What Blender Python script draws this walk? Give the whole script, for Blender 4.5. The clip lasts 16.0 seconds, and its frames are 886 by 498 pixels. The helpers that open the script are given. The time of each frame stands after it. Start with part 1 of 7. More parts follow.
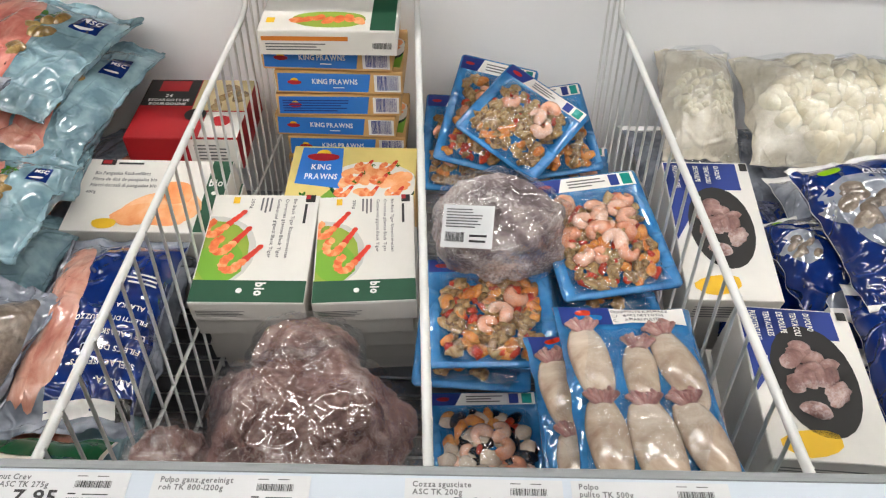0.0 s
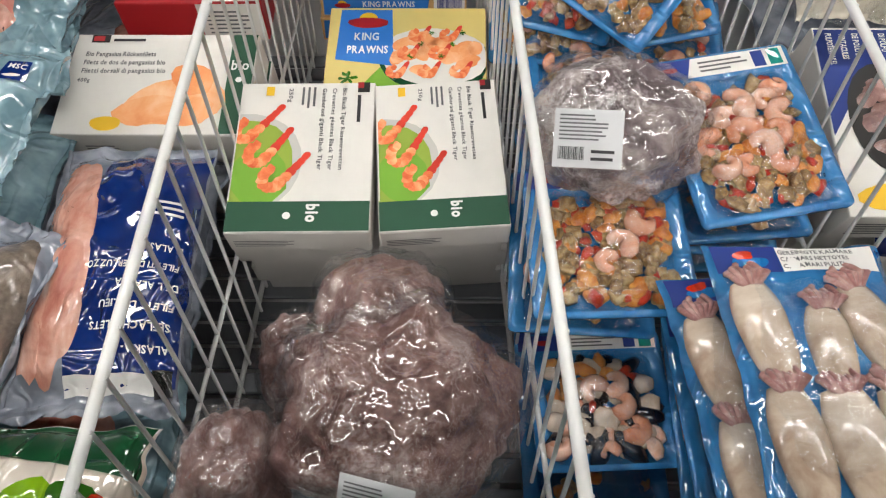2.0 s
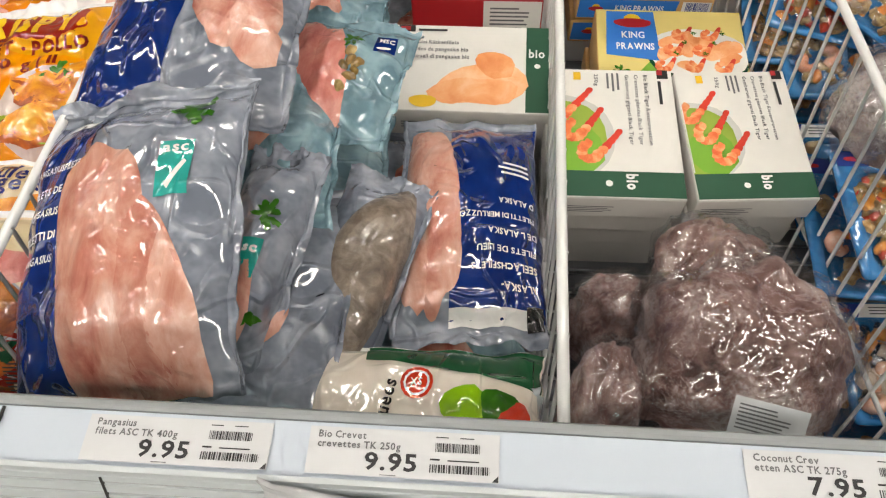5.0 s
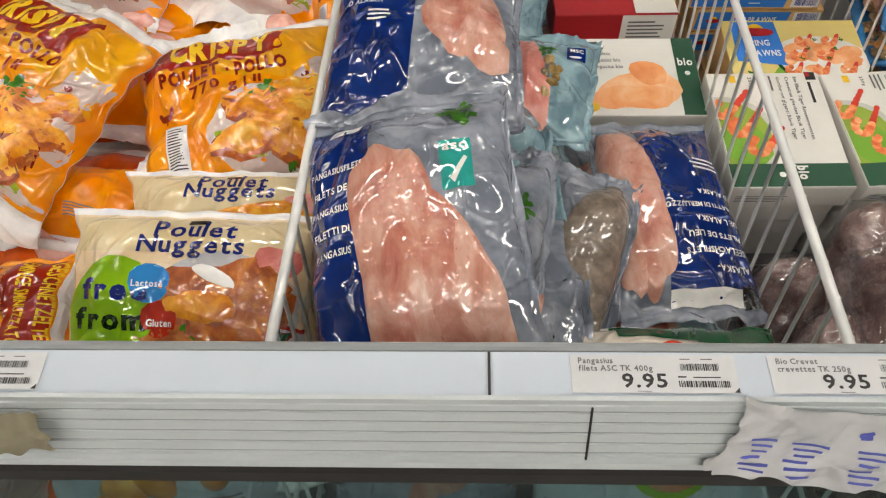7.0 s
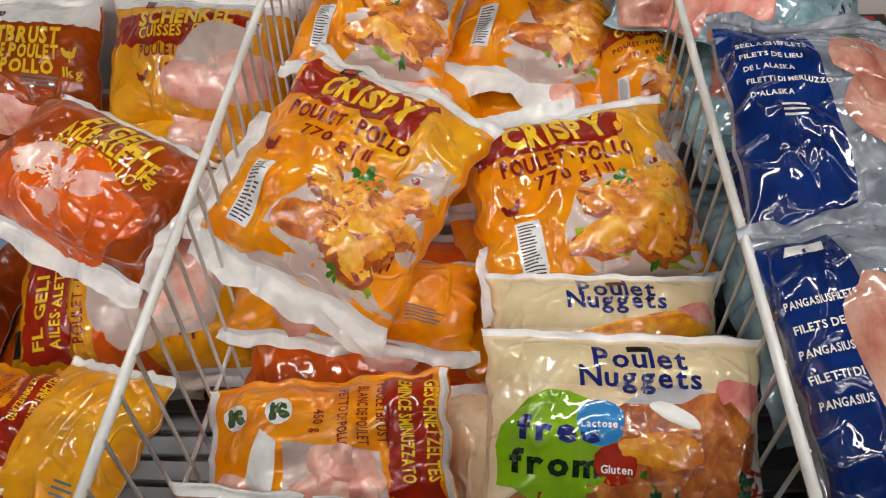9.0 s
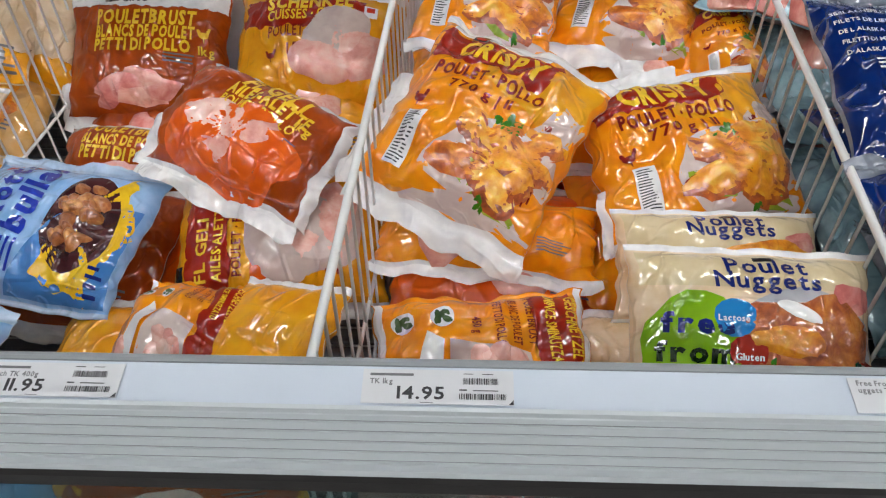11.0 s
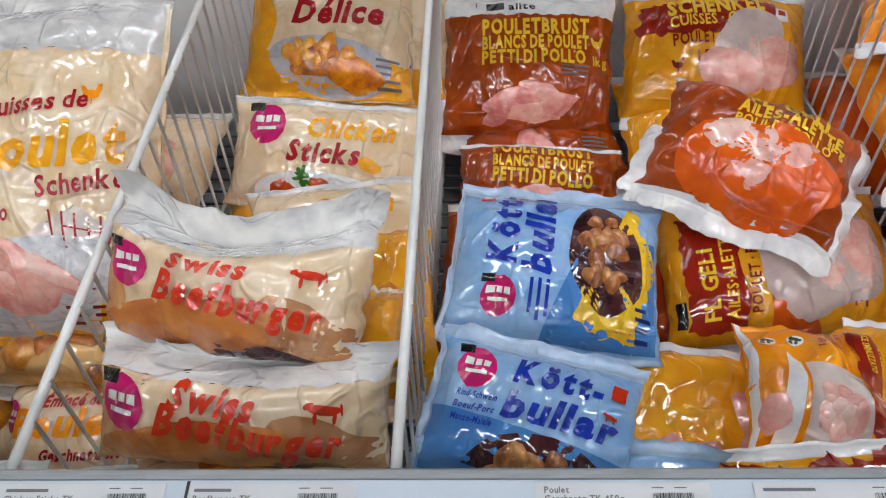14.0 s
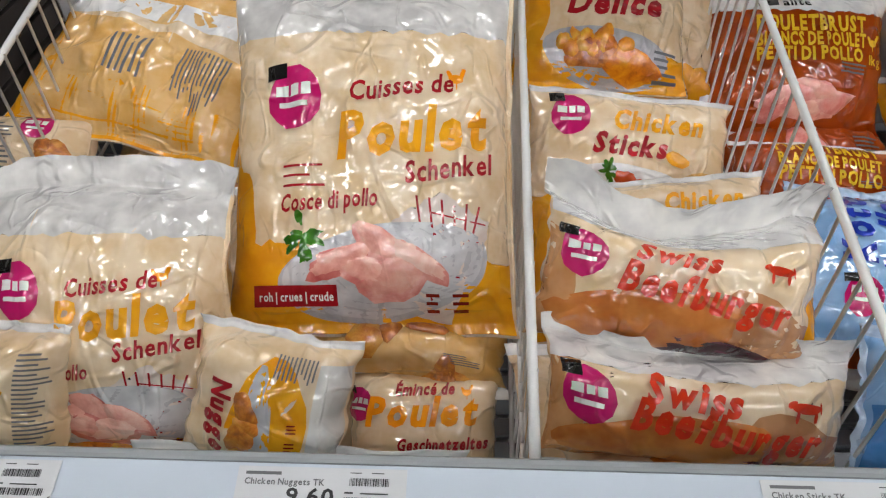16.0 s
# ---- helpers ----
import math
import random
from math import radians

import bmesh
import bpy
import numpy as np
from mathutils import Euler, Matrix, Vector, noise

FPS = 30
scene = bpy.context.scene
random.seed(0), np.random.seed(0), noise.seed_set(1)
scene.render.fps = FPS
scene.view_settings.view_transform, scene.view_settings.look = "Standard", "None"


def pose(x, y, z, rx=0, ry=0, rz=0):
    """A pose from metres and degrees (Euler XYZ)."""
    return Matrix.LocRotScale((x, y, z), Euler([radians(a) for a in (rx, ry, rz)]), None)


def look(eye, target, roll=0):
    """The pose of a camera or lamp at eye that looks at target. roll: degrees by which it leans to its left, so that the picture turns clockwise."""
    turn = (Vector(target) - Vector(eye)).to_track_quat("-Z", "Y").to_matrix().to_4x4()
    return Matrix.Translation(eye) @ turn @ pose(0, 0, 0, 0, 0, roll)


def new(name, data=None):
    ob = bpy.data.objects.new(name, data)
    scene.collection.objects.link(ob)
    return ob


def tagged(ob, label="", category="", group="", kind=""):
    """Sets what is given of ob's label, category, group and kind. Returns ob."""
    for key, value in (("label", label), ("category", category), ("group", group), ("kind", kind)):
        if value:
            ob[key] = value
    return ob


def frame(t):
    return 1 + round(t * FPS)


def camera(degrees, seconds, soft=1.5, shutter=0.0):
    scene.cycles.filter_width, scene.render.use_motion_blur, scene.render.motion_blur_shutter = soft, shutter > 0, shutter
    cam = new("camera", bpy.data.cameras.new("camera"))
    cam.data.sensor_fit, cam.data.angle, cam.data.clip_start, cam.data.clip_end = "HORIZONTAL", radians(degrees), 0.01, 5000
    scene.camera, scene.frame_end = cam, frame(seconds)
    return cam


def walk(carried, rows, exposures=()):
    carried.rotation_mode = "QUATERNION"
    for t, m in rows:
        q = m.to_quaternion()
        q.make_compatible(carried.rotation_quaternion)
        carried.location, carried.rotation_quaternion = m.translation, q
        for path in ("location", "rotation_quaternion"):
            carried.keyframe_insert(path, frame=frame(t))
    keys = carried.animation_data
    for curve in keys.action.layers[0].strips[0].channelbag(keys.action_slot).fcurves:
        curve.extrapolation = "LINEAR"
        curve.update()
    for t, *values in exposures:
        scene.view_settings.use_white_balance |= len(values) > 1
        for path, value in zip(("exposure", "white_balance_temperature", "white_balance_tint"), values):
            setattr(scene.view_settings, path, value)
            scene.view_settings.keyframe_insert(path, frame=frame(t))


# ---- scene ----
cam = camera(62.6, 16.0, soft=1.2)
METRES, EYE, TILT, LEAN, TURN = 2.75, 1.25, -37.5, -0.6, 1.15
ROWS = [
    (0.0, 0.0, 0.0, 0.0, 0.0, 0.0, -0.0),
    (0.5, -0.0178, 0.0177, 0.0108, -0.0, -2.2, -0.05),
    (1.0, -0.0271, 0.0521, 0.029, 0.3, -6.6, 0.39),
    (1.5, -0.0323, 0.0726, 0.0344, 0.38, -11.01, 0.84),
    (2.0, -0.0316, 0.0654, 0.0273, 0.12, -13.5, 0.99),
    (2.5, -0.0282, 0.0365, 0.0079, -0.37, -13.59, 0.75),
    (3.0, -0.0254, 0.0131, -0.0085, -0.04, -12.18, 0.12),
    (3.5, -0.0319, -0.0002, -0.0178, 0.9, -10.45, -0.82),
    (4.0, -0.0598, 0.0029, -0.0172, 2.64, -9.69, -1.71),
    (4.5, -0.1039, 0.0235, -0.0005, 3.72, -10.34, -1.47),
    (5.0, -0.1305, 0.0328, 0.0084, 3.28, -10.83, -0.73),
    (7.5, -0.2381, 0.0107, 0.0004, 0.73, -8.04, 0.75),
    (8.0, -0.2743, 0.0295, 0.0173, 1.11, -7.88, 0.45),
    (8.5, -0.3052, 0.0456, 0.0303, 1.17, -7.68, 0.5),
    (9.0, -0.3496, 0.0373, 0.0312, 0.73, -7.57, 0.85),
    (11.5, -0.4291, -0.0113, -0.0044, 2.02, -5.08, 0.16),
    (12.0, -0.4914, -0.0243, -0.0122, 2.7, -4.47, -0.05),
    (12.5, -0.5309, -0.0251, -0.0134, 2.82, -4.47, -0.22),
    (13.0, -0.5637, 0.0029, 0.0014, 2.74, -5.31, 0.23),
    (13.5, -0.5833, 0.0221, 0.0181, 2.21, -5.98, 1.1),
    (14.0, -0.6109, 0.0201, 0.0212, 1.54, -6.28, 1.88),
    (14.5, -0.6589, 0.0006, 0.0095, 1.04, -6.19, 2.22),
    (15.0, -0.6942, -0.0076, 0.0042, 0.94, -6.08, 1.88),
    (15.5, -0.7166, -0.0021, 0.0046, 1.28, -6.27, 1.09),
    (16.0, -0.7457, 0.0201, 0.0225, 1.93, -6.67, 0.29),
]
PATH = [(t, pose(0, 0, EYE, TILT, LEAN, TURN) @ pose(METRES * x, METRES * y, METRES * z, 90 + pitch, roll, yaw)) for t, x, y, z, yaw, pitch, roll in ROWS]
PATH += [(7.3, look((-0.625, 0.004, 1.227), (-0.672, 1.400, -0.205), -1.0)),
         (9.2, look((-1.010, 0.093, 1.248), (-1.058, 1.511, -0.162), -1.1)),
         (11.3, look((-1.128, -0.042, 1.242), (-1.204, 1.428, -0.112), -0.8))]
EXPOSURES = [(0.0, 0.10, 6600, 10), (2.0, 0.02, 6600, 10), (3.5, 0.20, 6600, 10), (4.4, 0.18, 6850, 10), (5.0, 0.05, 7000, 10), (7.5, -0.26, 7000, 10), (9.0, -0.36, 6700, 10),
             (11.4, -0.28, 6150, 10), (12.5, -0.22, 6150, 10), (13.5, -0.22, 6100, 10), (14.5, -0.46, 5950, 10), (15.2, -0.46, 6000, 10), (16.0, -0.38, 6250, 10)]
walk(cam, sorted(PATH, key=lambda r: r[0]), EXPOSURES)


# ---- light ----
LAMP = 26.5
world = bpy.data.worlds.new("world")
scene.world = world
world.use_nodes = True
world.node_tree.nodes["Background"].inputs[0].default_value = (0.8, 0.88, 1.0, 1)
world.node_tree.nodes["Background"].inputs[1].default_value = 0.3

# ---- materials ----
MATS = {}


def nodes_of(name):
    m = bpy.data.materials.new(name)
    m.use_nodes = True
    return m, m.node_tree.nodes, m.node_tree.links, m.node_tree.nodes["Principled BSDF"]


def noise_node(n, l, coord, scale, detail=4.0, rough=0.55, kind="FBM", stretch=(1, 1, 1), distortion=0.0):
    mp = n.new("ShaderNodeMapping")
    mp.inputs["Scale"].default_value = stretch
    l.new(coord, mp.inputs["Vector"])
    t = n.new("ShaderNodeTexNoise")
    t.noise_type = kind
    t.inputs["Scale"].default_value = scale
    t.inputs["Detail"].default_value = detail
    t.inputs["Roughness"].default_value = rough
    t.inputs["Distortion"].default_value = distortion
    l.new(mp.outputs["Vector"], t.inputs["Vector"])
    return t.outputs["Fac"]


def ramp(n, l, fac, stops):
    r = n.new("ShaderNodeValToRGB")
    while len(r.color_ramp.elements) < len(stops):
        r.color_ramp.elements.new(0.5)
    for e, (p, c) in zip(r.color_ramp.elements, stops):
        e.position, e.color = p, (*c, 1)
    l.new(fac, r.inputs["Fac"])
    return r.outputs["Color"]


def mixed(n, l, fac, a, b, how="MIX"):
    m = n.new("ShaderNodeMix")
    m.data_type, m.blend_type = "RGBA", how
    if isinstance(fac, float):
        m.inputs[0].default_value = fac
    else:
        l.new(fac, m.inputs[0])
    for k, v in ((6, a), (7, b)):
        if isinstance(v, tuple):
            m.inputs[k].default_value = (*v, 1)
        else:
            l.new(v, m.inputs[k])
    return m.outputs[2]


def bumped(n, l, heights, target):
    """Chain bump nodes: (height socket, strength, distance)."""
    last = None
    for h, s, d in heights:
        b = n.new("ShaderNodeBump")
        b.inputs["Strength"].default_value, b.inputs["Distance"].default_value = s, d
        l.new(h, b.inputs["Height"])
        if last:
            l.new(last, b.inputs["Normal"])
        last = b.outputs["Normal"]
    l.new(last, target)


def creases(n, l, coord, scale, thin=0.028, stretch=(1, 0.75, 1)):
    """Sharp folds of crumpled film: thin ridges that wander over a smooth face."""
    base = noise_node(n, l, coord, scale, 1.5, 0.45, "FBM", stretch, 0.35)
    off = n.new("ShaderNodeMath")
    off.operation = "SUBTRACT"
    l.new(base, off.inputs[0])
    off.inputs[1].default_value = 0.5
    size = n.new("ShaderNodeMath")
    size.operation = "ABSOLUTE"
    l.new(off.outputs[0], size.inputs[0])
    r = n.new("ShaderNodeMapRange")
    r.interpolation_type = "SMOOTHSTEP"
    r.inputs["From Min"].default_value, r.inputs["From Max"].default_value = 0.0, thin
    r.inputs["To Min"].default_value, r.inputs["To Max"].default_value = 1.0, 0.0
    l.new(size.outputs[0], r.inputs["Value"])
    part_of = n.new("ShaderNodeMapRange")
    part_of.inputs["From Min"].default_value, part_of.inputs["From Max"].default_value = 0.42, 0.62
    l.new(noise_node(n, l, coord, scale * 0.9, 1.0, 0.4, "FBM", (1.3, 1, 1)), part_of.inputs["Value"])
    both = n.new("ShaderNodeMath")
    both.operation = "MULTIPLY"
    l.new(r.outputs["Result"], both.inputs[0])
    l.new(part_of.outputs["Result"], both.inputs[1])
    return both.outputs[0]


def film_relief(n, l, co, wrinkle):
    """Normal of crumpled film: slack swells, crushed facets, long folds and fine creases."""
    big = noise_node(n, l, co, 15, 2, 0.5, "FBM", (1, 0.6, 1), 0.8)
    crush = noise_node(n, l, co, 17, 2, 0.6, "RIDGED_MULTIFRACTAL", (1, 0.7, 1), 0.5)
    fine = noise_node(n, l, co, 62, 2, 0.5, "FBM", (1, 0.6, 1), 1.0)
    k = min(1.0, wrinkle * 1.7)
    steps = [(big, min(1.0, wrinkle * 1.5), 0.011), (crush, k, 0.0030), (creases(n, l, co, 9.0, 0.028, (1, 0.5, 1)), k, 0.0046), (creases(n, l, co, 20.0, 0.045, (0.45, 1, 1)), k, 0.0040), (creases(n, l, co, 30.0, 0.06, (1, 0.4, 1)), k, 0.0030), (fine, k * 0.15, 0.0012)]
    last = None
    for h, strength, far in steps:
        b = n.new("ShaderNodeBump")
        b.inputs["Strength"].default_value, b.inputs["Distance"].default_value = strength, far
        l.new(h, b.inputs["Height"])
        if last:
            l.new(last, b.inputs["Normal"])
        last = b.outputs["Normal"]
    return last


def film(name, rgb, alt=None, rough=0.32, coat=0.55, wrinkle=0.55, blotch=0.5, scale=30.0):
    """Printed plastic film: a glossy clear layer over ink, finely creased."""
    if name in MATS:
        return MATS[name]
    m, n, l, p = nodes_of(name)
    co = n.new("ShaderNodeTexCoord").outputs["Object"]
    alt = alt or tuple(c * 0.8 for c in rgb)
    a = noise_node(n, l, co, scale, 3)
    f = ramp(n, l, a, [(0.5 - 0.25 * blotch, (0, 0, 0)), (0.5 + 0.25 * blotch, (1, 1, 1))])
    l.new(mixed(n, l, f, rgb, alt), p.inputs["Base Color"])
    p.inputs["Roughness"].default_value = rough
    p.inputs["Coat Weight"].default_value = min(1.0, coat * 1.5)
    p.inputs["Coat Roughness"].default_value = 0.03
    p.inputs["Specular IOR Level"].default_value = 0.06
    p.inputs["Coat IOR"].default_value = 1.8
    l.new(film_relief(n, l, co, wrinkle * 0.3), p.inputs["Normal"])
    l.new(film_relief(n, l, co, wrinkle), p.inputs["Coat Normal"])
    MATS[name] = m
    return m


def card(name, rgb, rough=0.55, fibre=0.06):
    """Printed carton or paper."""
    if name in MATS:
        return MATS[name]
    m, n, l, p = nodes_of(name)
    co = n.new("ShaderNodeTexCoord").outputs["Object"]
    a = noise_node(n, l, co, 40, 4)
    l.new(mixed(n, l, a, rgb, tuple(c * (1 - fibre * 2) for c in rgb)), p.inputs["Base Color"])
    p.inputs["Roughness"].default_value = rough
    b = noise_node(n, l, co, 400, 2)
    c = noise_node(n, l, co, 12, 2)
    bumped(n, l, [(b, 0.08, 0.0004), (c, 0.1, 0.002)], p.inputs["Normal"])
    MATS[name] = m
    return m


def food(name, stops, scale=60.0, rough=0.35, coat=0.4, bump=0.4, spread=0.25, stretch=(1, 1, 1), frost=0.0, wrap=0.0):
    """Food: mottled, each piece a little different, wet or crumbed."""
    if name in MATS:
        return MATS[name]
    m, n, l, p = nodes_of(name)
    co = n.new("ShaderNodeTexCoord").outputs["Object"]
    a = noise_node(n, l, co, scale, 5, 0.6, "FBM", stretch, 0.4)
    g = n.new("ShaderNodeNewGeometry").outputs["Random Per Island"]
    o = n.new("ShaderNodeObjectInfo").outputs["Random"]
    add = n.new("ShaderNodeMath")
    add.operation = "ADD"
    l.new(g, add.inputs[0])
    l.new(o, add.inputs[1])
    sc = n.new("ShaderNodeMath")
    sc.operation = "MULTIPLY_ADD"
    l.new(add.outputs[0], sc.inputs[0])
    sc.inputs[1].default_value, sc.inputs[2].default_value = spread, -spread
    ad = n.new("ShaderNodeMath")
    ad.operation = "ADD"
    l.new(a, ad.inputs[0])
    l.new(sc.outputs[0], ad.inputs[1])
    tone = ramp(n, l, ad.outputs[0], stops)
    if frost:
        specks = noise_node(n, l, co, 240, 4, 0.65)
        drift = noise_node(n, l, co, 16, 2, 0.5)
        both = n.new("ShaderNodeMath")
        both.operation = "MULTIPLY"
        l.new(specks, both.inputs[0])
        l.new(drift, both.inputs[1])
        k = ramp(n, l, both.outputs[0], [(0.24, (0, 0, 0)), (0.36, (frost, frost, frost))])
        tone = mixed(n, l, k, tone, (0.72, 0.66, 0.65))
    l.new(tone, p.inputs["Base Color"])
    p.inputs["Roughness"].default_value = rough
    p.inputs["Coat Weight"].default_value = coat
    p.inputs["Coat Roughness"].default_value = 0.1
    b = noise_node(n, l, co, scale * 2, 4)
    bumped(n, l, [(b, bump, 0.003)], p.inputs["Normal"])
    if wrap:
        p.inputs["Coat Weight"].default_value = 0.85
        p.inputs["Coat Roughness"].default_value = 0.045
        p.inputs["Coat IOR"].default_value = 1.8
        l.new(film_relief(n, l, co, wrap), p.inputs["Coat Normal"])
    MATS[name] = m
    return m


def clear_film(name, gloss=0.10, scale=24.0, strength=0.9):
    """Thin clear wrap: mostly see-through, with creased highlights."""
    if name in MATS:
        return MATS[name]
    m, n, l, p = nodes_of(name)
    out = n["Material Output"]
    n.remove(p)
    co = n.new("ShaderNodeTexCoord").outputs["Object"]
    a = creases(n, l, co, scale * 0.8, 0.05)
    b = noise_node(n, l, co, scale * 2.2, 3, 0.5)
    c = creases(n, l, co, scale * 2.1, 0.06)
    t = n.new("ShaderNodeBsdfTransparent")
    t.inputs[0].default_value = (0.96, 0.97, 0.98, 1)
    gl = n.new("ShaderNodeBsdfGlossy")
    gl.inputs["Roughness"].default_value = 0.05
    bumped(n, l, [(b, strength * 0.8, 0.006), (a, min(1.0, strength), 0.004), (c, min(1.0, strength), 0.003)], gl.inputs["Normal"])
    mx = n.new("ShaderNodeMixShader")
    mx.inputs[0].default_value = gloss
    l.new(t.outputs[0], mx.inputs[1])
    l.new(gl.outputs[0], mx.inputs[2])
    l.new(mx.outputs[0], out.inputs["Surface"])
    MATS[name] = m
    return m


def plain(name, rgb, rough=0.4, metal=0.0, coat=0.0, grain=0.08, scale=30.0, bump=0.05):
    """Painted metal, plastic, plaster: light dirt and a fine grain."""
    if name in MATS:
        return MATS[name]
    m, n, l, p = nodes_of(name)
    co = n.new("ShaderNodeTexCoord").outputs["Object"]
    a = noise_node(n, l, co, scale, 5)
    s = noise_node(n, l, co, scale * 0.12, 3)
    c = mixed(n, l, a, rgb, tuple(v * (1 - grain) for v in rgb))
    c = mixed(n, l, ramp(n, l, s, [(0.5, (0, 0, 0)), (0.75, (0.5, 0.5, 0.5))]), c, tuple(v * (1 - grain * 2) for v in rgb))
    l.new(c, p.inputs["Base Color"])
    p.inputs["Roughness"].default_value, p.inputs["Metallic"].default_value = rough, metal
    p.inputs["Coat Weight"].default_value = coat
    f = noise_node(n, l, co, scale * 12, 3)
    bumped(n, l, [(f, bump * 4, 0.0006)], p.inputs["Normal"])
    MATS[name] = m
    return m


def glowing(name, rgb, strength):
    m, n, l, p = nodes_of(name)
    p.inputs["Base Color"].default_value = (0.9, 0.9, 0.9, 1)
    p.inputs["Emission Color"].default_value = (*rgb, 1)
    p.inputs["Emission Strength"].default_value = strength
    return m


WHITE_ENAMEL = plain("white enamel", (0.80, 0.82, 0.84), 0.35, coat=0.2, grain=0.03)
WIRE_WHITE = plain("white coated wire", (0.80, 0.81, 0.80), 0.35, coat=0.3, grain=0.06, scale=80)
LINER = plain("white freezer liner", (0.93, 0.94, 0.96), 0.30, coat=0.2, grain=0.04, scale=8)
RAIL_GREY = plain("pale grey rail plastic", (0.53, 0.575, 0.595), 0.38, coat=0.1, grain=0.05, scale=15, bump=0.004)
RIM_GREY = plain("grey rim profile", (0.27, 0.29, 0.30), 0.4, grain=0.12, scale=25)
BUMPER = plain("dark rubber bumper", (0.022, 0.020, 0.020), 0.5, grain=0.2, scale=30)
STRIP = plain("label strip plastic", (0.53, 0.59, 0.67), 0.28, coat=0.3, grain=0.03, bump=0.01)
FLOOR_METAL = plain("grey slotted metal", (0.22, 0.23, 0.25), 0.4, metal=0.5, grain=0.15)
DARK_SLAT = plain("dark brown slat", (0.055, 0.045, 0.040), 0.5, grain=0.3, scale=20)
PANEL = plain("freezer panel", (0.72, 0.73, 0.74), 0.4, grain=0.06)
TILE = plain("shop floor tile", (0.20, 0.20, 0.19), 0.35, grain=0.12, scale=6)
PLASTER = plain("shop wall", (0.22, 0.22, 0.21), 0.8, grain=0.06, scale=4)
CEIL = plain("shop ceiling", (0.30, 0.30, 0.29), 0.85, grain=0.05, scale=5)
WRAPPER = film("white wrapper film", (0.60, 0.61, 0.62), (0.50, 0.51, 0.53), 0.3, 0.5, 0.6)
BLUE_PRINT = card("blue wrapper print", (0.10, 0.12, 0.48))
RAG = plain("yellowed rag cloth", (0.50, 0.45, 0.31), 0.9, grain=0.35, scale=160, bump=0.6)
PAPER = card("white label paper", (0.62, 0.63, 0.65))
INK = card("black ink", (0.025, 0.025, 0.028))
GREY_INK = card("grey ink", (0.14, 0.14, 0.15))


def glass_sheet(name):
    m, n, l, p = nodes_of(name)
    out = n["Material Output"]
    n.remove(p)
    t = n.new("ShaderNodeBsdfTransparent")
    t.inputs[0].default_value = (0.46, 0.58, 0.58, 1)
    g = n.new("ShaderNodeBsdfGlossy")
    g.inputs["Roughness"].default_value = 0.03
    mx = n.new("ShaderNodeMixShader")
    mx.inputs[0].default_value = 0.07
    l.new(t.outputs[0], mx.inputs[1])
    l.new(g.outputs[0], mx.inputs[2])
    l.new(mx.outputs[0], out.inputs["Surface"])
    return m


GLASS = glass_sheet("front glass")
CLEAR = clear_film("clear wrap")

# ---- mesh helpers ----


def mesh_of(name, verts, faces, mats, slots=None, smooth=True):
    me = bpy.data.meshes.new(name)
    me.from_pydata([tuple(v) for v in verts], [], faces)
    for m in mats if isinstance(mats, (list, tuple)) else [mats]:
        me.materials.append(m)
    if slots is not None:
        me.polygons.foreach_set("material_index", slots)
    me.polygons.foreach_set("use_smooth", [smooth] * len(me.polygons))
    me.update()
    return me


def piece(name, me, parent=None, label=""):
    ob = new(name, me)
    ob.parent = parent
    return tagged(ob, label)


def part(name, bm, material, parent, label=""):
    me = bpy.data.meshes.new(name)
    bm.to_mesh(me)
    bm.free()
    me.materials.append(material)
    return piece(name, me, parent, label)


def thing(name, m, label, category, group="", kind=""):
    ob = new(name)
    ob.empty_display_size = 0.05
    ob.matrix_basis = m
    return tagged(ob, label, category, group, kind)


def box_bm(x0, y0, z0, x1, y1, z1, bevel=0.0, seg=2):
    bm = bmesh.new()
    bmesh.ops.create_cube(bm, size=1)
    for v in bm.verts:
        v.co = Vector((x0 + (v.co.x + 0.5) * (x1 - x0), y0 + (v.co.y + 0.5) * (y1 - y0), z0 + (v.co.z + 0.5) * (z1 - z0)))
    if bevel:
        bmesh.ops.bevel(bm, geom=bm.edges[:], offset=bevel, segments=seg, affect="EDGES", profile=0.5)
    return bm


def structure(name, bm, material, label=""):
    return tagged(part(name, bm, material, None), label or name.replace("_", " "), "", "", "structure")


def tube_mesh(name, path, r, material, sides=8):
    """A wire along points."""
    verts, faces = [], []
    pts = [Vector(p) for p in path]
    for i, p in enumerate(pts):
        d = (pts[min(i + 1, len(pts) - 1)] - pts[max(i - 1, 0)]).normalized()
        a = d.cross(Vector((1, 0, 0)) if abs(d.x) < 0.9 else Vector((0, 1, 0))).normalized()
        b = d.cross(a)
        for k in range(sides):
            t = 2 * math.pi * k / sides
            verts.append(p + r * (math.cos(t) * a + math.sin(t) * b))
    for i in range(len(pts) - 1):
        for k in range(sides):
            k2 = (k + 1) % sides
            faces.append((i * sides + k, i * sides + k2, (i + 1) * sides + k2, (i + 1) * sides + k))
    faces.append(tuple(range(sides)))
    faces.append(tuple(reversed([(len(pts) - 1) * sides + k for k in range(sides)])))
    return mesh_of(name, verts, faces, material)


# ---- lettering: outlines of the built-in font, one letter at a time ----
CHARS = "ABCDEFGHIJKLMNOPQRSTUVWXYZabcdefghijklmnopqrstuvwxyz0123456789.,-·&|/()éÉöüè"
GLYPHS = {}


BOLD = {}


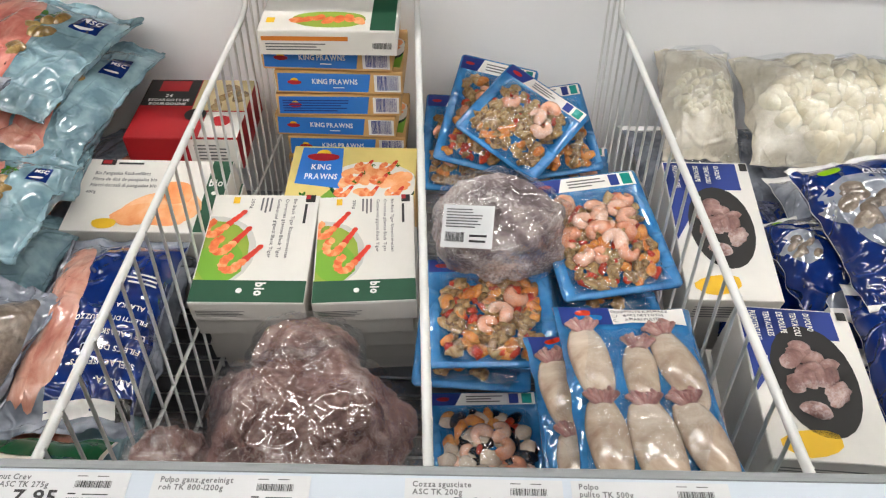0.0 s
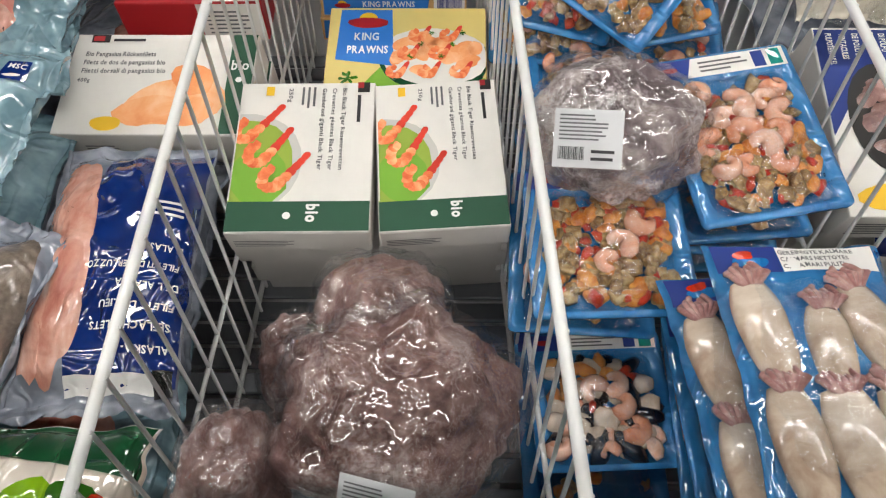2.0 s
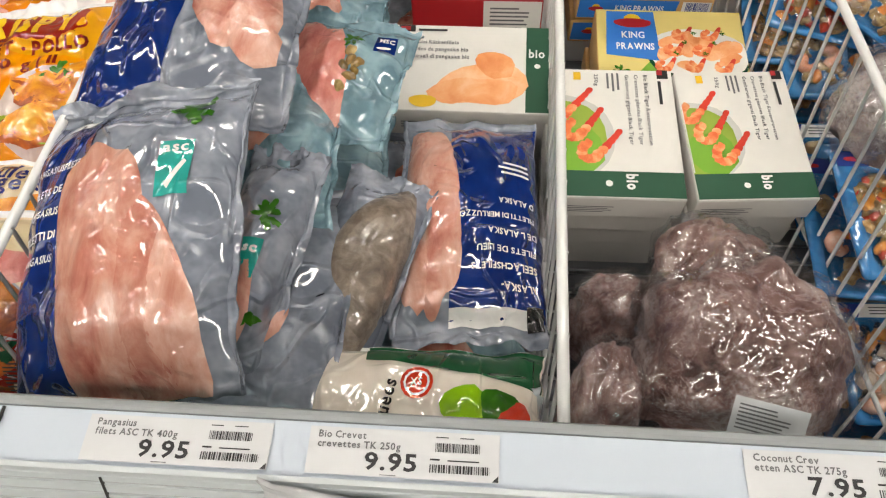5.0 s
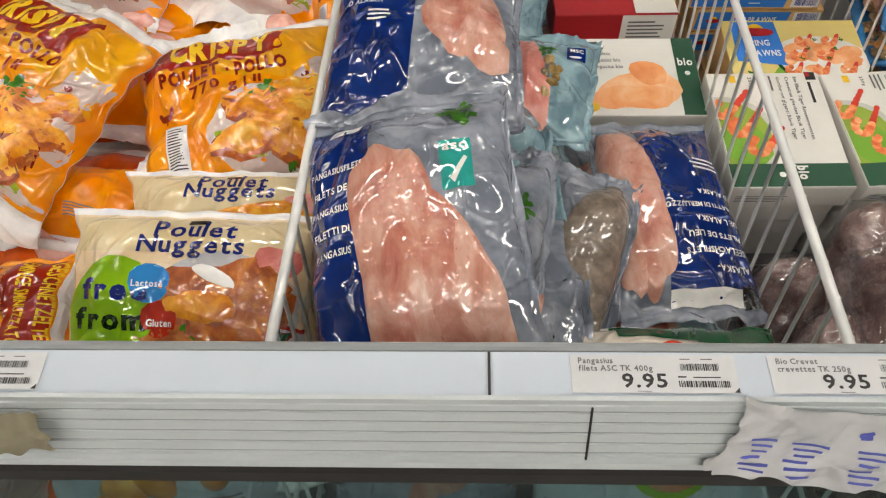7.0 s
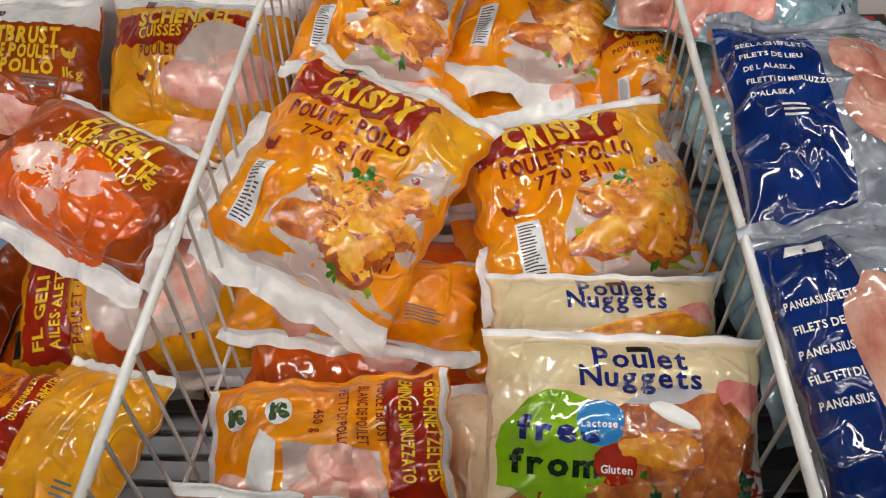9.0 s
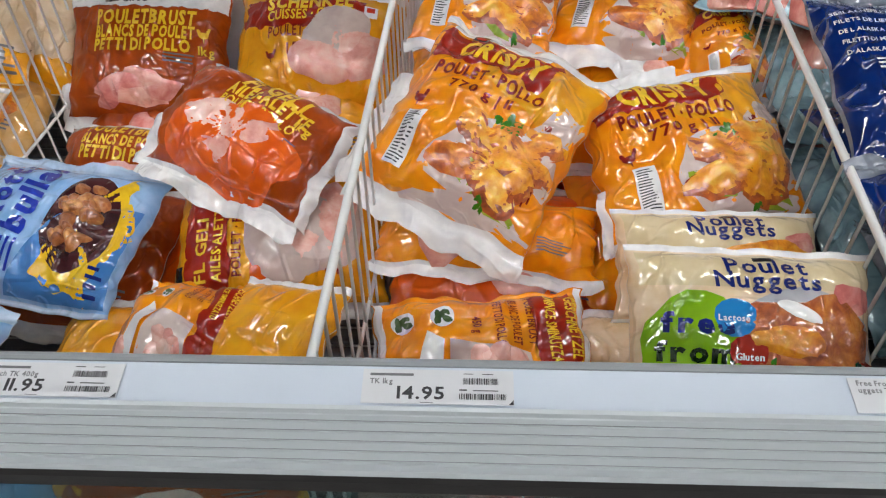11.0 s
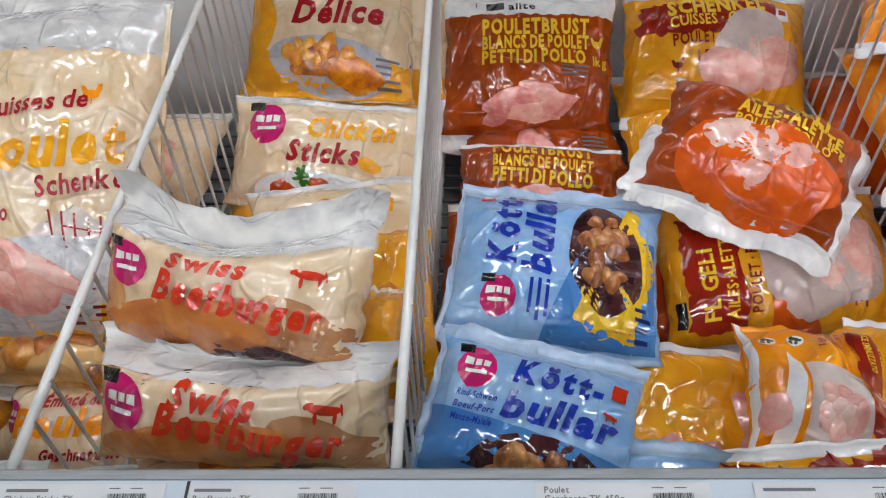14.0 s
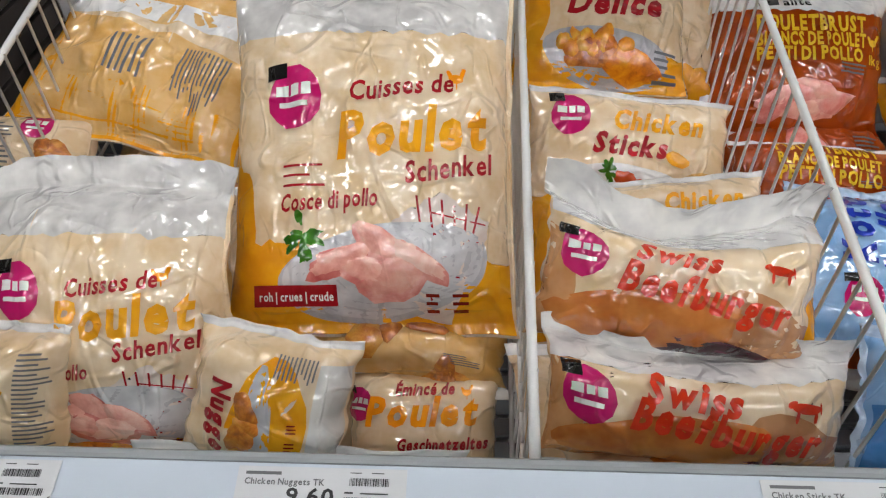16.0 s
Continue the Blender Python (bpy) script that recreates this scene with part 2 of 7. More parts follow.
def load_letters(store, thicker):
    made = []
    for ch in CHARS:
        cu = bpy.data.curves.new("letter", "FONT")
        cu.body, cu.size, cu.resolution_u, cu.offset = ch, 1.0, 2, thicker
        made.append((ch, new("letter", cu)))
    deps = bpy.context.evaluated_depsgraph_get()
    for ch, ob in made:
        me = bpy.data.meshes.new_from_object(ob.evaluated_get(deps))
        bm = bmesh.new()
        bm.from_mesh(me)
        for _ in range(3):
            bmesh.ops.triangulate(bm, faces=bm.faces[:])
            far = [e for e in bm.edges if e.calc_length() > 0.16]
            if far:
                bmesh.ops.subdivide_edges(bm, edges=far, cuts=1)
        bmesh.ops.triangulate(bm, faces=bm.faces[:])
        bm.to_mesh(me)
        bm.free()
        vs = [(v.co.x, v.co.y) for v in me.vertices]
        fs = [tuple(p.vertices) for p in me.polygons]
        xs = [v[0] for v in vs] or [0, 0.3]
        store[ch] = (vs, fs, min(xs), max(xs))
        bpy.data.meshes.remove(me)
    for ch, ob in made:
        cu = ob.data
        bpy.data.objects.remove(ob)
        bpy.data.curves.remove(cu)


load_letters(GLYPHS, 0.024)
load_letters(BOLD, 0.044)


def words(s, x, y, size, rot=0.0, slant=0.0, squeeze=1.0, mid=False, arc=0.0, store=GLYPHS):
    """Flat outline of a line of writing whose foot starts at x, y: points, faces and heights."""
    vs, fs, pen = [], [], 0.0
    for ch in s:
        if ch not in store:
            pen += 0.28
            continue
        gv, gf, lo, hi = store[ch]
        k = len(vs)
        vs += [((a - lo + pen + b * slant), b) for a, b in gv]
        fs += [tuple(k + i for i in f) for f in gf]
        pen += hi - lo + 0.09
    c, sn = math.cos(radians(rot)), math.sin(radians(rot))
    off = pen / 2 if mid else 0.0
    out = []
    for a, b in vs:
        a2, b2 = (a - off) * size * squeeze, b * size
        b2 += arc * ((a - pen / 2) / max(pen, 0.01)) ** 2 * size
        out.append((x + a2 * c - b2 * sn, y + a2 * sn + b2 * c, 0.0))
    return out, fs


def blob(cx, cy, rx, ry, rot=0.0, rough=0.08, seed=0, bulge=0.0, seg=26, rings=5):
    """A rounded uneven patch."""
    rings = max(3, min(14, int(max(rx, ry) / 0.006)))
    seg = max(14, min(44, int(max(rx, ry) / 0.0025)))
    vs, fs = [(cx, cy, bulge)], []
    c, s = math.cos(radians(rot)), math.sin(radians(rot))
    for r in range(1, rings + 1):
        q = r / rings
        for k in range(seg):
            t = 2 * math.pi * k / seg
            w = 1 + rough * 2 * noise.noise(Vector((math.cos(t) * 1.3 + seed * 7.1, math.sin(t) * 1.3, seed * 3.3)))
            a, b = rx * q * w * math.cos(t), ry * q * w * math.sin(t)
            vs.append((cx + a * c - b * s, cy + a * s + b * c, bulge * math.sqrt(max(0.0, 1 - q * q))))
    for k in range(seg):
        fs.append((0, 1 + k, 1 + (k + 1) % seg))
    for r in range(rings - 1):
        for k in range(seg):
            a, b = 1 + r * seg + k, 1 + r * seg + (k + 1) % seg
            fs.append((a, a + seg, b + seg, b))
    return vs, fs


def quad(a, b, c, d, n=10, jag=0.0, seed=0):
    """A four-cornered patch, corners in turn; jag roughens its outline."""
    if n > 4:
        n = max(4, min(44, int(max(math.dist(a, b), math.dist(b, c), math.dist(c, d)) / 0.0052)))
    vs, fs = [], []
    for j in range(n + 1):
        for i in range(n + 1):
            u, v = i / n, j / n
            x = (1 - v) * ((1 - u) * a[0] + u * b[0]) + v * ((1 - u) * d[0] + u * c[0])
            y = (1 - v) * ((1 - u) * a[1] + u * b[1]) + v * ((1 - u) * d[1] + u * c[1])
            if jag and (i in (0, n) or j in (0, n)):
                x += jag * noise.noise(Vector((x * 90 + seed, y * 90, 1.7)))
                y += jag * noise.noise(Vector((x * 90, y * 90 + seed, 9.2)))
            vs.append((x, y, 0.0))
    for j in range(n):
        for i in range(n):
            k = j * (n + 1) + i
            fs.append((k, k + 1, k + n + 2, k + n + 1))
    return vs, fs


def rect(x0, y0, x1, y1, n=10, jag=0.0, seed=0):
    return quad((x0, y0), (x1, y0), (x1, y1), (x0, y1), n, jag, seed)


def lines(x0, y0, x1, y1, count, seed=0, upright=False):
    """Small print that cannot be read: thin bars."""
    rng = random.Random(seed)
    vs, fs = [], []
    for i in range(count):
        if upright:
            a = x0 + (x1 - x0) * (i + 0.2) / count
            b = x0 + (x1 - x0) * (i + 0.62) / count
            q = rect(a, y1 - (y1 - y0) * rng.uniform(0.6, 1), b, y1, 4)
        else:
            a = y0 + (y1 - y0) * (i + 0.2) / count
            b = y0 + (y1 - y0) * (i + 0.62) / count
            q = rect(x0, a, x0 + (x1 - x0) * rng.uniform(0.6, 1), b, 4)
        k = len(vs)
        vs += q[0]
        fs += [tuple(k + j for j in f) for f in q[1]]
    return vs, fs


def barcode(x0, y0, x1, y1, seed=0):
    rng = random.Random(seed)
    vs, fs, x = [], [], x0
    step = (x1 - x0) / 40
    while x < x1:
        wd = step * rng.choice((0.5, 0.8, 1.4))
        q = rect(x, y0, min(x + wd, x1), y1, 2)
        k = len(vs)
        vs += q[0]
        fs += [tuple(k + j for j in f) for f in q[1]]
        x += wd + step * rng.choice((0.5, 0.9))
    return vs, fs


NU, NV = 46, 54


class Pillow:
    """The face of a filled bag, w by h, whose middle stands proud of its seams."""

    def __init__(self, w, h, thick, seed=0, crumple=1.0, seal=0.05, bend=0.0, roll=0.0, lumps=0.0, curl=0.0, twist=0.0, sag=0.0):
        self.w, self.h, self.thick, self.seed, self.crumple = w, h, thick, seed, crumple
        self.seal, self.bend, self.roll, self.lumps, self.curl, self.twist, self.sag = seal, bend, roll, lumps, curl, twist, sag

        self.grid = {}

    def at(self, x, y, lift=0.0, front=True):
        """The surface, straight between the points of its grid."""
        nu, nv = NU, NV
        a = (max(-1.0, min(1.0, 2 * x / self.w)) + 1) / 2 * nu
        b = (max(-1.0, min(1.0, 2 * y / self.h)) + 1) / 2 * nv
        i, j = min(int(a), nu - 1), min(int(b), nv - 1)
        q = []
        for ii, jj in ((i, j), (i + 1, j), (i + 1, j + 1), (i, j + 1)):
            k = (ii, jj, front)
            if k not in self.grid:
                self.grid[k] = self.shape((2 * ii / nu - 1) * self.w / 2, (2 * jj / nv - 1) * self.h / 2, front)
            q.append(self.grid[k])
        a, b = a - i, b - j
        p = q[0] * (1 - a) * (1 - b) + q[1] * a * (1 - b) + q[2] * a * b + q[3] * (1 - a) * b
        p.z += lift
        return p

    def swell(self, u, v):
        s = 1 - self.seal * 2
        vv = min(1.0, abs(v) / s)
        return max(0.0, (1 - abs(u) ** 2.6)) ** 0.55 * max(0.0, (1 - vv ** 2.8)) ** 0.6

    def shape(self, x, y, front=True):
        u, v = max(-1.0, min(1.0, 2 * x / self.w)), max(-1.0, min(1.0, 2 * y / self.h))
        f = self.swell(u, v)
        s = self.seed * 3.7
        c = self.crumple
        q = Vector((x * 13 + s, y * 9, s))
        edge = 1 - f
        ridge = 1 - abs(noise.noise(Vector((x * 22 + s, y * 12 - s, 2.2)) + 0.35 * Vector((noise.noise(q), noise.noise(q + Vector((5, 5, 5))), 0)))) * 2
        wob = noise.noise(q) * 0.008 * c + max(0.0, ridge) ** 3 * 0.0045 * c
        wob += noise.noise(Vector((x * 45 + s, y * 40, 4.4))) * 0.0016 * c
        z = (self.thick * 0.6 * f if front else -self.thick * 0.4 * f) + wob * (0.35 + 0.5 * f)
        if front and self.lumps:
            z += self.lumps * f * noise.noise(Vector((x * 30 + s, y * 30, 8.1)))
        z += edge ** 2 * 0.010 * c * noise.noise(Vector((u * 2.2 + s, v * 2.2, 6.6)))
        z -= self.bend * v * v + self.roll * u * u + self.twist * u * v
        if v > 0.6:
            z += self.curl * ((v - 0.6) / 0.4) ** 2
        px = x + 0.004 * c * abs(u) ** 4 * noise.noise(Vector((v * 5, s, u)))
        px *= 1 - 0.06 * (1 - min(1.0, abs(v)) ** 4)
        py = y + 0.004 * c * abs(v) ** 4 * noise.noise(Vector((u * 5, s, v + 3)))
        py -= self.sag * max(0.0, (v - 0.2) / 0.8) ** 1.5 * (1 - min(1.0, abs(u + 0.15)) ** 1.5)
        return Vector((px, py, z))


class Flat:
    """A plane face, for cartons and labels."""

    def __init__(self, m=None):
        self.m = m or Matrix.Identity(4)

    def at(self, x, y, lift=0.0, front=True):
        return self.m @ Vector((x, y, lift))


def printed(parent, name, face, shapes, material, lift=0.0006, label=""):
    """One colour of print laid on a face."""
    vs, fs = [], []
    for sv, sf in shapes:
        k = len(vs)
        vs += [face.at(a, b, lift + c) for a, b, c in sv]
        fs += [tuple(k + i for i in f) for f in sf]
    ob = piece(name, mesh_of(name, vs, fs, material), parent, label)
    return tagged(ob, kind="stuff") if name in ("herb", "lettering", "small_print", "barcode", "price") else ob


def bag_body(parent, face, mats, paint, nu=NU, nv=NV, name="film"):
    """Front and back of a bag, sealed round its edge. paint(u, v) gives the slot of the front's colour."""
    vs, fs, sl = [], [], []
    for front in (True, False):
        for j in range(nv + 1):
            for i in range(nu + 1):
                u, v = 2 * i / nu - 1, 2 * j / nv - 1
                p = face.at(u * face.w / 2, v * face.h / 2, 0.0, front)
                if not front:
                    p.z -= 0.0012
                vs.append(p)
    m = (nu + 1) * (nv + 1)
    for j in range(nv):
        for i in range(nu):
            a = j * (nu + 1) + i
            u, v = 2 * (i + 0.5) / nu - 1, 2 * (j + 0.5) / nv - 1
            k = paint(u, v)
            fs.append((a, a + 1, a + nu + 2, a + nu + 1))
            fs.append((m + a, m + a + nu + 1, m + a + nu + 2, m + a + 1))
            sl += [k, k]
    rim = [i for i in range(nu + 1)] + [j * (nu + 1) + nu for j in range(1, nv + 1)]
    rim += [nv * (nu + 1) + i for i in range(nu - 1, -1, -1)] + [j * (nu + 1) for j in range(nv - 1, 0, -1)]
    for a, b in zip(rim, rim[1:] + rim[:1]):
        fs.append((a, m + a, m + b, b))
        sl.append(sl[0])
    return piece(name, mesh_of(name, vs, fs, mats, sl), parent)

# ---- the shop around ----
XL, XR = -2.72, 0.95
structure("floor", box_bm(-6, -3.2, -0.05, 4.5, 4.2, 0), TILE, "pale grey tiled shop floor")
structure("ceiling", box_bm(-6, -3.2, 3.1, 4.5, 4.2, 3.2), CEIL, "white shop ceiling")
structure("wall_south", box_bm(-6, -3.3, 0, 4.5, -3.2, 3.1), PLASTER, "plain pale wall across the aisle")
structure("wall_north", box_bm(-6, 4.2, 0, 4.5, 4.3, 3.1), PLASTER, "plain pale wall behind the freezer")
structure("wall_west", box_bm(-6.1, -3.3, 0, -6, 4.3, 3.1), PLASTER, "plain pale end wall")
structure("wall_east", box_bm(4.5, -3.3, 0, 4.6, 4.3, 3.1), PLASTER, "plain pale end wall")
TUBE = glowing("lamp diffuser", (1.0, 0.97, 0.93), LAMP)
for yy in (-2.9, -2.0, -1.1, 1.2):
    for xx in (-4.1, -2.3, -0.5, 1.3, 3.1):
        lamp = thing("ceiling_light", pose(xx, yy, 3.1), "long white ceiling light with a bright diffuser", "light", "ceiling lights")
        part("housing", box_bm(-0.78, -0.11, -0.06, 0.78, 0.11, 0, 0.006), WHITE_ENAMEL, lamp)
        part("diffuser", box_bm(-0.75, -0.055, -0.075, 0.75, 0.055, -0.0605, 0.004), TUBE, lamp, "bright diffuser")

# ---- the chest freezer: a body with its rail, glass and liner ----
freezer = thing("chest_freezer", pose(0, 0, 0), "long white open chest freezer with glass front and price rail", "freezer")
FLOOR_Z = 0.53
BACK_Y = 1.12
RAIL, RIM_Y, RIM_Z = 0.86, 0.2395, 0.9205  # the rail is this much smaller than its drawn section, about its inner rim
SKEW = 0.006  # the front runs very slightly aslant


def profile(name, pts, material, label="", x0=XL, x1=XR):
    """A closed outline in y and z, drawn out along x."""
    k = len(pts)
    if min(z for y, z in pts) > 0.826:
        pts = [(RIM_Y - (RIM_Y - y) * RAIL, RIM_Z - (RIM_Z - z) * RAIL) for y, z in pts]
    k_skew = SKEW if min(y for y, z in pts) < 0.235 else 0.0
    vs = [(x0, y + k_skew * x0, z) for y, z in pts] + [(x1, y + k_skew * x1, z) for y, z in pts]
    fs = [(i, (i + 1) % k, k + (i + 1) % k, k + i) for i in range(k)]
    fs += [tuple(reversed(range(k))), tuple(range(k, 2 * k))]
    me = mesh_of(name, vs, fs, material, smooth=False)
    bm = bmesh.new()
    bm.from_mesh(me)
    bmesh.ops.recalc_face_normals(bm, faces=bm.faces)
    bm.to_mesh(me)
    bm.free()
    return piece(name, me, freezer, label)


# grooved front of the rail: flat ribs parted by fine recessed lines
rib = [(0.240, 0.905), (0.203, 0.9135)]
fy0, fz0, fy1, fz1 = 0.2005, 0.911, 0.190, 0.868
edges = [0.0, 0.14, 0.33, 0.52, 0.71, 0.90]
for a, b in zip(edges, edges[1:] + [1.0]):
    for q, dy in ((a + 0.010, 0.0), (b - 0.040, 0.0), (b - 0.036, 0.013), (b + 0.006, 0.013)):
        rib.append((fy0 + (fy1 - fy0) * q + dy, fz0 + (fz1 - fz0) * q))
rib += [(0.188, 0.866), (0.187, 0.861), (0.192, 0.857), (0.240, 0.857)]
profile("grooved_rail", rib, RAIL_GREY, "pale grey grooved front rail")
# grey strips fill the recesses: the shade inside the grooves, given as colour
for b in edges[1:]:
    gy, gz = fy0 + (fy1 - fy0) * b, fz0 + (fz1 - fz0) * b
    profile("groove", [(gy + 0.0010, gz - 0.0002), (gy + 0.0010, gz + 0.00145), (gy + 0.012, gz + 0.00145), (gy + 0.012, gz - 0.0002)], RIM_GREY)
profile("label_strip", [(0.2035, 0.9142), (0.2320, 0.9195), (0.2320, 0.9172), (0.205, 0.9125)], STRIP, "pale blue-white price strip")
profile("strip_lip", [(0.2008, 0.9118), (0.2008, 0.9162), (0.2034, 0.9172), (0.2034, 0.9120)], RAIL_GREY)
profile("rim", [(0.2325, 0.9055), (0.2325, 0.9205), (0.2345, 0.9215), (0.2372, 0.9215), (0.2395, 0.919), (0.2395, 0.9055)], RIM_GREY, "grey inner rim")
profile("inner_skirt", [(0.2345, 0.84), (0.2345, 0.8565), (0.2425, 0.8565), (0.2425, 0.84)], RIM_GREY)
profile("bumper", [(0.1905, 0.8565), (0.1885, 0.850), (0.1885, 0.838), (0.192, 0.832), (0.206, 0.830), (0.206, 0.8565)], BUMPER, "dark rubber bumper strip")
pane = profile("front_glass", [(0.216, 0.60), (0.216, 0.842), (0.222, 0.842), (0.222, 0.60)], GLASS, "clear front glass")
pane.visible_shadow = False
profile("lower_panel", [(0.205, 0.12), (0.205, 0.585), (0.212, 0.599), (0.230, 0.599), (0.230, 0.12)], PANEL, "white lower panel")
profile("glass_sill", [(0.2235, 0.575), (0.2235, 0.598), (0.235, 0.604), (0.262, 0.560), (0.262, 0.53), (0.2305, 0.53), (0.2305, 0.575)], RIM_GREY)
profile("plinth", [(0.25, 0.0), (0.25, 0.118), (1.22, 0.118), (1.22, 0.0)], BUMPER, "dark plinth")
profile("base", [(0.232, 0.12), (0.232, 0.50), (1.22, 0.50), (1.22, 0.12)], PANEL)
profile("back_liner", [(BACK_Y, 0.5005), (BACK_Y, 1.02), (BACK_Y + 0.10, 1.02), (BACK_Y + 0.10, 0.5005)], LINER, "white rear liner")
profile("back_rim", [(BACK_Y - 0.012, 1.0205), (BACK_Y - 0.012, 1.06), (BACK_Y + 0.11, 1.06), (BACK_Y + 0.11, 1.0205)], RIM_GREY)
part("end_panel", box_bm(XR, 0.19, 0.12, XR + 0.05, 1.23, 1.06, 0.006), PANEL, freezer)
part("end_panel", box_bm(XL - 0.06, 0.19, 0.12, XL - 0.012, 1.23, 1.06, 0.006), PANEL, freezer)
for i in range(12):
    z = 0.54 + i * 0.04
    part("dark_slat", box_bm(XL - 0.011, 0.26, z, XL, BACK_Y - 0.001, z + 0.034, 0.002), DARK_SLAT, freezer, "dark brown grooved end lining")

# slotted floor of the well
slat = bpy.data.meshes.new("floor_slat")
bm = box_bm(XL + 0.002, 0, 0, XR - 0.002, 0.024, 0.006, 0.0015, 1)
bm.to_mesh(slat)
bm.free()
slat.materials.append(FLOOR_METAL)
for i in range(28):
    o = piece("floor_slat", slat, freezer)
    o.location = (0, 0.268 + i * 0.030, FLOOR_Z - 0.006)

# low wire fence behind the glass
fence = thing("wire_front_guard", pose(0, 0.275, FLOOR_Z), "low white wire guard behind the front glass", "wire guard")
for z in (0.004, 0.062):
    piece("rail_wire", tube_mesh("rail_wire", [(XL + 0.01, 0, z), (XR - 0.01, 0, z)], 0.0026, WIRE_WHITE), fence)
up = tube_mesh("upright_wire", [(0, 0, 0.004), (0, 0, 0.062)], 0.0016, WIRE_WHITE, 6)
for i in range(int((XR - XL) / 0.026) - 1):
    o = piece("upright_wire", up, fence)
    o.location = (XL + 0.02 + i * 0.026, 0, 0)

# ---- wire dividers ----
WIRES = {}


def divider(xf, xb, zf=0.787, zb=0.882, yf=0.268, yb=1.03):
    """A white wire panel from the front to the back; its top bar climbs to the back."""
    d = thing("wire_divider", pose(0, 0, 0), "white coated wire divider between freezer bins", "wire divider", "freezer dividers")

    def bar(y):
        q = (y - 0.3) / 0.7
        return Vector((xf + (xb - xf) * q, y, zf + (zb - zf) * q))
    path = [bar(yf) + Vector((0, -0.003, -0.03)), bar(yf) + Vector((0, -0.003, -0.012)), bar(yf) + Vector((0, 0, -0.003)), bar(yf + 0.01)]
    path += [bar(yf + 0.01 + (yb - yf - 0.03) * k / 6) for k in range(1, 6)]
    path += [bar(yb - 0.03), bar(yb - 0.006) + Vector((0, 0, 0.006)), bar(yb) + Vector((0, 0, 0.03)), bar(yb) + Vector((0, 0.02, 0.14))]
    piece("top_bar", tube_mesh("top_bar", path, 0.0043, WIRE_WHITE, 10), d, "thicker white top bar")
    lo = bar(yf)
    hi = bar(yb)
    piece("bottom_bar", tube_mesh("bottom_bar", [(lo.x, yf, FLOOR_Z + 0.005), (hi.x, BACK_Y - 0.006, FLOOR_Z + 0.005)], 0.003, WIRE_WHITE), d)
    piece("middle_bar", tube_mesh("middle_bar", [(lo.x + 0.003, yf, FLOOR_Z + 0.11), (hi.x + 0.003, BACK_Y - 0.006, FLOOR_Z + 0.11)], 0.0024, WIRE_WHITE), d)
    y = yf + 0.002
    while y < BACK_Y - 0.01:
        p = bar(y)
        top = p.z + (0.002 if y < yb else 0.13)
        key = round(top, 3)
        if key not in WIRES:
            WIRES[key] = tube_mesh("wire", [(0, 0, 0), (0, 0, key - FLOOR_Z)], 0.0018, WIRE_WHITE, 6)
        o = piece("wire", WIRES[key], d)
        o.location = (p.x + 0.003, y, FLOOR_Z)
        y += 0.0335
    return d


for xf, xb in ((0.272, 0.236), (-0.011, -0.052), (-0.306, -0.298), (-0.730, -0.721), (-1.214, -1.181), (-1.734, -1.725), (-2.006, -2.001), (-2.56, -2.58), (0.70, 0.70)):
    divider(xf, xb)

# ---- price labels on the rail ----
STRIP_FACE = Matrix.Translation((0, 0.2208, 0.91766)) @ Matrix.Rotation(math.atan2(0.0053, 0.0285), 4, "X") @ Matrix.Diagonal((1, RAIL, 1, 1))


def price_label(x_right, text_a, text_b, price, label=""):
    t = thing("price_label", Matrix.Translation((0, SKEW * x_right, 0)) @ STRIP_FACE @ Matrix.Translation((x_right - 0.042, 0, 0.0006)) @ pose(0, 0, 0, 0, 0, 0.34), label or "white paper price label with black print and barcode", "price label", "price labels")
    part("paper", box_bm(-0.038, -0.0118, 0, 0.0445, 0.0118, 0.0004), PAPER, t)
    f = Flat()
    pr = [words(text_a, -0.034, 0.0064, 0.0050, squeeze=0.82), words(text_b, -0.034, 0.0016, 0.0050, squeeze=0.82)]
    if not text_a:
        pr.append(lines(-0.034, 0.0062, -0.008, 0.0105, 1, len(text_b)))
    pr += [lines(-0.006, -0.0114, 0.004, -0.0104, 1, 3)]
    printed(t, "small_print", f, pr, GREY_INK, 0.0007)
    if price:
        printed(t, "price", f, [words(price, 0.0102 - 0.0058 * len(price), -0.0085, 0.0120, squeeze=1.02)], INK, 0.0007)
    code = [barcode(0.0170, 0.0018, 0.036, 0.0062, 4), barcode(0.0150, -0.0085, 0.0405, -0.0045, 9), lines(0.0170, 0.0086, 0.0235, 0.0098, 1, 5), lines(0.0275, 0.0086, 0.034, 0.0098, 1, 6), lines(0.0150, -0.0030, 0.021, -0.0008, 1, 8), lines(0.0225, -0.0030, 0.041, -0.0014, 1, 7)]
    code.append(([(0.0415, -0.0116, 0), (0.0442, -0.0116, 0), (0.0442, -0.0084, 0)], [(0, 1, 2)]))
    printed(t, "barcode", f, code, INK, 0.0007)


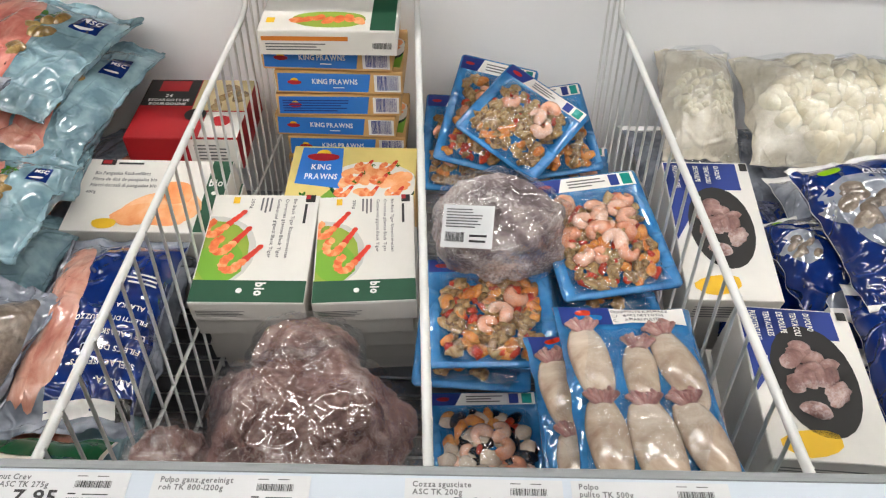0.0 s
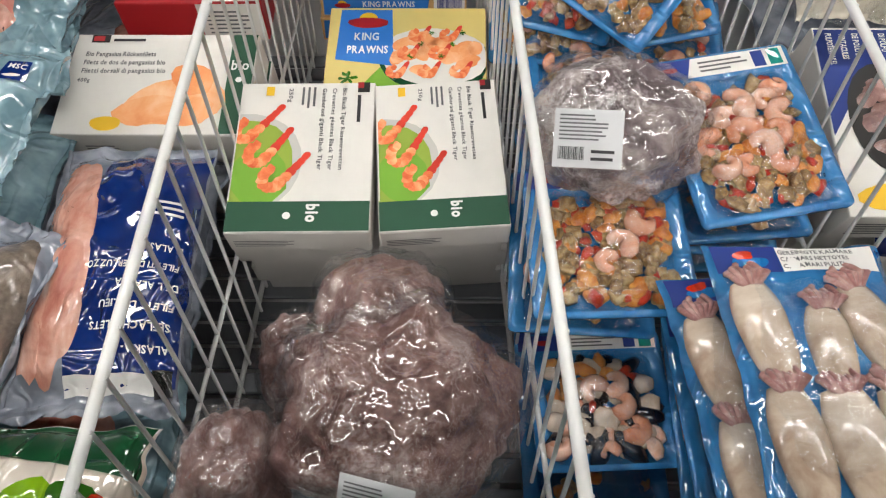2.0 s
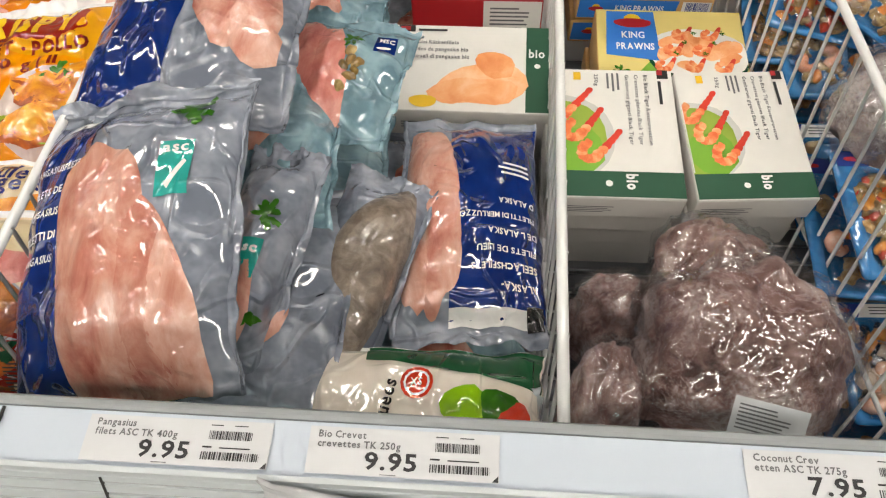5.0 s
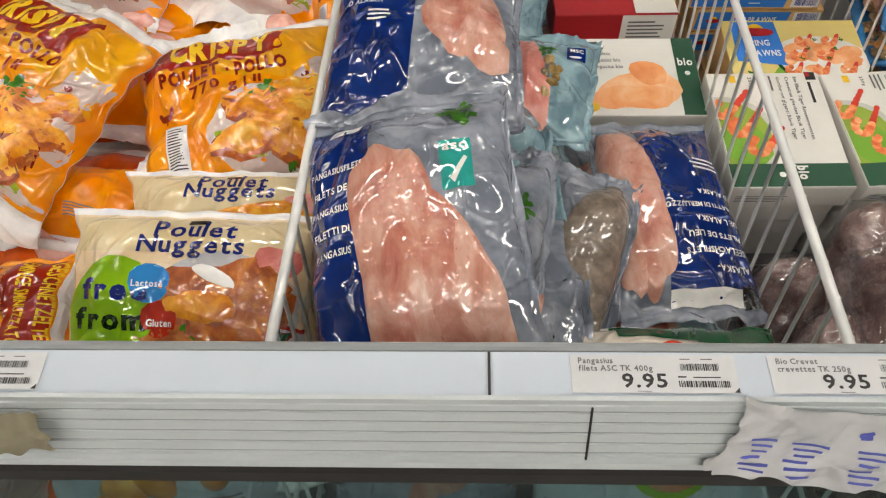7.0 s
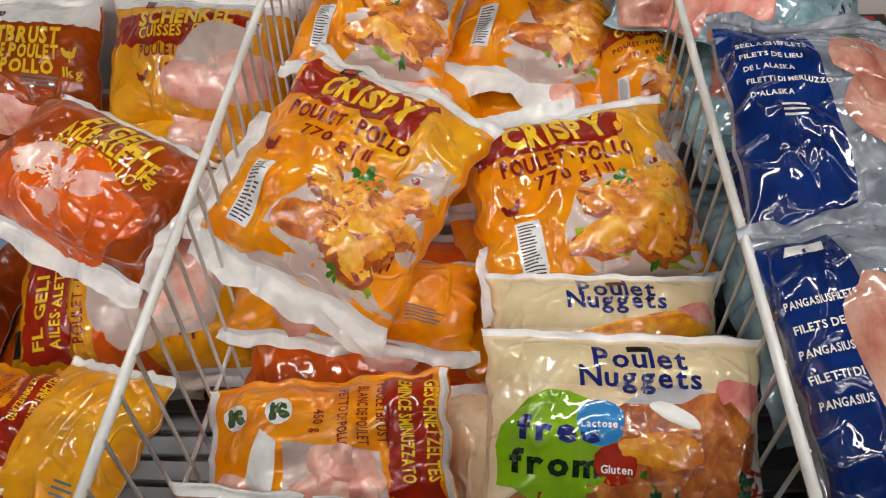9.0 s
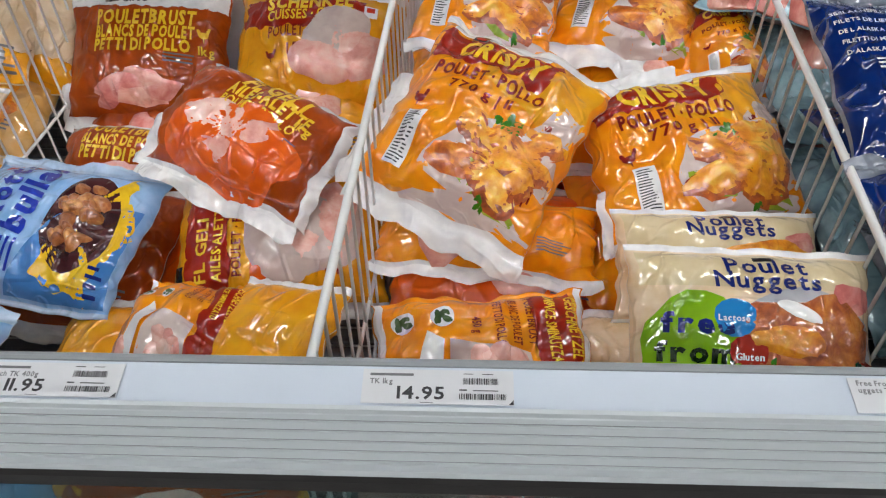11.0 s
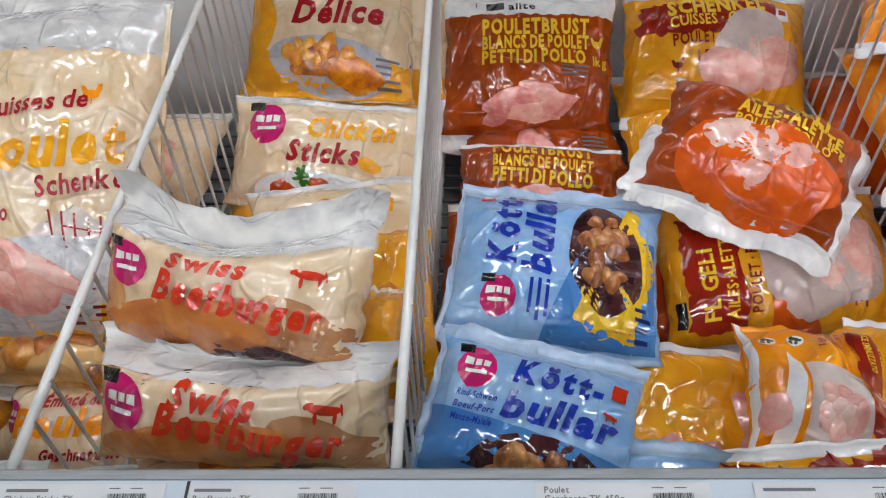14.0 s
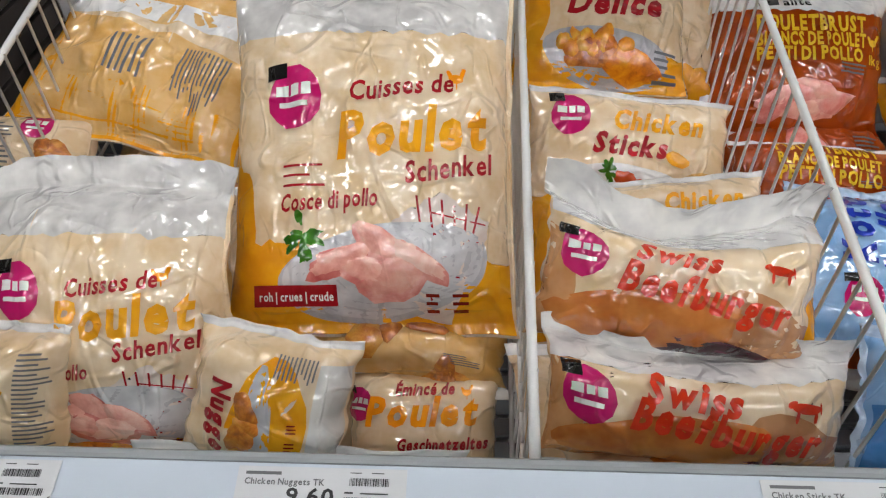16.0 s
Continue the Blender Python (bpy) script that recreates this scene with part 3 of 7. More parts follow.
for args in ((0.146, "Polpo", "pulito TK 500g", "11.50"), (0.059, "Cozza sgusciate", "ASC TK 200g", "5.20"),
             (-0.073, "Pulpo ganz,gereinigt", "roh TK 800-1200g", ""), (-0.168, "Coconut Crev", "etten ASC TK 275g", "7.95"),
             (-0.353, "Bio Crevet", "crevettes TK 250g", "9.95"), (-0.452, "Pangasius", "filets ASC TK 400g", "9.95"),
             (-0.804, "Free From Poulet N", "uggets TK 300g", "8.95"), (-1.067, "", "TK 1kg", "14.95"), (-1.283, "", "geräuch TK 400g", "11.95"),
             (-1.468, "", "", "11.95"), (-1.571, "Poulet", "Geschnetz TK 450g", "10.95"), (-1.740, "", "Beefburger TK", "9.95"),
             (-1.833, "", "Chicken Sticks TK", "8.95"), (-2.084, "", "Chicken Nuggets TK", "9.60"), (-2.255, "", "Poulet TK", "8.60")):
    price_label(*args)
profile("rail_joint", [(fy0 - 0.0006, fz0 - 0.001), (fy1 - 0.0006, fz1), (fy1 + 0.003, fz1), (fy0 + 0.003, fz0 - 0.001)], BUMPER, "", -0.5226, -0.5214)
for x in (-0.573, -1.8195, 0.33):
    j = thing("strip_divider", Matrix.Translation((0, SKEW * x, 0)) @ STRIP_FACE @ Matrix.Translation((x, 0, 0.0008)), "thin dark joint in the price strip", "joint")
    part("line", box_bm(-0.0007, -0.0135, 0, 0.0007, 0.0135, 0.0006), BUMPER, j)


# ---- a wrapper and a rag caught on the rail ----
def draped(name, label, category, material, w, h, m, seed, deep, jag=0.12, bulge=0.0):
    """A limp crumpled sheet with a ragged outline, lying on the rail's front."""
    t = thing(name, m, label, category)
    nu, nv = 34, 22

    def at(x, y, lift=0.0, front=True):
        u, v = 2 * x / w, 2 * y / h
        q = Vector((x * 55 + seed, y * 55, seed))
        fold = 1 - 2 * abs(noise.noise(q * 0.7 + Vector((3, 1, 0))))
        z = 0.0016 + deep * (0.5 + noise.noise(q)) + deep * 0.9 * max(0.0, fold) ** 3 + bulge * (1 - u * u) * (1 - v * v)
        r = max(abs(u), abs(v))
        x *= 1 + jag * r * noise.noise(Vector((u * 2.1 + seed, v * 2.1, 0)))
        y *= 1 + jag * 1.6 * r * noise.noise(Vector((u * 2.7, v * 2.7 + seed, 5)))
        return Vector((x, y, max(0.0008, z) + lift))
    vs, fs = [], []
    for low in (0.0, -0.0006):
        vs += [at((2 * i / nu - 1) * w / 2, (2 * j / nv - 1) * h / 2, low) for j in range(nv + 1) for i in range(nu + 1)]
    k = (nu + 1) * (nv + 1)
    for j in range(nv):
        for i in range(nu):
            a = j * (nu + 1) + i
            if (i, j) in ((0, 0), (nu - 1, 0), (0, nv - 1), (nu - 1, nv - 1)):
                continue
            fs += [(a, a + 1, a + nu + 2, a + nu + 1), (k + a, k + a + nu + 1, k + a + nu + 2, k + a + 1)]
    piece("sheet", mesh_of("sheet", vs, fs, material), t)
    face = Flat()
    face.at = at
    return t, face


RAIL_M = Matrix.Translation((0, 0.1953, 0.8908)) @ Matrix.Rotation(radians(76), 4, "X")
t, f = draped("crumpled_wrapper", "crumpled white plastic wrapper with blue print on the rail", "wrapper", WRAPPER, 0.128, 0.052, Matrix.Translation((-0.392, 0, -0.005)) @ RAIL_M @ pose(0, 0, 0, 0, 0, -9), 3.3, 0.0020, 0.16)
pr = []
for i in range(6):
    y = 0.002 - 0.0042 * i
    for x in (-0.056, -0.030, 0.004, 0.028):
        pr.append(rect(x + 0.002 * ((i * 7) % 3), y, x + 0.019 - 0.002 * ((i * 5) % 4), y + 0.0017, 6, 0.0004, i))
printed(t, "small_print", f, pr, BLUE_PRINT, 0.0006)
printed(t, "lettering", f, [words("1000g", 0.046, 0.0075, 0.0085, 180)], BLUE_PRINT, 0.0007)
printed(t, "mark", f, [blob(0.004, 0.013, 0.004, 0.003, 20, 0.3, 2)], BLUE_PRINT, 0.0007)
draped("yellowed_rag", "small yellowed beige rag stuck on the grooved rail", "rag", RAG, 0.047, 0.027, Matrix.Translation((-0.8185, -0.005, 0.012)) @ RAIL_M @ pose(0, 0, 0, 0, 0, 5), 7.1, 0.0016, 0.2, 0.0025)

# ---- printed packaging ----


def tint(code):
    """A colour from its usual six digits, made linear."""
    c = [int(code[i:i + 2], 16) / 255 for i in (0, 2, 4)]
    return tuple((v / 12.92 if v < 0.04045 else ((v + 0.055) / 1.055) ** 2.4) ** 1.13 for v in c)


class Art:
    """Print on a face of w by h. Places run from -1 to 1 across and up; sizes are shares of the width."""

    def __init__(self, owner, face, w, h, base=0.0007):
        self.owner, self.face, self.w, self.h, self.base, self.layers = owner, face, w, h, base, {}

    def add(self, name, material, shape, layer):
        hx, hy = self.w * 0.4925, self.h * 0.4925
        shape = ([(max(-hx, min(hx, x)), max(-hy, min(hy, y)), z) for x, y, z in shape[0]], shape[1])
        self.layers.setdefault((layer, name, material.name), (material, []))[1].append(shape)

    def text(self, material, s, u, v, length, tall, rot=0.0, slant=0.0, layer=3, arc=0.0):
        store = BOLD if tall >= 0.067 else GLYPHS
        pen = sum((store[c][3] - store[c][2] + 0.09) if c in store else 0.28 for c in s)
        size = tall * self.w / 0.7
        self.add("lettering", material, words(s, u * self.w / 2, v * self.h / 2, size, rot, slant, length * self.w / (pen * size), False, arc, store), layer)

    def spot(self, material, u, v, ru, rv, rot=0.0, rough=0.08, seed=0, bulge=0.0, layer=1, name="picture"):
        self.add(name, material, blob(u * self.w / 2, v * self.h / 2, ru * self.w, rv * self.w, rot, rough, seed, bulge * self.w), layer)

    def box(self, material, u0, v0, u1, v1, layer=1, name="panel", jag=0.0, seed=0, n=12):
        self.add(name, material, rect(u0 * self.w / 2, v0 * self.h / 2, u1 * self.w / 2, v1 * self.h / 2, n, jag, seed), layer)

    def four(self, material, pts, layer=1, name="panel", jag=0.0, seed=0):
        self.add(name, material, quad(*[(u * self.w / 2, v * self.h / 2) for u, v in pts], 12, jag, seed), layer)

    def small(self, material, u0, v0, u1, v1, count, seed=0, upright=False, layer=3):
        self.add("small_print", material, lines(u0 * self.w / 2, v0 * self.h / 2, u1 * self.w / 2, v1 * self.h / 2, count, seed, upright), layer)

    def bars(self, material, u0, v0, u1, v1, seed=0, layer=3):
        self.add("barcode", material, barcode(u0 * self.w / 2, v0 * self.h / 2, u1 * self.w / 2, v1 * self.h / 2, seed), layer)

    def heap(self, material, u, v, ru, rv, count, size, seed=0, bulge=0.02, layer=2, name="picture"):
        rng = random.Random(seed)
        for k in range(count):
            a, r = rng.uniform(0, 6.28), math.sqrt(rng.random())
            self.spot(material, u + 2 * ru * r * math.cos(a), v + 2 * rv * self.w / self.h * r * math.sin(a), size * rng.uniform(0.7, 1.2), size * rng.uniform(0.45, 0.8), rng.uniform(0, 180), 0.14, seed + k, bulge, layer + 0.1 * (k % 4), name)

    def done(self):
        for (layer, name, _), (material, shapes) in sorted(self.layers.items(), key=lambda q: q[0]):
            lift = self.base + 0.00035 * layer
            for group in [shapes] if name in ("herb", "lettering", "small_print", "barcode", "hen_sign", "cattle_sign") else [[q] for q in shapes]:
                printed(self.owner, name, self.face, group, material, lift)


def bird(art, material, u, v, s, layer=3, rot=0.0):
    """A plain hen sign: body, tail, neck and legs."""
    w, h = art.w, art.h
    for du, dv, ru, rv, r in ((0, 0, 0.50, 0.32, 0), (-0.45, 0.3, 0.3, 0.16, 120), (0.42, 0.35, 0.16, 0.32, -20), (0.52, 0.62, 0.15, 0.13, 0), (0.05, -0.5, 0.05, 0.25, 0)):
        art.spot(material, u + 2 * du * s, v + 2 * dv * s * w / h, ru * s, rv * s, r, 0.1, 3, 0, layer, "hen_sign")


def steer(art, material, u, v, s, layer=3):
    """A plain cattle sign."""
    w, h = art.w, art.h
    for du, dv, ru, rv, r in ((0, 0, 0.62, 0.22, -8), (-0.62, 0.18, 0.2, 0.14, 20), (0.4, -0.32, 0.08, 0.25, 0), (-0.35, -0.32, 0.08, 0.25, 0), (0.62, -0.05, 0.05, 0.25, 10)):
        art.spot(material, u + 2 * du * s, v + 2 * dv * s * w / h, ru * s, rv * s, r, 0.1, 5, 0, layer, "cattle_sign")


def sprig(art, material, u, v, s, seed=0, layer=3):
    rng = random.Random(seed)
    for k in range(11):
        a = rng.uniform(0, 6.28)
        r = rng.uniform(0.2, 1.0) * s
        art.spot(material, u + 2 * r * math.cos(a), v + 2 * r * math.sin(a) * art.w / art.h, s * 0.42, s * 0.2, math.degrees(a), 0.35, seed + k, 0, layer + 0.05 * k, "herb")


SEAL = film("white bag seal", tint("f3f2f0"), tint("e0dfe0"), 0.3, 0.5, 0.4)
CLEARISH = film("milky clear bag top", tint("e4e2df"), tint("cac8c7"), 0.22, 0.8, 0.8)
YEL = film("orange-yellow film", tint("f7a60e"), tint("ee9006"))
YEL2 = film("golden yellow film", tint("f3b420"), tint("e9a214"))
RED = film("brick red film", tint("a92c12"), tint("9b2410"))
DRED = film("dark red ink film", tint("8f2412"), tint("84200f"))
TYEL = film("yellow ink film", tint("fbd23c"), tint("f3c528"))
PALE = film("pale picture ground", tint("dcccc4"), tint("cdb9b3"))
GOLD = food("golden crumb picture", [(0.22, tint("a04c04")), (0.42, tint("dc820a")), (0.58, tint("f2a81c")), (0.8, tint("fbd050"))], 55, 0.3, 0.6, 0.25, wrap=0.55)
GOLD2 = food("brown crumb picture", [(0.25, tint("8f4a10")), (0.5, tint("d07f24")), (0.75, tint("eab04c"))], 80, 0.3, 0.6, 0.35, wrap=0.55)
CRUST = food("dark crust picture", [(0.3, tint("8a3c0c")), (0.6, tint("c8681a")), (0.8, tint("e09030"))], 90, 0.3, 0.6, 0.3, wrap=0.55)
RAW = food("raw chicken picture", [(0.2, tint("d07c70")), (0.48, tint("ecb0a2")), (0.62, tint("f2c6b8")), (0.88, tint("fae6dc"))], 40, 0.3, 0.7, 0.3, wrap=0.55)
RAWR = food("raw pink picture", [(0.2, tint("bc5250")), (0.48, tint("dc8780")), (0.62, tint("eaa99f")), (0.88, tint("f8d8ce"))], 40, 0.3, 0.7, 0.3, wrap=0.55)
BROWN = film("red-brown film", tint("b8530e"), tint("9e4408"))
ORANGE = film("orange film", tint("ec7018"), tint("dc5e0e"))
HERB = film("herb green ink", tint("4c8a22"), tint("2f6616"))
BLACK = film("black ink film", tint("1c1a1a"), tint("262423"))
NAVY = film("navy ink film", tint("20307c"), tint("1a2870"))
MAG = film("magenta logo film", tint("cf2079"), tint("c01a6c"))
WHITEINK = film("white ink film", tint("f4f3f1"), tint("e6e5e4"))
CREAM = film("cream film", tint("efdcc0"), tint("e3c9a2"), 0.28, 0.75, 0.9)
CREAM2 = film("warm cream film", tint("e9c48a"), tint("e0b268"))
REDINK = film("crimson ink film", tint("b0202c"), tint("a31a26"))
ORINK = film("orange-red ink film", tint("d8401c"), tint("cc3818"))
BLUE = film("light blue film", tint("a3c6ec"), tint("8bb6e4"))
BLUE2 = film("mid blue film", tint("5a92cf"), tint("4c86c6"))
BLUEINK = film("cobalt ink film", tint("2440b4"), tint("203aa8"))
BALLS = food("meatball picture", [(0.22, tint("5e2c10")), (0.45, tint("ac682e")), (0.75, tint("dca460"))], 90, 0.35, 0.5, 0.5, wrap=0.55)
PLATE = film("grey plate picture", tint("c7c6ca"), tint("b4b3b8"))
LIME = film("lime green ink", tint("93c01f"), tint("84b018"))
SKY = film("cyan ink film", tint("2f8fd0"), tint("2a84c4"))
DBLUE = film("deep blue film", tint("0d347c"), tint("092a6c"), 0.25, 0.8)
ICE = film("pale blue clear film", tint("a0a6b2"), tint("787f8c"), 0.2, 0.9, 0.9)
ICE2 = film("aqua clear film", tint("9cbac4"), tint("74929e"), 0.2, 0.9, 0.9)
FISH = food("pink fish fillet", [(0.26, tint("9c5448")), (0.40, tint("c07e6e")), (0.53, tint("cf9a88")), (0.66, tint("dab0a0")), (0.8, tint("ecd8cc"))], 30, 0.25, 0.9, 0.35, 0.12, (1.3, 0.6, 1), wrap=0.55)
SALMON = food("salmon fillet", [(0.24, tint("b8645a")), (0.45, tint("d8887c")), (0.62, tint("e6a898")), (0.82, tint("f0ccc0"))], 30, 0.25, 0.9, 0.3, 0.1, (1.2, 0.6, 1), wrap=0.55)
SKIN = food("grey fish skin", [(0.25, tint("524840")), (0.48, tint("7d7064")), (0.75, tint("a3978a"))], 70, 0.3, 0.8, 0.3, wrap=0.55)
TEAL = film("teal ink", tint("2aa79f"), tint("26998f"))
OLIVE = food("mussel picture", [(0.25, tint("5b4a1e")), (0.5, tint("98793a")), (0.75, tint("bca468"))], 90, 0.3, 0.6, wrap=0.55)
DGREEN = film("deep green film", tint("1f5c3a"), tint("1a5033"))
SAUCE = film("red sauce picture", tint("b8321c"), tint("9c2414"))
SHADOWY = film("dusky meat picture", tint("5a2c30"), tint("3c1c22"))


def bag(kind, m, w, h, thick, label, paint, mats, seed, group="", crumple=1.0, seal=0.05, **more):
    t = thing(kind, m, label, "frozen food bag", group)
    f = Pillow(w, h, thick, seed, crumple, seal, **more)
    bag_body(t, f, mats, paint)
    return t, Art(t, f, w, h)


def frill(a, side, s0, s1, wide, seed, material=None, droop=0.0, wave=1.0, name="seam"):
    """The loose end of a bag beyond its body: a ragged, wavy strip of film along one side, from s0 to s1 of it."""
    f, n, k = a.face, 44, 7
    rng = random.Random(seed)
    ph = rng.uniform(0, 50)
    vs, fs = [], []
    for low in (0.0, -0.0007):
        for j in range(k + 1):
            for i in range(n + 1):
                q, c = i / n, j / k
                e = s0 + (s1 - s0) * q
                ends = min(1.0, 6 * q + 0.25, 6 * (1 - q) + 0.25)
                far = wide * (c - 0.12) * (0.80 + 0.38 * noise.noise(Vector((e * 2.3 + ph, 1, 0))) + 0.10 * noise.noise(Vector((e * 9 + ph, 4, 0)))) * (0.7 + 0.3 * ends)
                if side in ("top", "bottom"):
                    sg = 1 if side == "top" else -1
                    p = f.at(e * f.w / 2, sg * f.h / 2 * 0.985)
                    p += Vector((0.15 * far * e, sg * far, 0))
                else:
                    sg = 1 if side == "right" else -1
                    p = f.at(sg * f.w / 2 * 0.985, e * f.h / 2)
                    p += Vector((sg * far, 0.15 * far * e, 0))
                z = noise.noise(Vector((e * 2.6 + ph, c * 0.8, 2))) * 0.012 + noise.noise(Vector((e * 8 + ph, c * 1.5, 7))) * 0.0020 + max(0.0, 1 - 3 * abs(noise.noise(Vector((e * 6 + ph, c * 0.7, 5))))) * 0.0035
                p.z += 0.0016 + wave * z * c + droop * c * c + low
                vs.append(p)
    m = (n + 1) * (k + 1)
    for j in range(k):
        for i in range(n):
            b = j * (n + 1) + i
            fs += [(b, b + 1, b + n + 2, b + n + 1), (m + b, m + b + n + 1, m + b + n + 2, m + b + 1)]
    return piece(name, mesh_of(name, vs, fs, material or SEAL), a.owner)


def by_seal(seal, body=0, top=1, bottom=1):
    def paint(u, v):
        if v > 1 - 2.0 * seal:
            return top
        if v < -1 + 2.0 * seal:
            return bottom
        return body
    return paint


def logo_square(a, u, v, s=0.085):
    a.four(BLACK, [(u - s, v - s * a.w / a.h), (u + s, v - s * a.w / a.h), (u + s * 1.05, v + s * a.w / a.h), (u - s * 0.95, v + s * a.w / a.h)], 3, "logo")
    a.spot(ORINK, u, v - 0.45 * s * a.w / a.h, s * 0.38, s * 0.14, 0, 0.05, 2, 0, 4, "logo")


def round_logo(a, u, v, s=0.09, rot=0.0):
    """A magenta round mark with a black tab and white bars."""
    a.spot(MAG, u, v, s, s * 1.05, rot, 0.06, 4, 0, 3, "logo")
    k = a.w / a.h
    a.four(BLACK, [(u - s * 2.0, v + s * 1.2 * k), (u - s * 0.5, v + s * 1.3 * k), (u - s * 0.5, v + s * 2.3 * k), (u - s * 2.0, v + s * 2.2 * k)], 4, "logo")
    a.box(WHITEINK, u - s * 1.3, v + s * 0.05 * k, u + s * 1.3, v + s * 0.75 * k, 5, "logo", 0.002, 3, 6)
    a.box(MAG, u - s * 0.35, v + s * 0.0 * k, u - s * 0.15, v + s * 0.8 * k, 6, "logo", 0, 0, 3)
    a.box(MAG, u + s * 0.45, v + s * 0.0 * k, u + s * 0.65, v + s * 0.8 * k, 6, "logo", 0, 0, 3)
    a.box(WHITEINK, u - s * 1.0, v - s * 0.75 * k, u + s * 1.1, v - s * 0.4 * k, 5, "logo", 0.001, 3, 6)


def crispy(m, w, h, seed, seams=(("bottom", -1, 1, 0.022, 0.0),), **more):
    t, a = bag("crispy_chicken_bag", m, w, h, 0.075, "orange-yellow glossy bag of crispy chicken with red title band", by_seal(0.05), [YEL, SEAL], seed, "crispy chicken bags", **more)
    a.four(YEL2, [(-0.2, 0.25), (0.95, 0.0), (0.95, 0.84), (-0.2, 0.86)], 0.5)
    a.spot(PALE, 0.30, -0.40, 0.31, 0.20, 12, 0.25, seed + 2, 0, 1)
    a.spot(PALE, 0.74, 0.02, 0.10, 0.22, -20, 0.25, seed + 5, 0, 1)
    a.box(SEAL, -0.86, 0.78, 0.3, 0.92, 1, "seal")
    a.four(RED, [(-0.92, 0.36), (0.42, 0.40), (0.46, 0.78), (-0.92, 0.74)], 2, "title_band", 0.012, seed)
    a.text(TYEL, "CRISPY", -0.62, 0.44, 0.5, 0.15, 2, 0, 4)
    a.text(DRED, "POULET · POLLO", -0.72, 0.18, 0.62, 0.068, 2, 0, 3)
    a.text(DRED, "770 g | 11", -0.45, 0.02, 0.36, 0.055, 2, 0, 3)
    logo_square(a, -0.52, 0.82)
    lettuce = film("lettuce print", tint("b9c44a"), tint("8da32c"))
    a.spot(lettuce, 0.3, -0.62, 0.24, 0.07, -12, 0.3, seed + 4, 0, 1.5)
    for k, (du, dv, ru, rv, r) in enumerate(((0.52, -0.10, 0.20, 0.085, 28), (0.66, -0.26, 0.15, 0.075, -8), (0.20, -0.24, 0.19, 0.085, -18), (0.40, -0.36, 0.17, 0.075, 6), (0.10, -0.50, 0.20, 0.07, 8), (0.42, -0.58, 0.17, 0.075, -22), (0.68, -0.48, 0.10, 0.06, 40))):
        a.spot(CRUST, du + 0.01, dv - 0.035, ru * 1.03, rv * 1.08, r, 0.16, seed + int(du * 50), 0.004, 1.7 + 0.3 * k)
        a.spot(GOLD, du, dv, ru, rv, r, 0.16, seed + int(du * 50), 0.006, 1.9 + 0.3 * k)
        a.spot(GOLD2, du + 0.1 * math.cos(k * 2.1), dv + 0.05 * math.sin(k * 1.7), ru * 0.3, rv * 0.25, r + 20, 0.3, seed + k, 0.001, 2.0 + 0.3 * k)
    a.spot(GOLD2, 0.66, -0.36, 0.06, 0.025, 15, 0.2, 3, 0, 3.2)
    a.spot(RED, 0.15, -0.44, 0.2, 0.02, 8, 0.3, 5, 0, 3.3, "picture")
    sprig(a, HERB, 0.28, -0.08, 0.075, seed)
    sprig(a, HERB, 0.45, -0.72, 0.05, seed + 3)
    a.spot(DRED, 0.66, 0.14, 0.022, 0.016, 20, 0.1, 2, 0, 3)
    bird(a, DRED, -0.7, -0.12, 0.06)
    a.box(SEAL, -0.72, -0.75, -0.5, -0.25, 2, "panel")
    a.small(INK, -0.7, -0.73, -0.52, -0.27, 16, seed)
    a.small(DRED, 0.68, -0.62, 0.85, -0.4, 4, seed, True)
    a.spot(PALE, 0.3, -0.82, 0.30, 0.05, 4, 0.3, seed + 9, 0, 1)
    a.done()
    for side, s0, s1, wide, droop in seams:
        frill(a, side, s0, s1, wide, seed + len(side), None, droop)
    return t


crispy(pose(-1.075, 0.679, 0.779, 23, 11, -25), 0.224, 0.255, 11, (("bottom", -1, 1, 0.028, -0.01), ("left", -1, 0.2, 0.034, -0.012)), crumple=1.8, bend=0.012, lumps=0.016)
crispy(pose(-0.836, 0.693, 0.738, 22, -4, 11), 0.242, 0.227, 23, (("left", -1, -0.3, 0.016, 0.0), ("top", -1, 0.2, 0.02, 0.0)), crumple=1.5, lumps=0.010)
crispy(pose(-1.064, 0.985, 0.792, 20, 4, -11), 0.204, 0.211, 31, crumple=1.5, lumps=0.010)
crispy(pose(-0.858, 1.012, 0.777, 19, 5, -14), 0.220, 0.227, 37, (("bottom", -1, 1, 0.045, -0.004), ("left", -0.9, 0.6, 0.03, -0.01)), crumple=1.8, lumps=0.015)
crispy(pose(-0.740, 0.912, 0.746, 20, -1, 3), 0.107, 0.169, 41, crumple=1.3)


def plain_bag(m, w, h, seed, body, seal_mat, label, thick=0.06, kind="frozen_food_bag", meat=None, **more):
    """A bag of which only plain film and some of its contents can be seen."""
    t, a = bag(kind, m, w, h, thick, label, by_seal(0.06), [body, seal_mat], seed, "", **more)
    if meat:
        a.heap(meat, 0.1, -0.1, 0.28, 0.22, 6, 0.13, seed, 0.03, 1)
    a.small(GREY_INK, 0.45, -0.6, 0.8, -0.3, 5, seed)
    a.done()
    frill(a, "bottom", -1, 1, 0.016, seed, seal_mat)
    return t


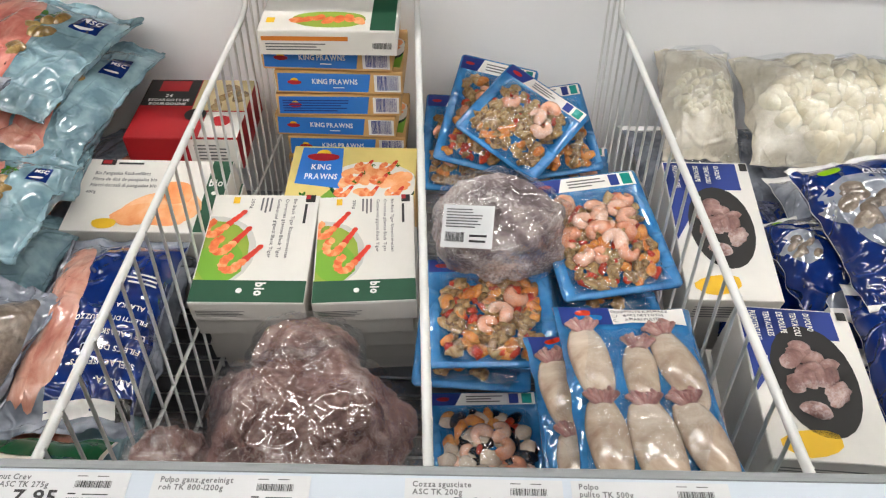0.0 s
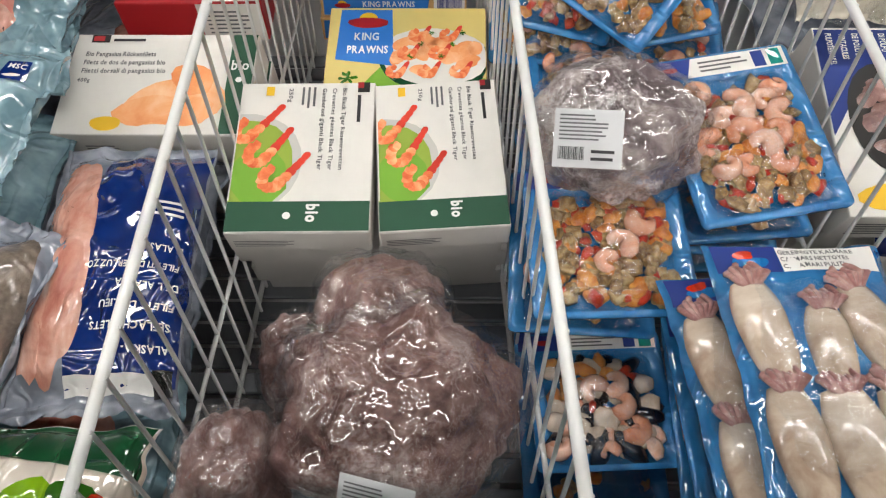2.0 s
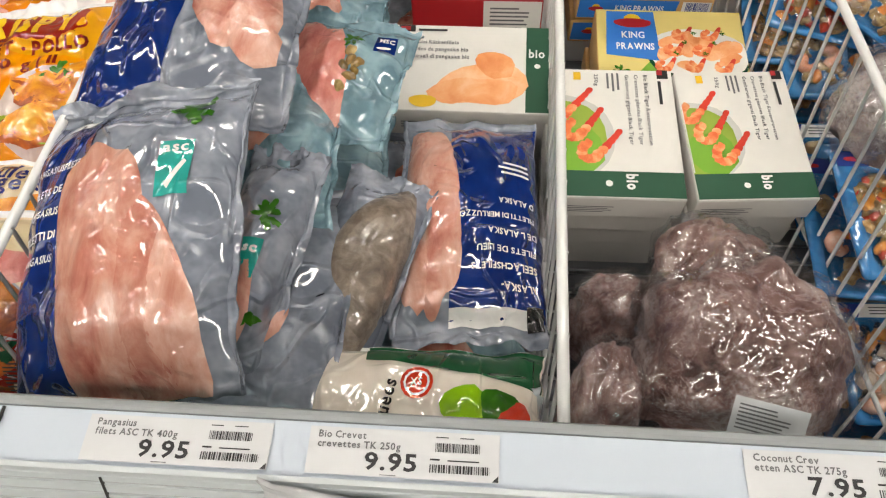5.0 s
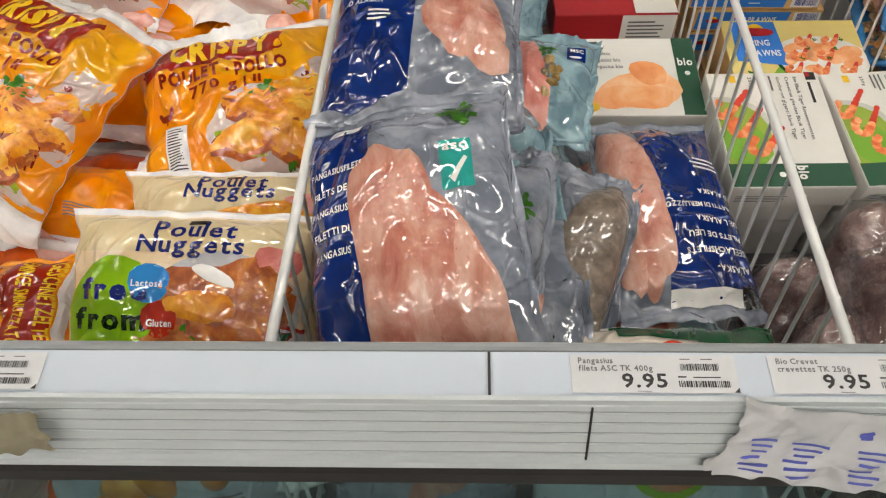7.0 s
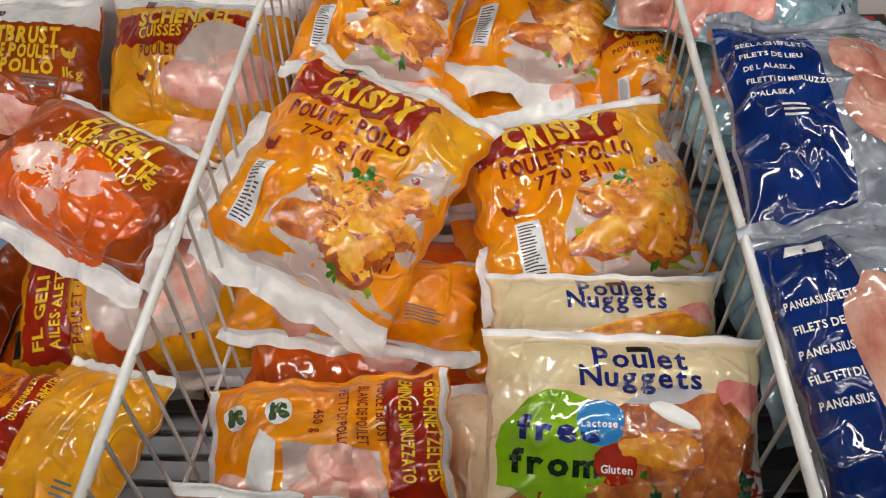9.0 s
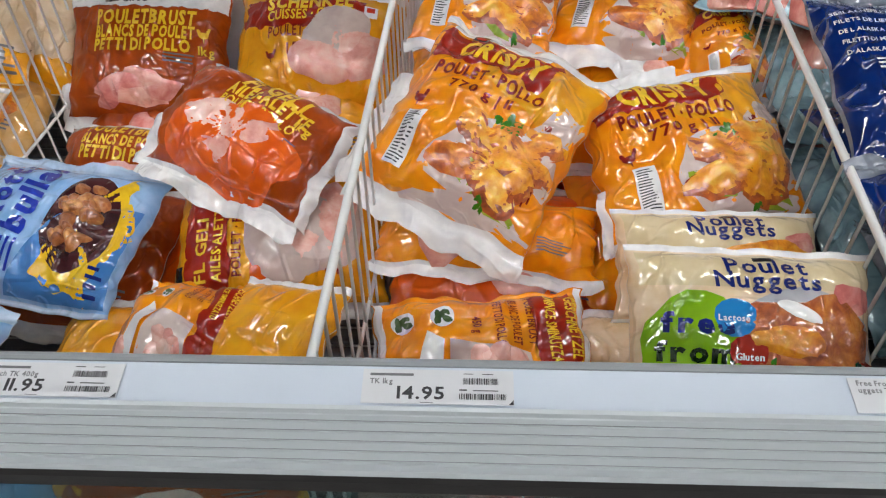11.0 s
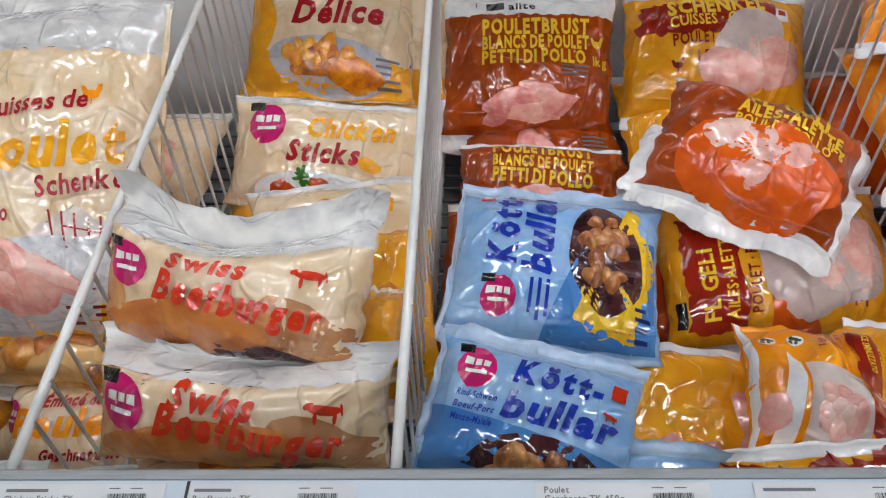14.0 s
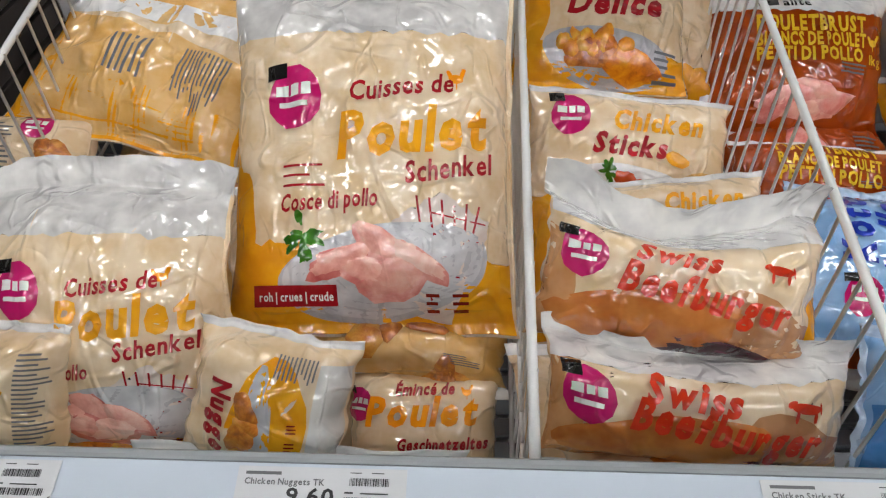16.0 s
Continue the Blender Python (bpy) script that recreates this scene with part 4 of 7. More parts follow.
plain_bag(pose(-1.069, 0.605, 0.681, 15, 1, -5), 0.263, 0.103, 51, YEL, SEAL, "orange bag with pale film lying under other bags", meat=RAW, crumple=1.6)
plain_bag(pose(-1.05, 0.62, 0.635, 12, 0, -4), 0.27, 0.22, 52, ORANGE, SEAL, "orange chicken bag lying under other bags", meat=RAW, crumple=1.4)
plain_bag(pose(-0.85, 0.64, 0.65, 14, 0, 4), 0.24, 0.22, 53, YEL, SEAL, "orange-yellow chicken bag lying under other bags", crumple=1.4)


NUGGET = food("fried nugget print", [(0.22, tint("74300a")), (0.42, tint("b05c1c")), (0.58, tint("cf8030")), (0.8, tint("e8ae60"))], 60, 0.35, 0.6, 0.4, 0.12, wrap=0.55)


def nuggets(m, w, h, seed, whole, **more):
    t, a = bag("nuggets_bag", m, w, h, 0.06, "cream bag of chicken nuggets with navy title" + (" and green badge" if whole else ""), by_seal(0.045), [CREAM, SEAL], seed, "nuggets bags", **more)
    a.box(film("pale beige film", tint("e2d3b0"), tint("d6c49c")), -0.93, 0.5 if whole else 0.2, 0.95, 0.9, 0.5)
    a.text(NAVY, "Poulet", -0.25, 0.68, 0.34, 0.062, 0, 0, 3)
    a.text(NAVY, "Nuggets", -0.36, 0.5, 0.44, 0.066, 0, 0, 3)
    a.box(BLACK, 0.0, 0.82, 0.16, 0.87, 3, "logo")
    a.spot(RAWR, 0.78, 0.42, 0.09, 0.06, -15, 0.2, seed, 0, 2)
    if whole:
        a.spot(film("brown table print", tint("a8743e"), tint("8c5a2a")), -0.1, -0.75, 0.46, 0.16, 0, 0.1, 4, 0, 0.7)
        a.spot(PLATE, 0.30, -0.2, 0.36, 0.24, 0, 0.1, 4, 0, 0.8)
        a.spot(SAUCE, 0.2, -0.5, 0.42, 0.14, 0, 0.2, 5, 0, 1)
        for du, dv, ru, rv, r in ((-0.1, -0.5, 0.17, 0.12, 10), (0.5, -0.4, 0.18, 0.13, -20), (0.15, 0.2, 0.17, 0.06, 5), (0.6, 0.18, 0.14, 0.09, -20), (-0.1, 0.12, 0.1, 0.05, 0), (0.62, -0.1, 0.16, 0.09, 10)):
            a.spot(CRUST, du, dv - 0.02, ru * 1.05, rv * 1.08, r, 0.14, seed + int(du * 40), 0.003, 1.3 + abs(du))
            a.spot(NUGGET, du, dv, ru, rv, r, 0.14, seed + int(du * 40), 0.005, 1.7 + abs(du))
        a.spot(GOLD, 0.22, -0.08, 0.16, 0.06, -4, 0.1, 6, 0.01, 3.3)
        a.spot(WHITEINK, 0.2, -0.07, 0.12, 0.035, -4, 0.15, 7, 0.008, 3.6)
        a.spot(WHITEINK, 0.3, 0.25, 0.1, 0.03, -20, 0.15, 9, 0.008, 3.4)
        for k in range(9):
            sprig(a, HERB if k % 2 else DGREEN, -0.05 + k * 0.1, -0.62 + 0.05 * (k % 3), 0.075, k, 3)
        a.spot(SAUCE, 0.3, -0.95, 0.35, 0.05, 0, 0.1, 5, 0, 4)
        a.spot(LIME, -0.52, -0.12, 0.2, 0.19, 0, 0.08, 6, 0, 4, "badge")
        a.four(LIME, [(-0.92, -0.5), (-0.18, -0.52), (-0.18, -0.3), (-0.92, -0.25)], 4, "badge")
        a.text(NAVY, "free", -0.8, -0.02, 0.30, 0.075, 0, 0, 5)
        a.text(film("dark green ink", tint("1e3a14")), "from", -0.84, -0.34, 0.32, 0.075, 0, 0, 5)
        a.spot(SKY, -0.22, 0.16, 0.085, 0.075, 0, 0.05, 3, 0, 5, "badge")
        a.text(WHITEINK, "Lactose", -0.36, 0.12, 0.13, 0.024, 0, 0, 6)
        a.spot(SAUCE, -0.12, -0.22, 0.075, 0.07, 0, 0.05, 3, 0, 5, "badge")
        a.text(WHITEINK, "Gluten", -0.22, -0.3, 0.11, 0.026, 0, 0, 6)
        a.small(INK, 0.8, -0.9, 0.97, -0.5, 10, 4)
    else:
        a.spot(GOLD, 0.4, 0.18, 0.3, 0.08, 0, 0.2, seed, 0.01, 1)
    a.done()
    return t


nuggets(pose(-0.828, 0.539, 0.700, 40, -0, 0), 0.221, 0.123, 61, False, crumple=0.9)
nuggets(pose(-0.832, 0.424, 0.726, 38, 1, -1), 0.230, 0.161, 67, True, crumple=0.8)


def strips_bag(m, w, h, seed, label, turn=True, **more):
    """Sliced chicken: orange film with a clear window, its title written up one end."""
    t, a = bag("sliced_chicken_bag", m, w, h, 0.07, label, by_seal(0.0), [YEL, SEAL, RED], seed, "sliced chicken bags", **more)
    a.box(SEAL, -1, -1, -0.9, 1, 1, "seal")
    a.box(SEAL, 0.92, -1, 1, 1, 1, "seal")
    a.four(RED, [(0.5, -0.8), (0.9, -0.8), (0.88, 0.9), (0.45, 0.9)], 2, "title_band", 0.008, seed)
    a.text(TYEL, "GESCHNETZELTES", 0.8, 0.82, 0.40, 0.055, -90, 0, 4)
    a.text(TYEL, "EMINCE SMINUZZATO", 0.6, 0.82, 0.40, 0.05, -90, 0, 4)
    a.text(DRED, "POULETBRUST", 0.42, 0.80, 0.24, 0.04, -90, 0, 4)
    a.text(DRED, "BLANC DE POULET", 0.27, 0.78, 0.24, 0.04, -90, 0, 4)
    a.text(DRED, "PETTO DI POLLO", 0.12, 0.74, 0.24, 0.04, -90, 0, 4)
    a.text(DRED, "450 g", -0.08, 0.5, 0.10, 0.04, -90, 0, 4)
    a.four(PALE, [(-0.35, -0.95), (0.5, -0.95), (0.42, -0.1), (-0.3, 0.1)], 3, "window")
    a.heap(RAW, 0.08, -0.5, 0.16, 0.14, 16, 0.07, seed, 0.02, 4)
    for u in (-0.72, -0.35):
        a.spot(WHITEINK, u, 0.5, 0.055, 0.05, 0, 0.05, 3, 0, 3)
        a.heap(film("herb print", tint("58713a"), tint("39502a")), u, 0.5, 0.035, 0.03, 10, 0.02, seed + 5, 0, 4)
    a.four(SEAL, [(-0.75, -1), (-0.45, -1), (-0.35, 0.1), (-0.5, 0.3)], 4, "fold")
    a.spot(RAW, -0.75, -0.6, 0.1, 0.12, 0, 0.2, 9, 0.02, 3)
    a.done()
    return t


strips_bag(pose(-1.074, 0.437, 0.666, 22, -2, 6), 0.225, 0.133, 71, "orange bag of sliced chicken with red title at its end", crumple=1.5, lumps=0.02)


def window_bag(kind, m, w, h, seed, label, base, band, title, title_ink, meat, low=None, sub=(), bands=(0.3, 0.9), seams=(("bottom", -1, 1, 0.016, 0.0),), **more):
    """A poultry bag: white seals, big title lines and the meat seen below."""
    t, a = bag(kind, m, w, h, 0.085, label, by_seal(0.055), [base, SEAL], seed, "chicken bags", **more)
    if low:
        a.spot(low, 0.05, -0.35, 0.42, 0.28, 0, 0.12, seed, 0, 0.6)
    if band:
        a.four(band, [(-0.9, bands[0]), (0.55, bands[0] + 0.04), (0.6, bands[1]), (-0.9, bands[1] - 0.05)], 1, "title_band", 0.012, seed)
    for s, u, v, ln, tall, rot in title:
        a.text(title_ink, s, u, v, ln, tall, rot, 0, 4)
    for ink, s, u, v, ln, tall, rot in sub:
        a.text(ink, s, u, v, ln, tall, rot, 0, 4)
    for k, (mat, u, v, ru, rv, r) in enumerate(meat):
        a.spot(mat, u, v, ru, rv, r, 0.16, seed + k, 0.016, 2 + 0.3 * k)
    a.small(GREY_INK, 0.35, -0.2, 0.75, -0.05, 3, seed)
    for side, s0, s1, wide, droop in seams:
        frill(a, side, s0, s1, wide, seed + len(side), None, droop)
    return t, a


BRUST = (("POULETBRUST", -0.55, 0.32, 0.62, 0.085, 1), ("BLANCS DE POULET", -0.55, 0.13, 0.62, 0.07, 1), ("PETTI DI POLLO", -0.55, -0.06, 0.6, 0.07, 1))
PINKS = ((RAWR, -0.12, -0.50, 0.20, 0.07, 14), (RAW, 0.16, -0.44, 0.16, 0.055, -16), (RAWR, 0.26, -0.58, 0.15, 0.06, 18), (RAW, -0.02, -0.64, 0.19, 0.055, -4), (RAWR, -0.3, -0.66, 0.11, 0.045, 25))
t, a = window_bag("chicken_breast_bag", pose(-1.595, 1.006, 0.690, 45, 1, -1), 0.261, 0.224, 81, "glossy red-brown bag of chicken breast with yellow title", BROWN, None, BRUST, TYEL, PINKS, None, ((TYEL, "1kg", 0.72, -0.05, 0.09, 0.05, 0),), seams=(("bottom", -1, 1, 0.024, -0.004), ("left", -1, -0.3, 0.016, -0.004)), crumple=1.6)
bird(a, TYEL, 0.78, 0.22, 0.06)
a.text(BLACK, "alite", -0.25, 0.66, 0.16, 0.045, 0, 0, 4)
a.box(SEAL, -1, 0.6, 1, 1, 1, "seal", 0.006, 3)
a.box(BLACK, -0.5, 0.66, -0.3, 0.78, 4, "logo")
a.done()
t, a = window_bag("chicken_breast_bag", pose(-1.586, 0.841, 0.600, 35, 2, -3), 0.231, 0.120, 83, "red-brown bag of chicken breast under another bag", BROWN, None, (("POULETBRUST", -0.6, 0.6, 0.62, 0.085, -2), ("BLANCS DE POULET", -0.6, 0.25, 0.62, 0.07, -2), ("PETTI DI POLLO", -0.6, -0.12, 0.62, 0.08, -2)), TYEL, PINKS[:1], None, crumple=1.2)
a.done()
t, a = window_bag("chicken_leg_bag", pose(-1.326, 1.010, 0.701, 42, 2, -2), 0.271, 0.209, 85, "golden bag of chicken legs with dark red title band", YEL2, RED, (("SCHENKEL", -0.6, 0.42, 0.52, 0.08, 4), ("CUISSES · COSCE", -0.58, 0.24, 0.52, 0.06, 4)), TYEL,
                  ((PALE, 0.3, 0.1, 0.2, 0.14, 20), (RAW, 0.35, 0.0, 0.18, 0.12, -10), (RAW, 0.6, -0.2, 0.14, 0.13, 30), (RAW, 0.1, -0.3, 0.2, 0.12, 0)), None,
                  ((DRED, "POULET · POLLO", -0.55, -0.02, 0.46, 0.065, 4), (DRED, "1,5 kg", -0.3, -0.25, 0.16, 0.06, 4)), (0.17, 0.64), crumple=1.1)
bird(a, DRED, -0.5, -0.28, 0.05)
a.box(SEAL, -1, 0.72, 1, 1, 0.8, "seal", 0.006, 3)
logo_square(a, -0.52, 0.76, 0.05)
a.box(WHITEINK, 0.55, 0.38, 0.7, 0.56, 3, "panel")
a.box(ORINK, 0.58, 0.46, 0.67, 0.54, 4, "panel")
a.done()
t, a = window_bag("chicken_wing_bag", pose(-1.362, 0.719, 0.736, 20, 9, -23), 0.227, 0.171, 87, "brown and orange bag of chicken wings with white seams lying askew", BROWN, None, (("FLÜGELI", -0.25, 0.52, 0.42, 0.1, -4), ("AILES-ALETTE", -0.35, 0.3, 0.55, 0.08, -4), ("POULET-POLLO", -0.35, 0.1, 0.5, 0.06, -4)), TYEL,
                  ((ORANGE, 0.1, -0.42, 0.38, 0.22, 0), (RAW, -0.3, -0.2, 0.17, 0.12, 20), (RAW, 0.05, -0.3, 0.2, 0.14, -10), (RAW, 0.3, -0.25, 0.14, 0.1, 40), (RAW, 0.0, -0.5, 0.16, 0.08, 0)), None,
                  ((TYEL, "1kg", 0.6, 0.15, 0.1, 0.055, -4),), seams=(("bottom", -1, 1, 0.024, -0.006), ("left", -1, 0.0, 0.022, -0.008), ("right", -0.9, 0.9, 0.020, -0.01)), crumple=1.8, bend=0.01)
a.box(SEAL, -1, -1, 1, -0.88, 3, "seal")
a.done()
t, a = window_bag("chicken_wing_bag", pose(-1.327, 0.655, 0.622, 28, -2, 3), 0.279, 0.195, 89, "yellow bag of chicken wings with red block, lying on its side", YEL2, None, (), TYEL,
                  ((PALE, 0.3, 0.0, 0.28, 0.24, 10), (RAW, 0.1, 0.35, 0.14, 0.1, 0), (RAW, 0.55, 0.1, 0.13, 0.18, 0), (RAW, 0.3, -0.2, 0.14, 0.1, 30)), None, (), crumple=1.2)
a.four(RED, [(-0.85, -0.75), (-0.38, -0.8), (-0.42, 0.55), (-0.85, 0.6)], 3, "title_band", 0.008, 4)
a.text(TYEL, "FLÜGELI", -0.62, -0.65, 0.30, 0.06, 90, 0, 5)
a.text(TYEL, "AILES·ALETTE", -0.47, -0.65, 0.36, 0.045, 90, 0, 5)
a.text(DRED, "POULET · POLLO", -0.28, -0.6, 0.40, 0.045, 90, 0, 5)
a.four(ORANGE, [(-0.2, -0.9), (0.3, -0.95), (0.05, -0.4), (-0.2, -0.2)], 1)
a.small(DRED, 0.42, -0.7, 0.62, -0.1, 4, 3, True)
a.box(BLACK, -0.95, -0.7, -0.87, -0.4, 4, "logo")
a.done()
strips_bag(pose(-1.373, 0.438, 0.685, 6, 1, -8), 0.127, 0.131, 91, "orange-white bag of sliced chicken at the front of the bin", crumple=1.4, lumps=0.015)
plain_bag(pose(-1.285, 0.42, 0.69, 14, -10, -20), 0.13, 0.16, 93, YEL2, SEAL, "golden bag standing against the wire divider", crumple=1.4)


def meatballs(m, w, h, seed, turned, **more):
    t, a = bag("meatball_bag", m, w, h, 0.065, "light blue bag of meatballs with cobalt title and a bowl", by_seal(0.045), [BLUE, film("pale blue seal", tint("c5d6ea"), tint("aec4de"))], seed, "meatball bags", **more)
    yel = film("yellow cloth print", tint("f2cf2e"), tint("e2ba1e"))
    if turned:
        a.four(BLUE2, [(-0.1, -0.9), (0.95, -0.9), (0.95, 0.4), (0.2, 0.0)], 0.4)
        a.four(yel, [(0.15, -0.72), (0.72, -0.9), (0.95, 0.0), (0.7, 0.9)], 0.8, "picture", 0.008, 3)
        a.spot(SHADOWY, 0.45, 0.05, 0.18, 0.29, 8, 0.05, 4, 0, 1.2)
        a.heap(BALLS, 0.45, 0.05, 0.11, 0.19, 26, 0.05, seed, 0.04, 2)
        a.text(BLUEINK, "Kött-", -0.40, -0.2, 0.46, 0.135, 90, 0.2, 4)
        a.text(BLUEINK, "bullar", -0.06, -0.30, 0.54, 0.135, 90, 0.2, 4)
        round_logo(a, -0.52, -0.55, 0.085, 0)
        a.small(BLUEINK, -0.25, -0.85, -0.02, -0.35, 3, 3, True)
        a.box(ORINK, -0.8, 0.72, -0.66, 0.88, 3, "logo")
        steer(a, ORINK, -0.38, 0.78, 0.05)
        a.small(NAVY, 0.75, -0.85, 0.92, -0.45, 4, 7)
    else:
        a.four(BLUE2, [(-0.95, -0.9), (0.95, -0.9), (0.95, -0.3), (-0.95, -0.1)], 0.4)
        a.spot(SHADOWY, 0.15, -0.75, 0.36, 0.18, 0, 0.05, 4, 0, 1.2)
        a.heap(BALLS, 0.15, -0.75, 0.25, 0.11, 24, 0.065, seed, 0.04, 2)
        a.text(BLUEINK, "Kött-", -0.25, 0.38, 0.44, 0.12, 0, 0.2, 4)
        a.text(BLUEINK, "bullar", -0.3, -0.1, 0.56, 0.12, 0, 0.2, 4)
        round_logo(a, -0.62, 0.48, 0.10, 0)
        for k, s in enumerate(("Rind-Schwein", "Boeuf-Porc", "Manzo-Maiale")):
            a.text(BLUEINK, s, -0.75, 0.05 - 0.16 * k, 0.2, 0.03, 0, 0.2, 4)
        a.box(ORINK, 0.7, 0.5, 0.85, 0.72, 3, "logo")
        steer(a, ORINK, 0.72, 0.25, 0.05)
    a.done()
    pale = film("pale blue seal", tint("c5d6ea"), tint("aec4de"))
    frill(a, "top", -1, 1, 0.014, seed, pale)
    frill(a, "left", -1, 1, 0.008, seed + 1, pale)


meatballs(pose(-1.589, 0.609, 0.669, 12, 2, -8), 0.234, 0.201, 101, True, crumple=0.8)
meatballs(pose(-1.632, 0.394, 0.701, 21, 5, -14), 0.185, 0.129, 103, False, crumple=0.9)


def cream_bag(kind, m, w, h, seed, label, thick=0.07, low=CREAM2, **more):
    s = 0.05

    def paint(u, v):
        if v > 1 - 2 * s:
            return 1
        return 0
    t, a = bag(kind, m, w, h, thick, label, paint, [CREAM, CLEARISH], seed, "cream chicken bags", **more)
    if low is not CREAM:
        a.four(low, [(-1, -1), (1, -1), (1, -0.62), (-1, -0.5)], 0.2, "panel", 0.01, seed)
        a.spot(low, -0.95, -0.45, 0.10, 0.3, 0, 0.2, seed, 0, 0.3, "panel")
    return t, a


SCRIPT = 0.22
t, a = cream_bag("chicken_schnitzel_bag", pose(-1.877, 1.036, 0.757, 35, 2, -3), 0.253, 0.248, 111, "cream and gold bag of breaded schnitzel with a plate picture", low=YEL2, crumple=0.9)
a.text(REDINK, "Délice", -0.42, -0.2, 0.55, 0.13, 0, SCRIPT, 4)
a.spot(PLATE, 0.05, -0.66, 0.36, 0.15, -6, 0.04, 3, 0, 1)
a.heap(GOLD, -0.1, -0.54, 0.2, 0.05, 16, 0.06, 5, 0.02, 2)
a.spot(GOLD2, -0.05, -0.66, 0.17, 0.06, 8, 0.12, 6, 0.012, 3.2)
a.spot(GOLD, 0.32, -0.74, 0.18, 0.08, -10, 0.12, 8, 0.012, 3.5)
a.spot(YEL2, 0.1, -0.86, 0.4, 0.1, 0, 0.2, 8, 0, 0.6)
a.spot(YEL2, -0.85, -0.2, 0.1, 0.3, 0, 0.2, 8, 0, 0.6)
a.small(GREY_INK, 0.6, -0.9, 0.88, -0.55, 5, 2)
a.done()
t, a = cream_bag("chicken_schnitzel_bag", pose(-1.80, 1.062, 0.735, 40, 3, -4), 0.2, 0.26, 113, "cream and gold bag half hidden behind another", low=YEL2, crumple=1.1)
a.text(TYEL, "Poulet", -0.4, 0.55, 0.6, 0.12, 0, SCRIPT, 4)
a.done()


def chicken_sticks(m, w, h, seed, whole, **more):
    t, a = cream_bag("chicken_sticks_bag", m, w, h, seed, "cream bag of chicken sticks with yellow and red title", 0.05, CREAM, **more)
    a.text(YEL2, "Chicken", -0.2, 0.25 if whole else 0.35, 0.46, 0.095, 0, SCRIPT, 4)
    if whole:
        a.text(REDINK, "Sticks", -0.38, -0.2, 0.38, 0.095, 0, SCRIPT, 4)
        round_logo(a, -0.62, 0.45, 0.1, 0)
        a.spot(WHITEINK, -0.05, -0.85, 0.3, 0.14, 0, 0.1, 3, 0, 1)
        a.heap(film("orange sticks print", tint("d8581c"), tint("c04a14")), -0.05, -0.78, 0.22, 0.04, 9, 0.08, seed, 0.012, 2)
        sprig(a, HERB, -0.2, -0.5, 0.05, 4, 4)
        a.spot(YEL2, 0.48, -0.2, 0.06, 0.035, -20, 0.15, 5, 0, 3)
    a.spot(CREAM2, 0.8, -0.7, 0.12, 0.1, 0, 0.2, 3, 0, 0.5)
    a.done()


chicken_sticks(pose(-1.862, 0.797, 0.690, 40, 3, -4), 0.259, 0.143, 115, True, crumple=0.8)
chicken_sticks(pose(-1.829, 0.642, 0.695, 45, -4, 4), 0.203, 0.116, 117, False, crumple=0.9)


def burger(m, w, h, seed, top=0.03, droop=0.0, **more):
    t, a = cream_bag("beefburger_bag", m, w, h, seed, "cream bag of beefburgers with orange-red title and folded white top", 0.075, film("burger beige film", tint("d8a878"), tint("c8905c")), **more)
    a.spot(film("burger bun print", tint("d08a48"), tint("b86c30")), -0.25, -0.5, 0.33, 0.12, 8, 0.1, 3, 0.01, 1)
    a.spot(SHADOWY, 0.1, -0.75, 0.3, 0.07, -6, 0.15, 5, 0.004, 2)
    a.spot(film("onion print", tint("8a5468"), tint("5c2c3c")), 0.2, -0.66, 0.2, 0.02, -6, 0.25, 6, 0, 3)
    a.spot(film("burger tan print", tint("c99a70"), tint("b07a50")), 0.5, -0.45, 0.22, 0.13, 0, 0.2, 8, 0, 0.6)
    a.text(ORINK, "Swiss", -0.42, 0.28, 0.30, 0.095, -3, SCRIPT, 14)
    a.text(ORINK, "Beefburger", -0.5, -0.12, 0.62, 0.10, -6, SCRIPT, 14)
    round_logo(a, -0.76, 0.22, 0.085, 20)
    steer(a, ORINK, 0.62, 0.35, 0.085)
    flap = film("white burger bag top", tint("eeedea"), tint("d4d3d4"), 0.25, 0.8, 0.9)
    a.box(flap, -1, 0.70, 1, 1, 2, "seal", 0.004, seed)
    a.done()
    frill(a, "top", -1, 1, top, seed, flap, droop)


burger(pose(-1.881, 0.473, 0.794, 52, 6, -5), 0.237, 0.136, 121, 0.045, 0.018, crumple=1.4, curl=-0.03, twist=0.006, sag=0.04)
burger(pose(-1.870, 0.390, 0.734, 56, 3, -2), 0.253, 0.103, 123, 0.020, 0.004, crumple=1.0, curl=-0.015, sag=0.014)
plain_bag(pose(-1.882, 0.349, 0.675, 30, -0, 1), 0.187, 0.058, 125, CREAM, SEAL, "cream bag with a red mark lying low at the front", meat=GOLD2)
plain_bag(pose(-1.764, 0.489, 0.715, 40, 3, -3), 0.052, 0.078, 127, YEL2, CREAM, "golden bag squeezed in behind burgers")
plain_bag(pose(-1.79, 0.55, 0.665, 30, 0, 6), 0.15, 0.2, 128, YEL2, CREAM, "golden bag of chicken beside the wire divider", meat=GOLD)


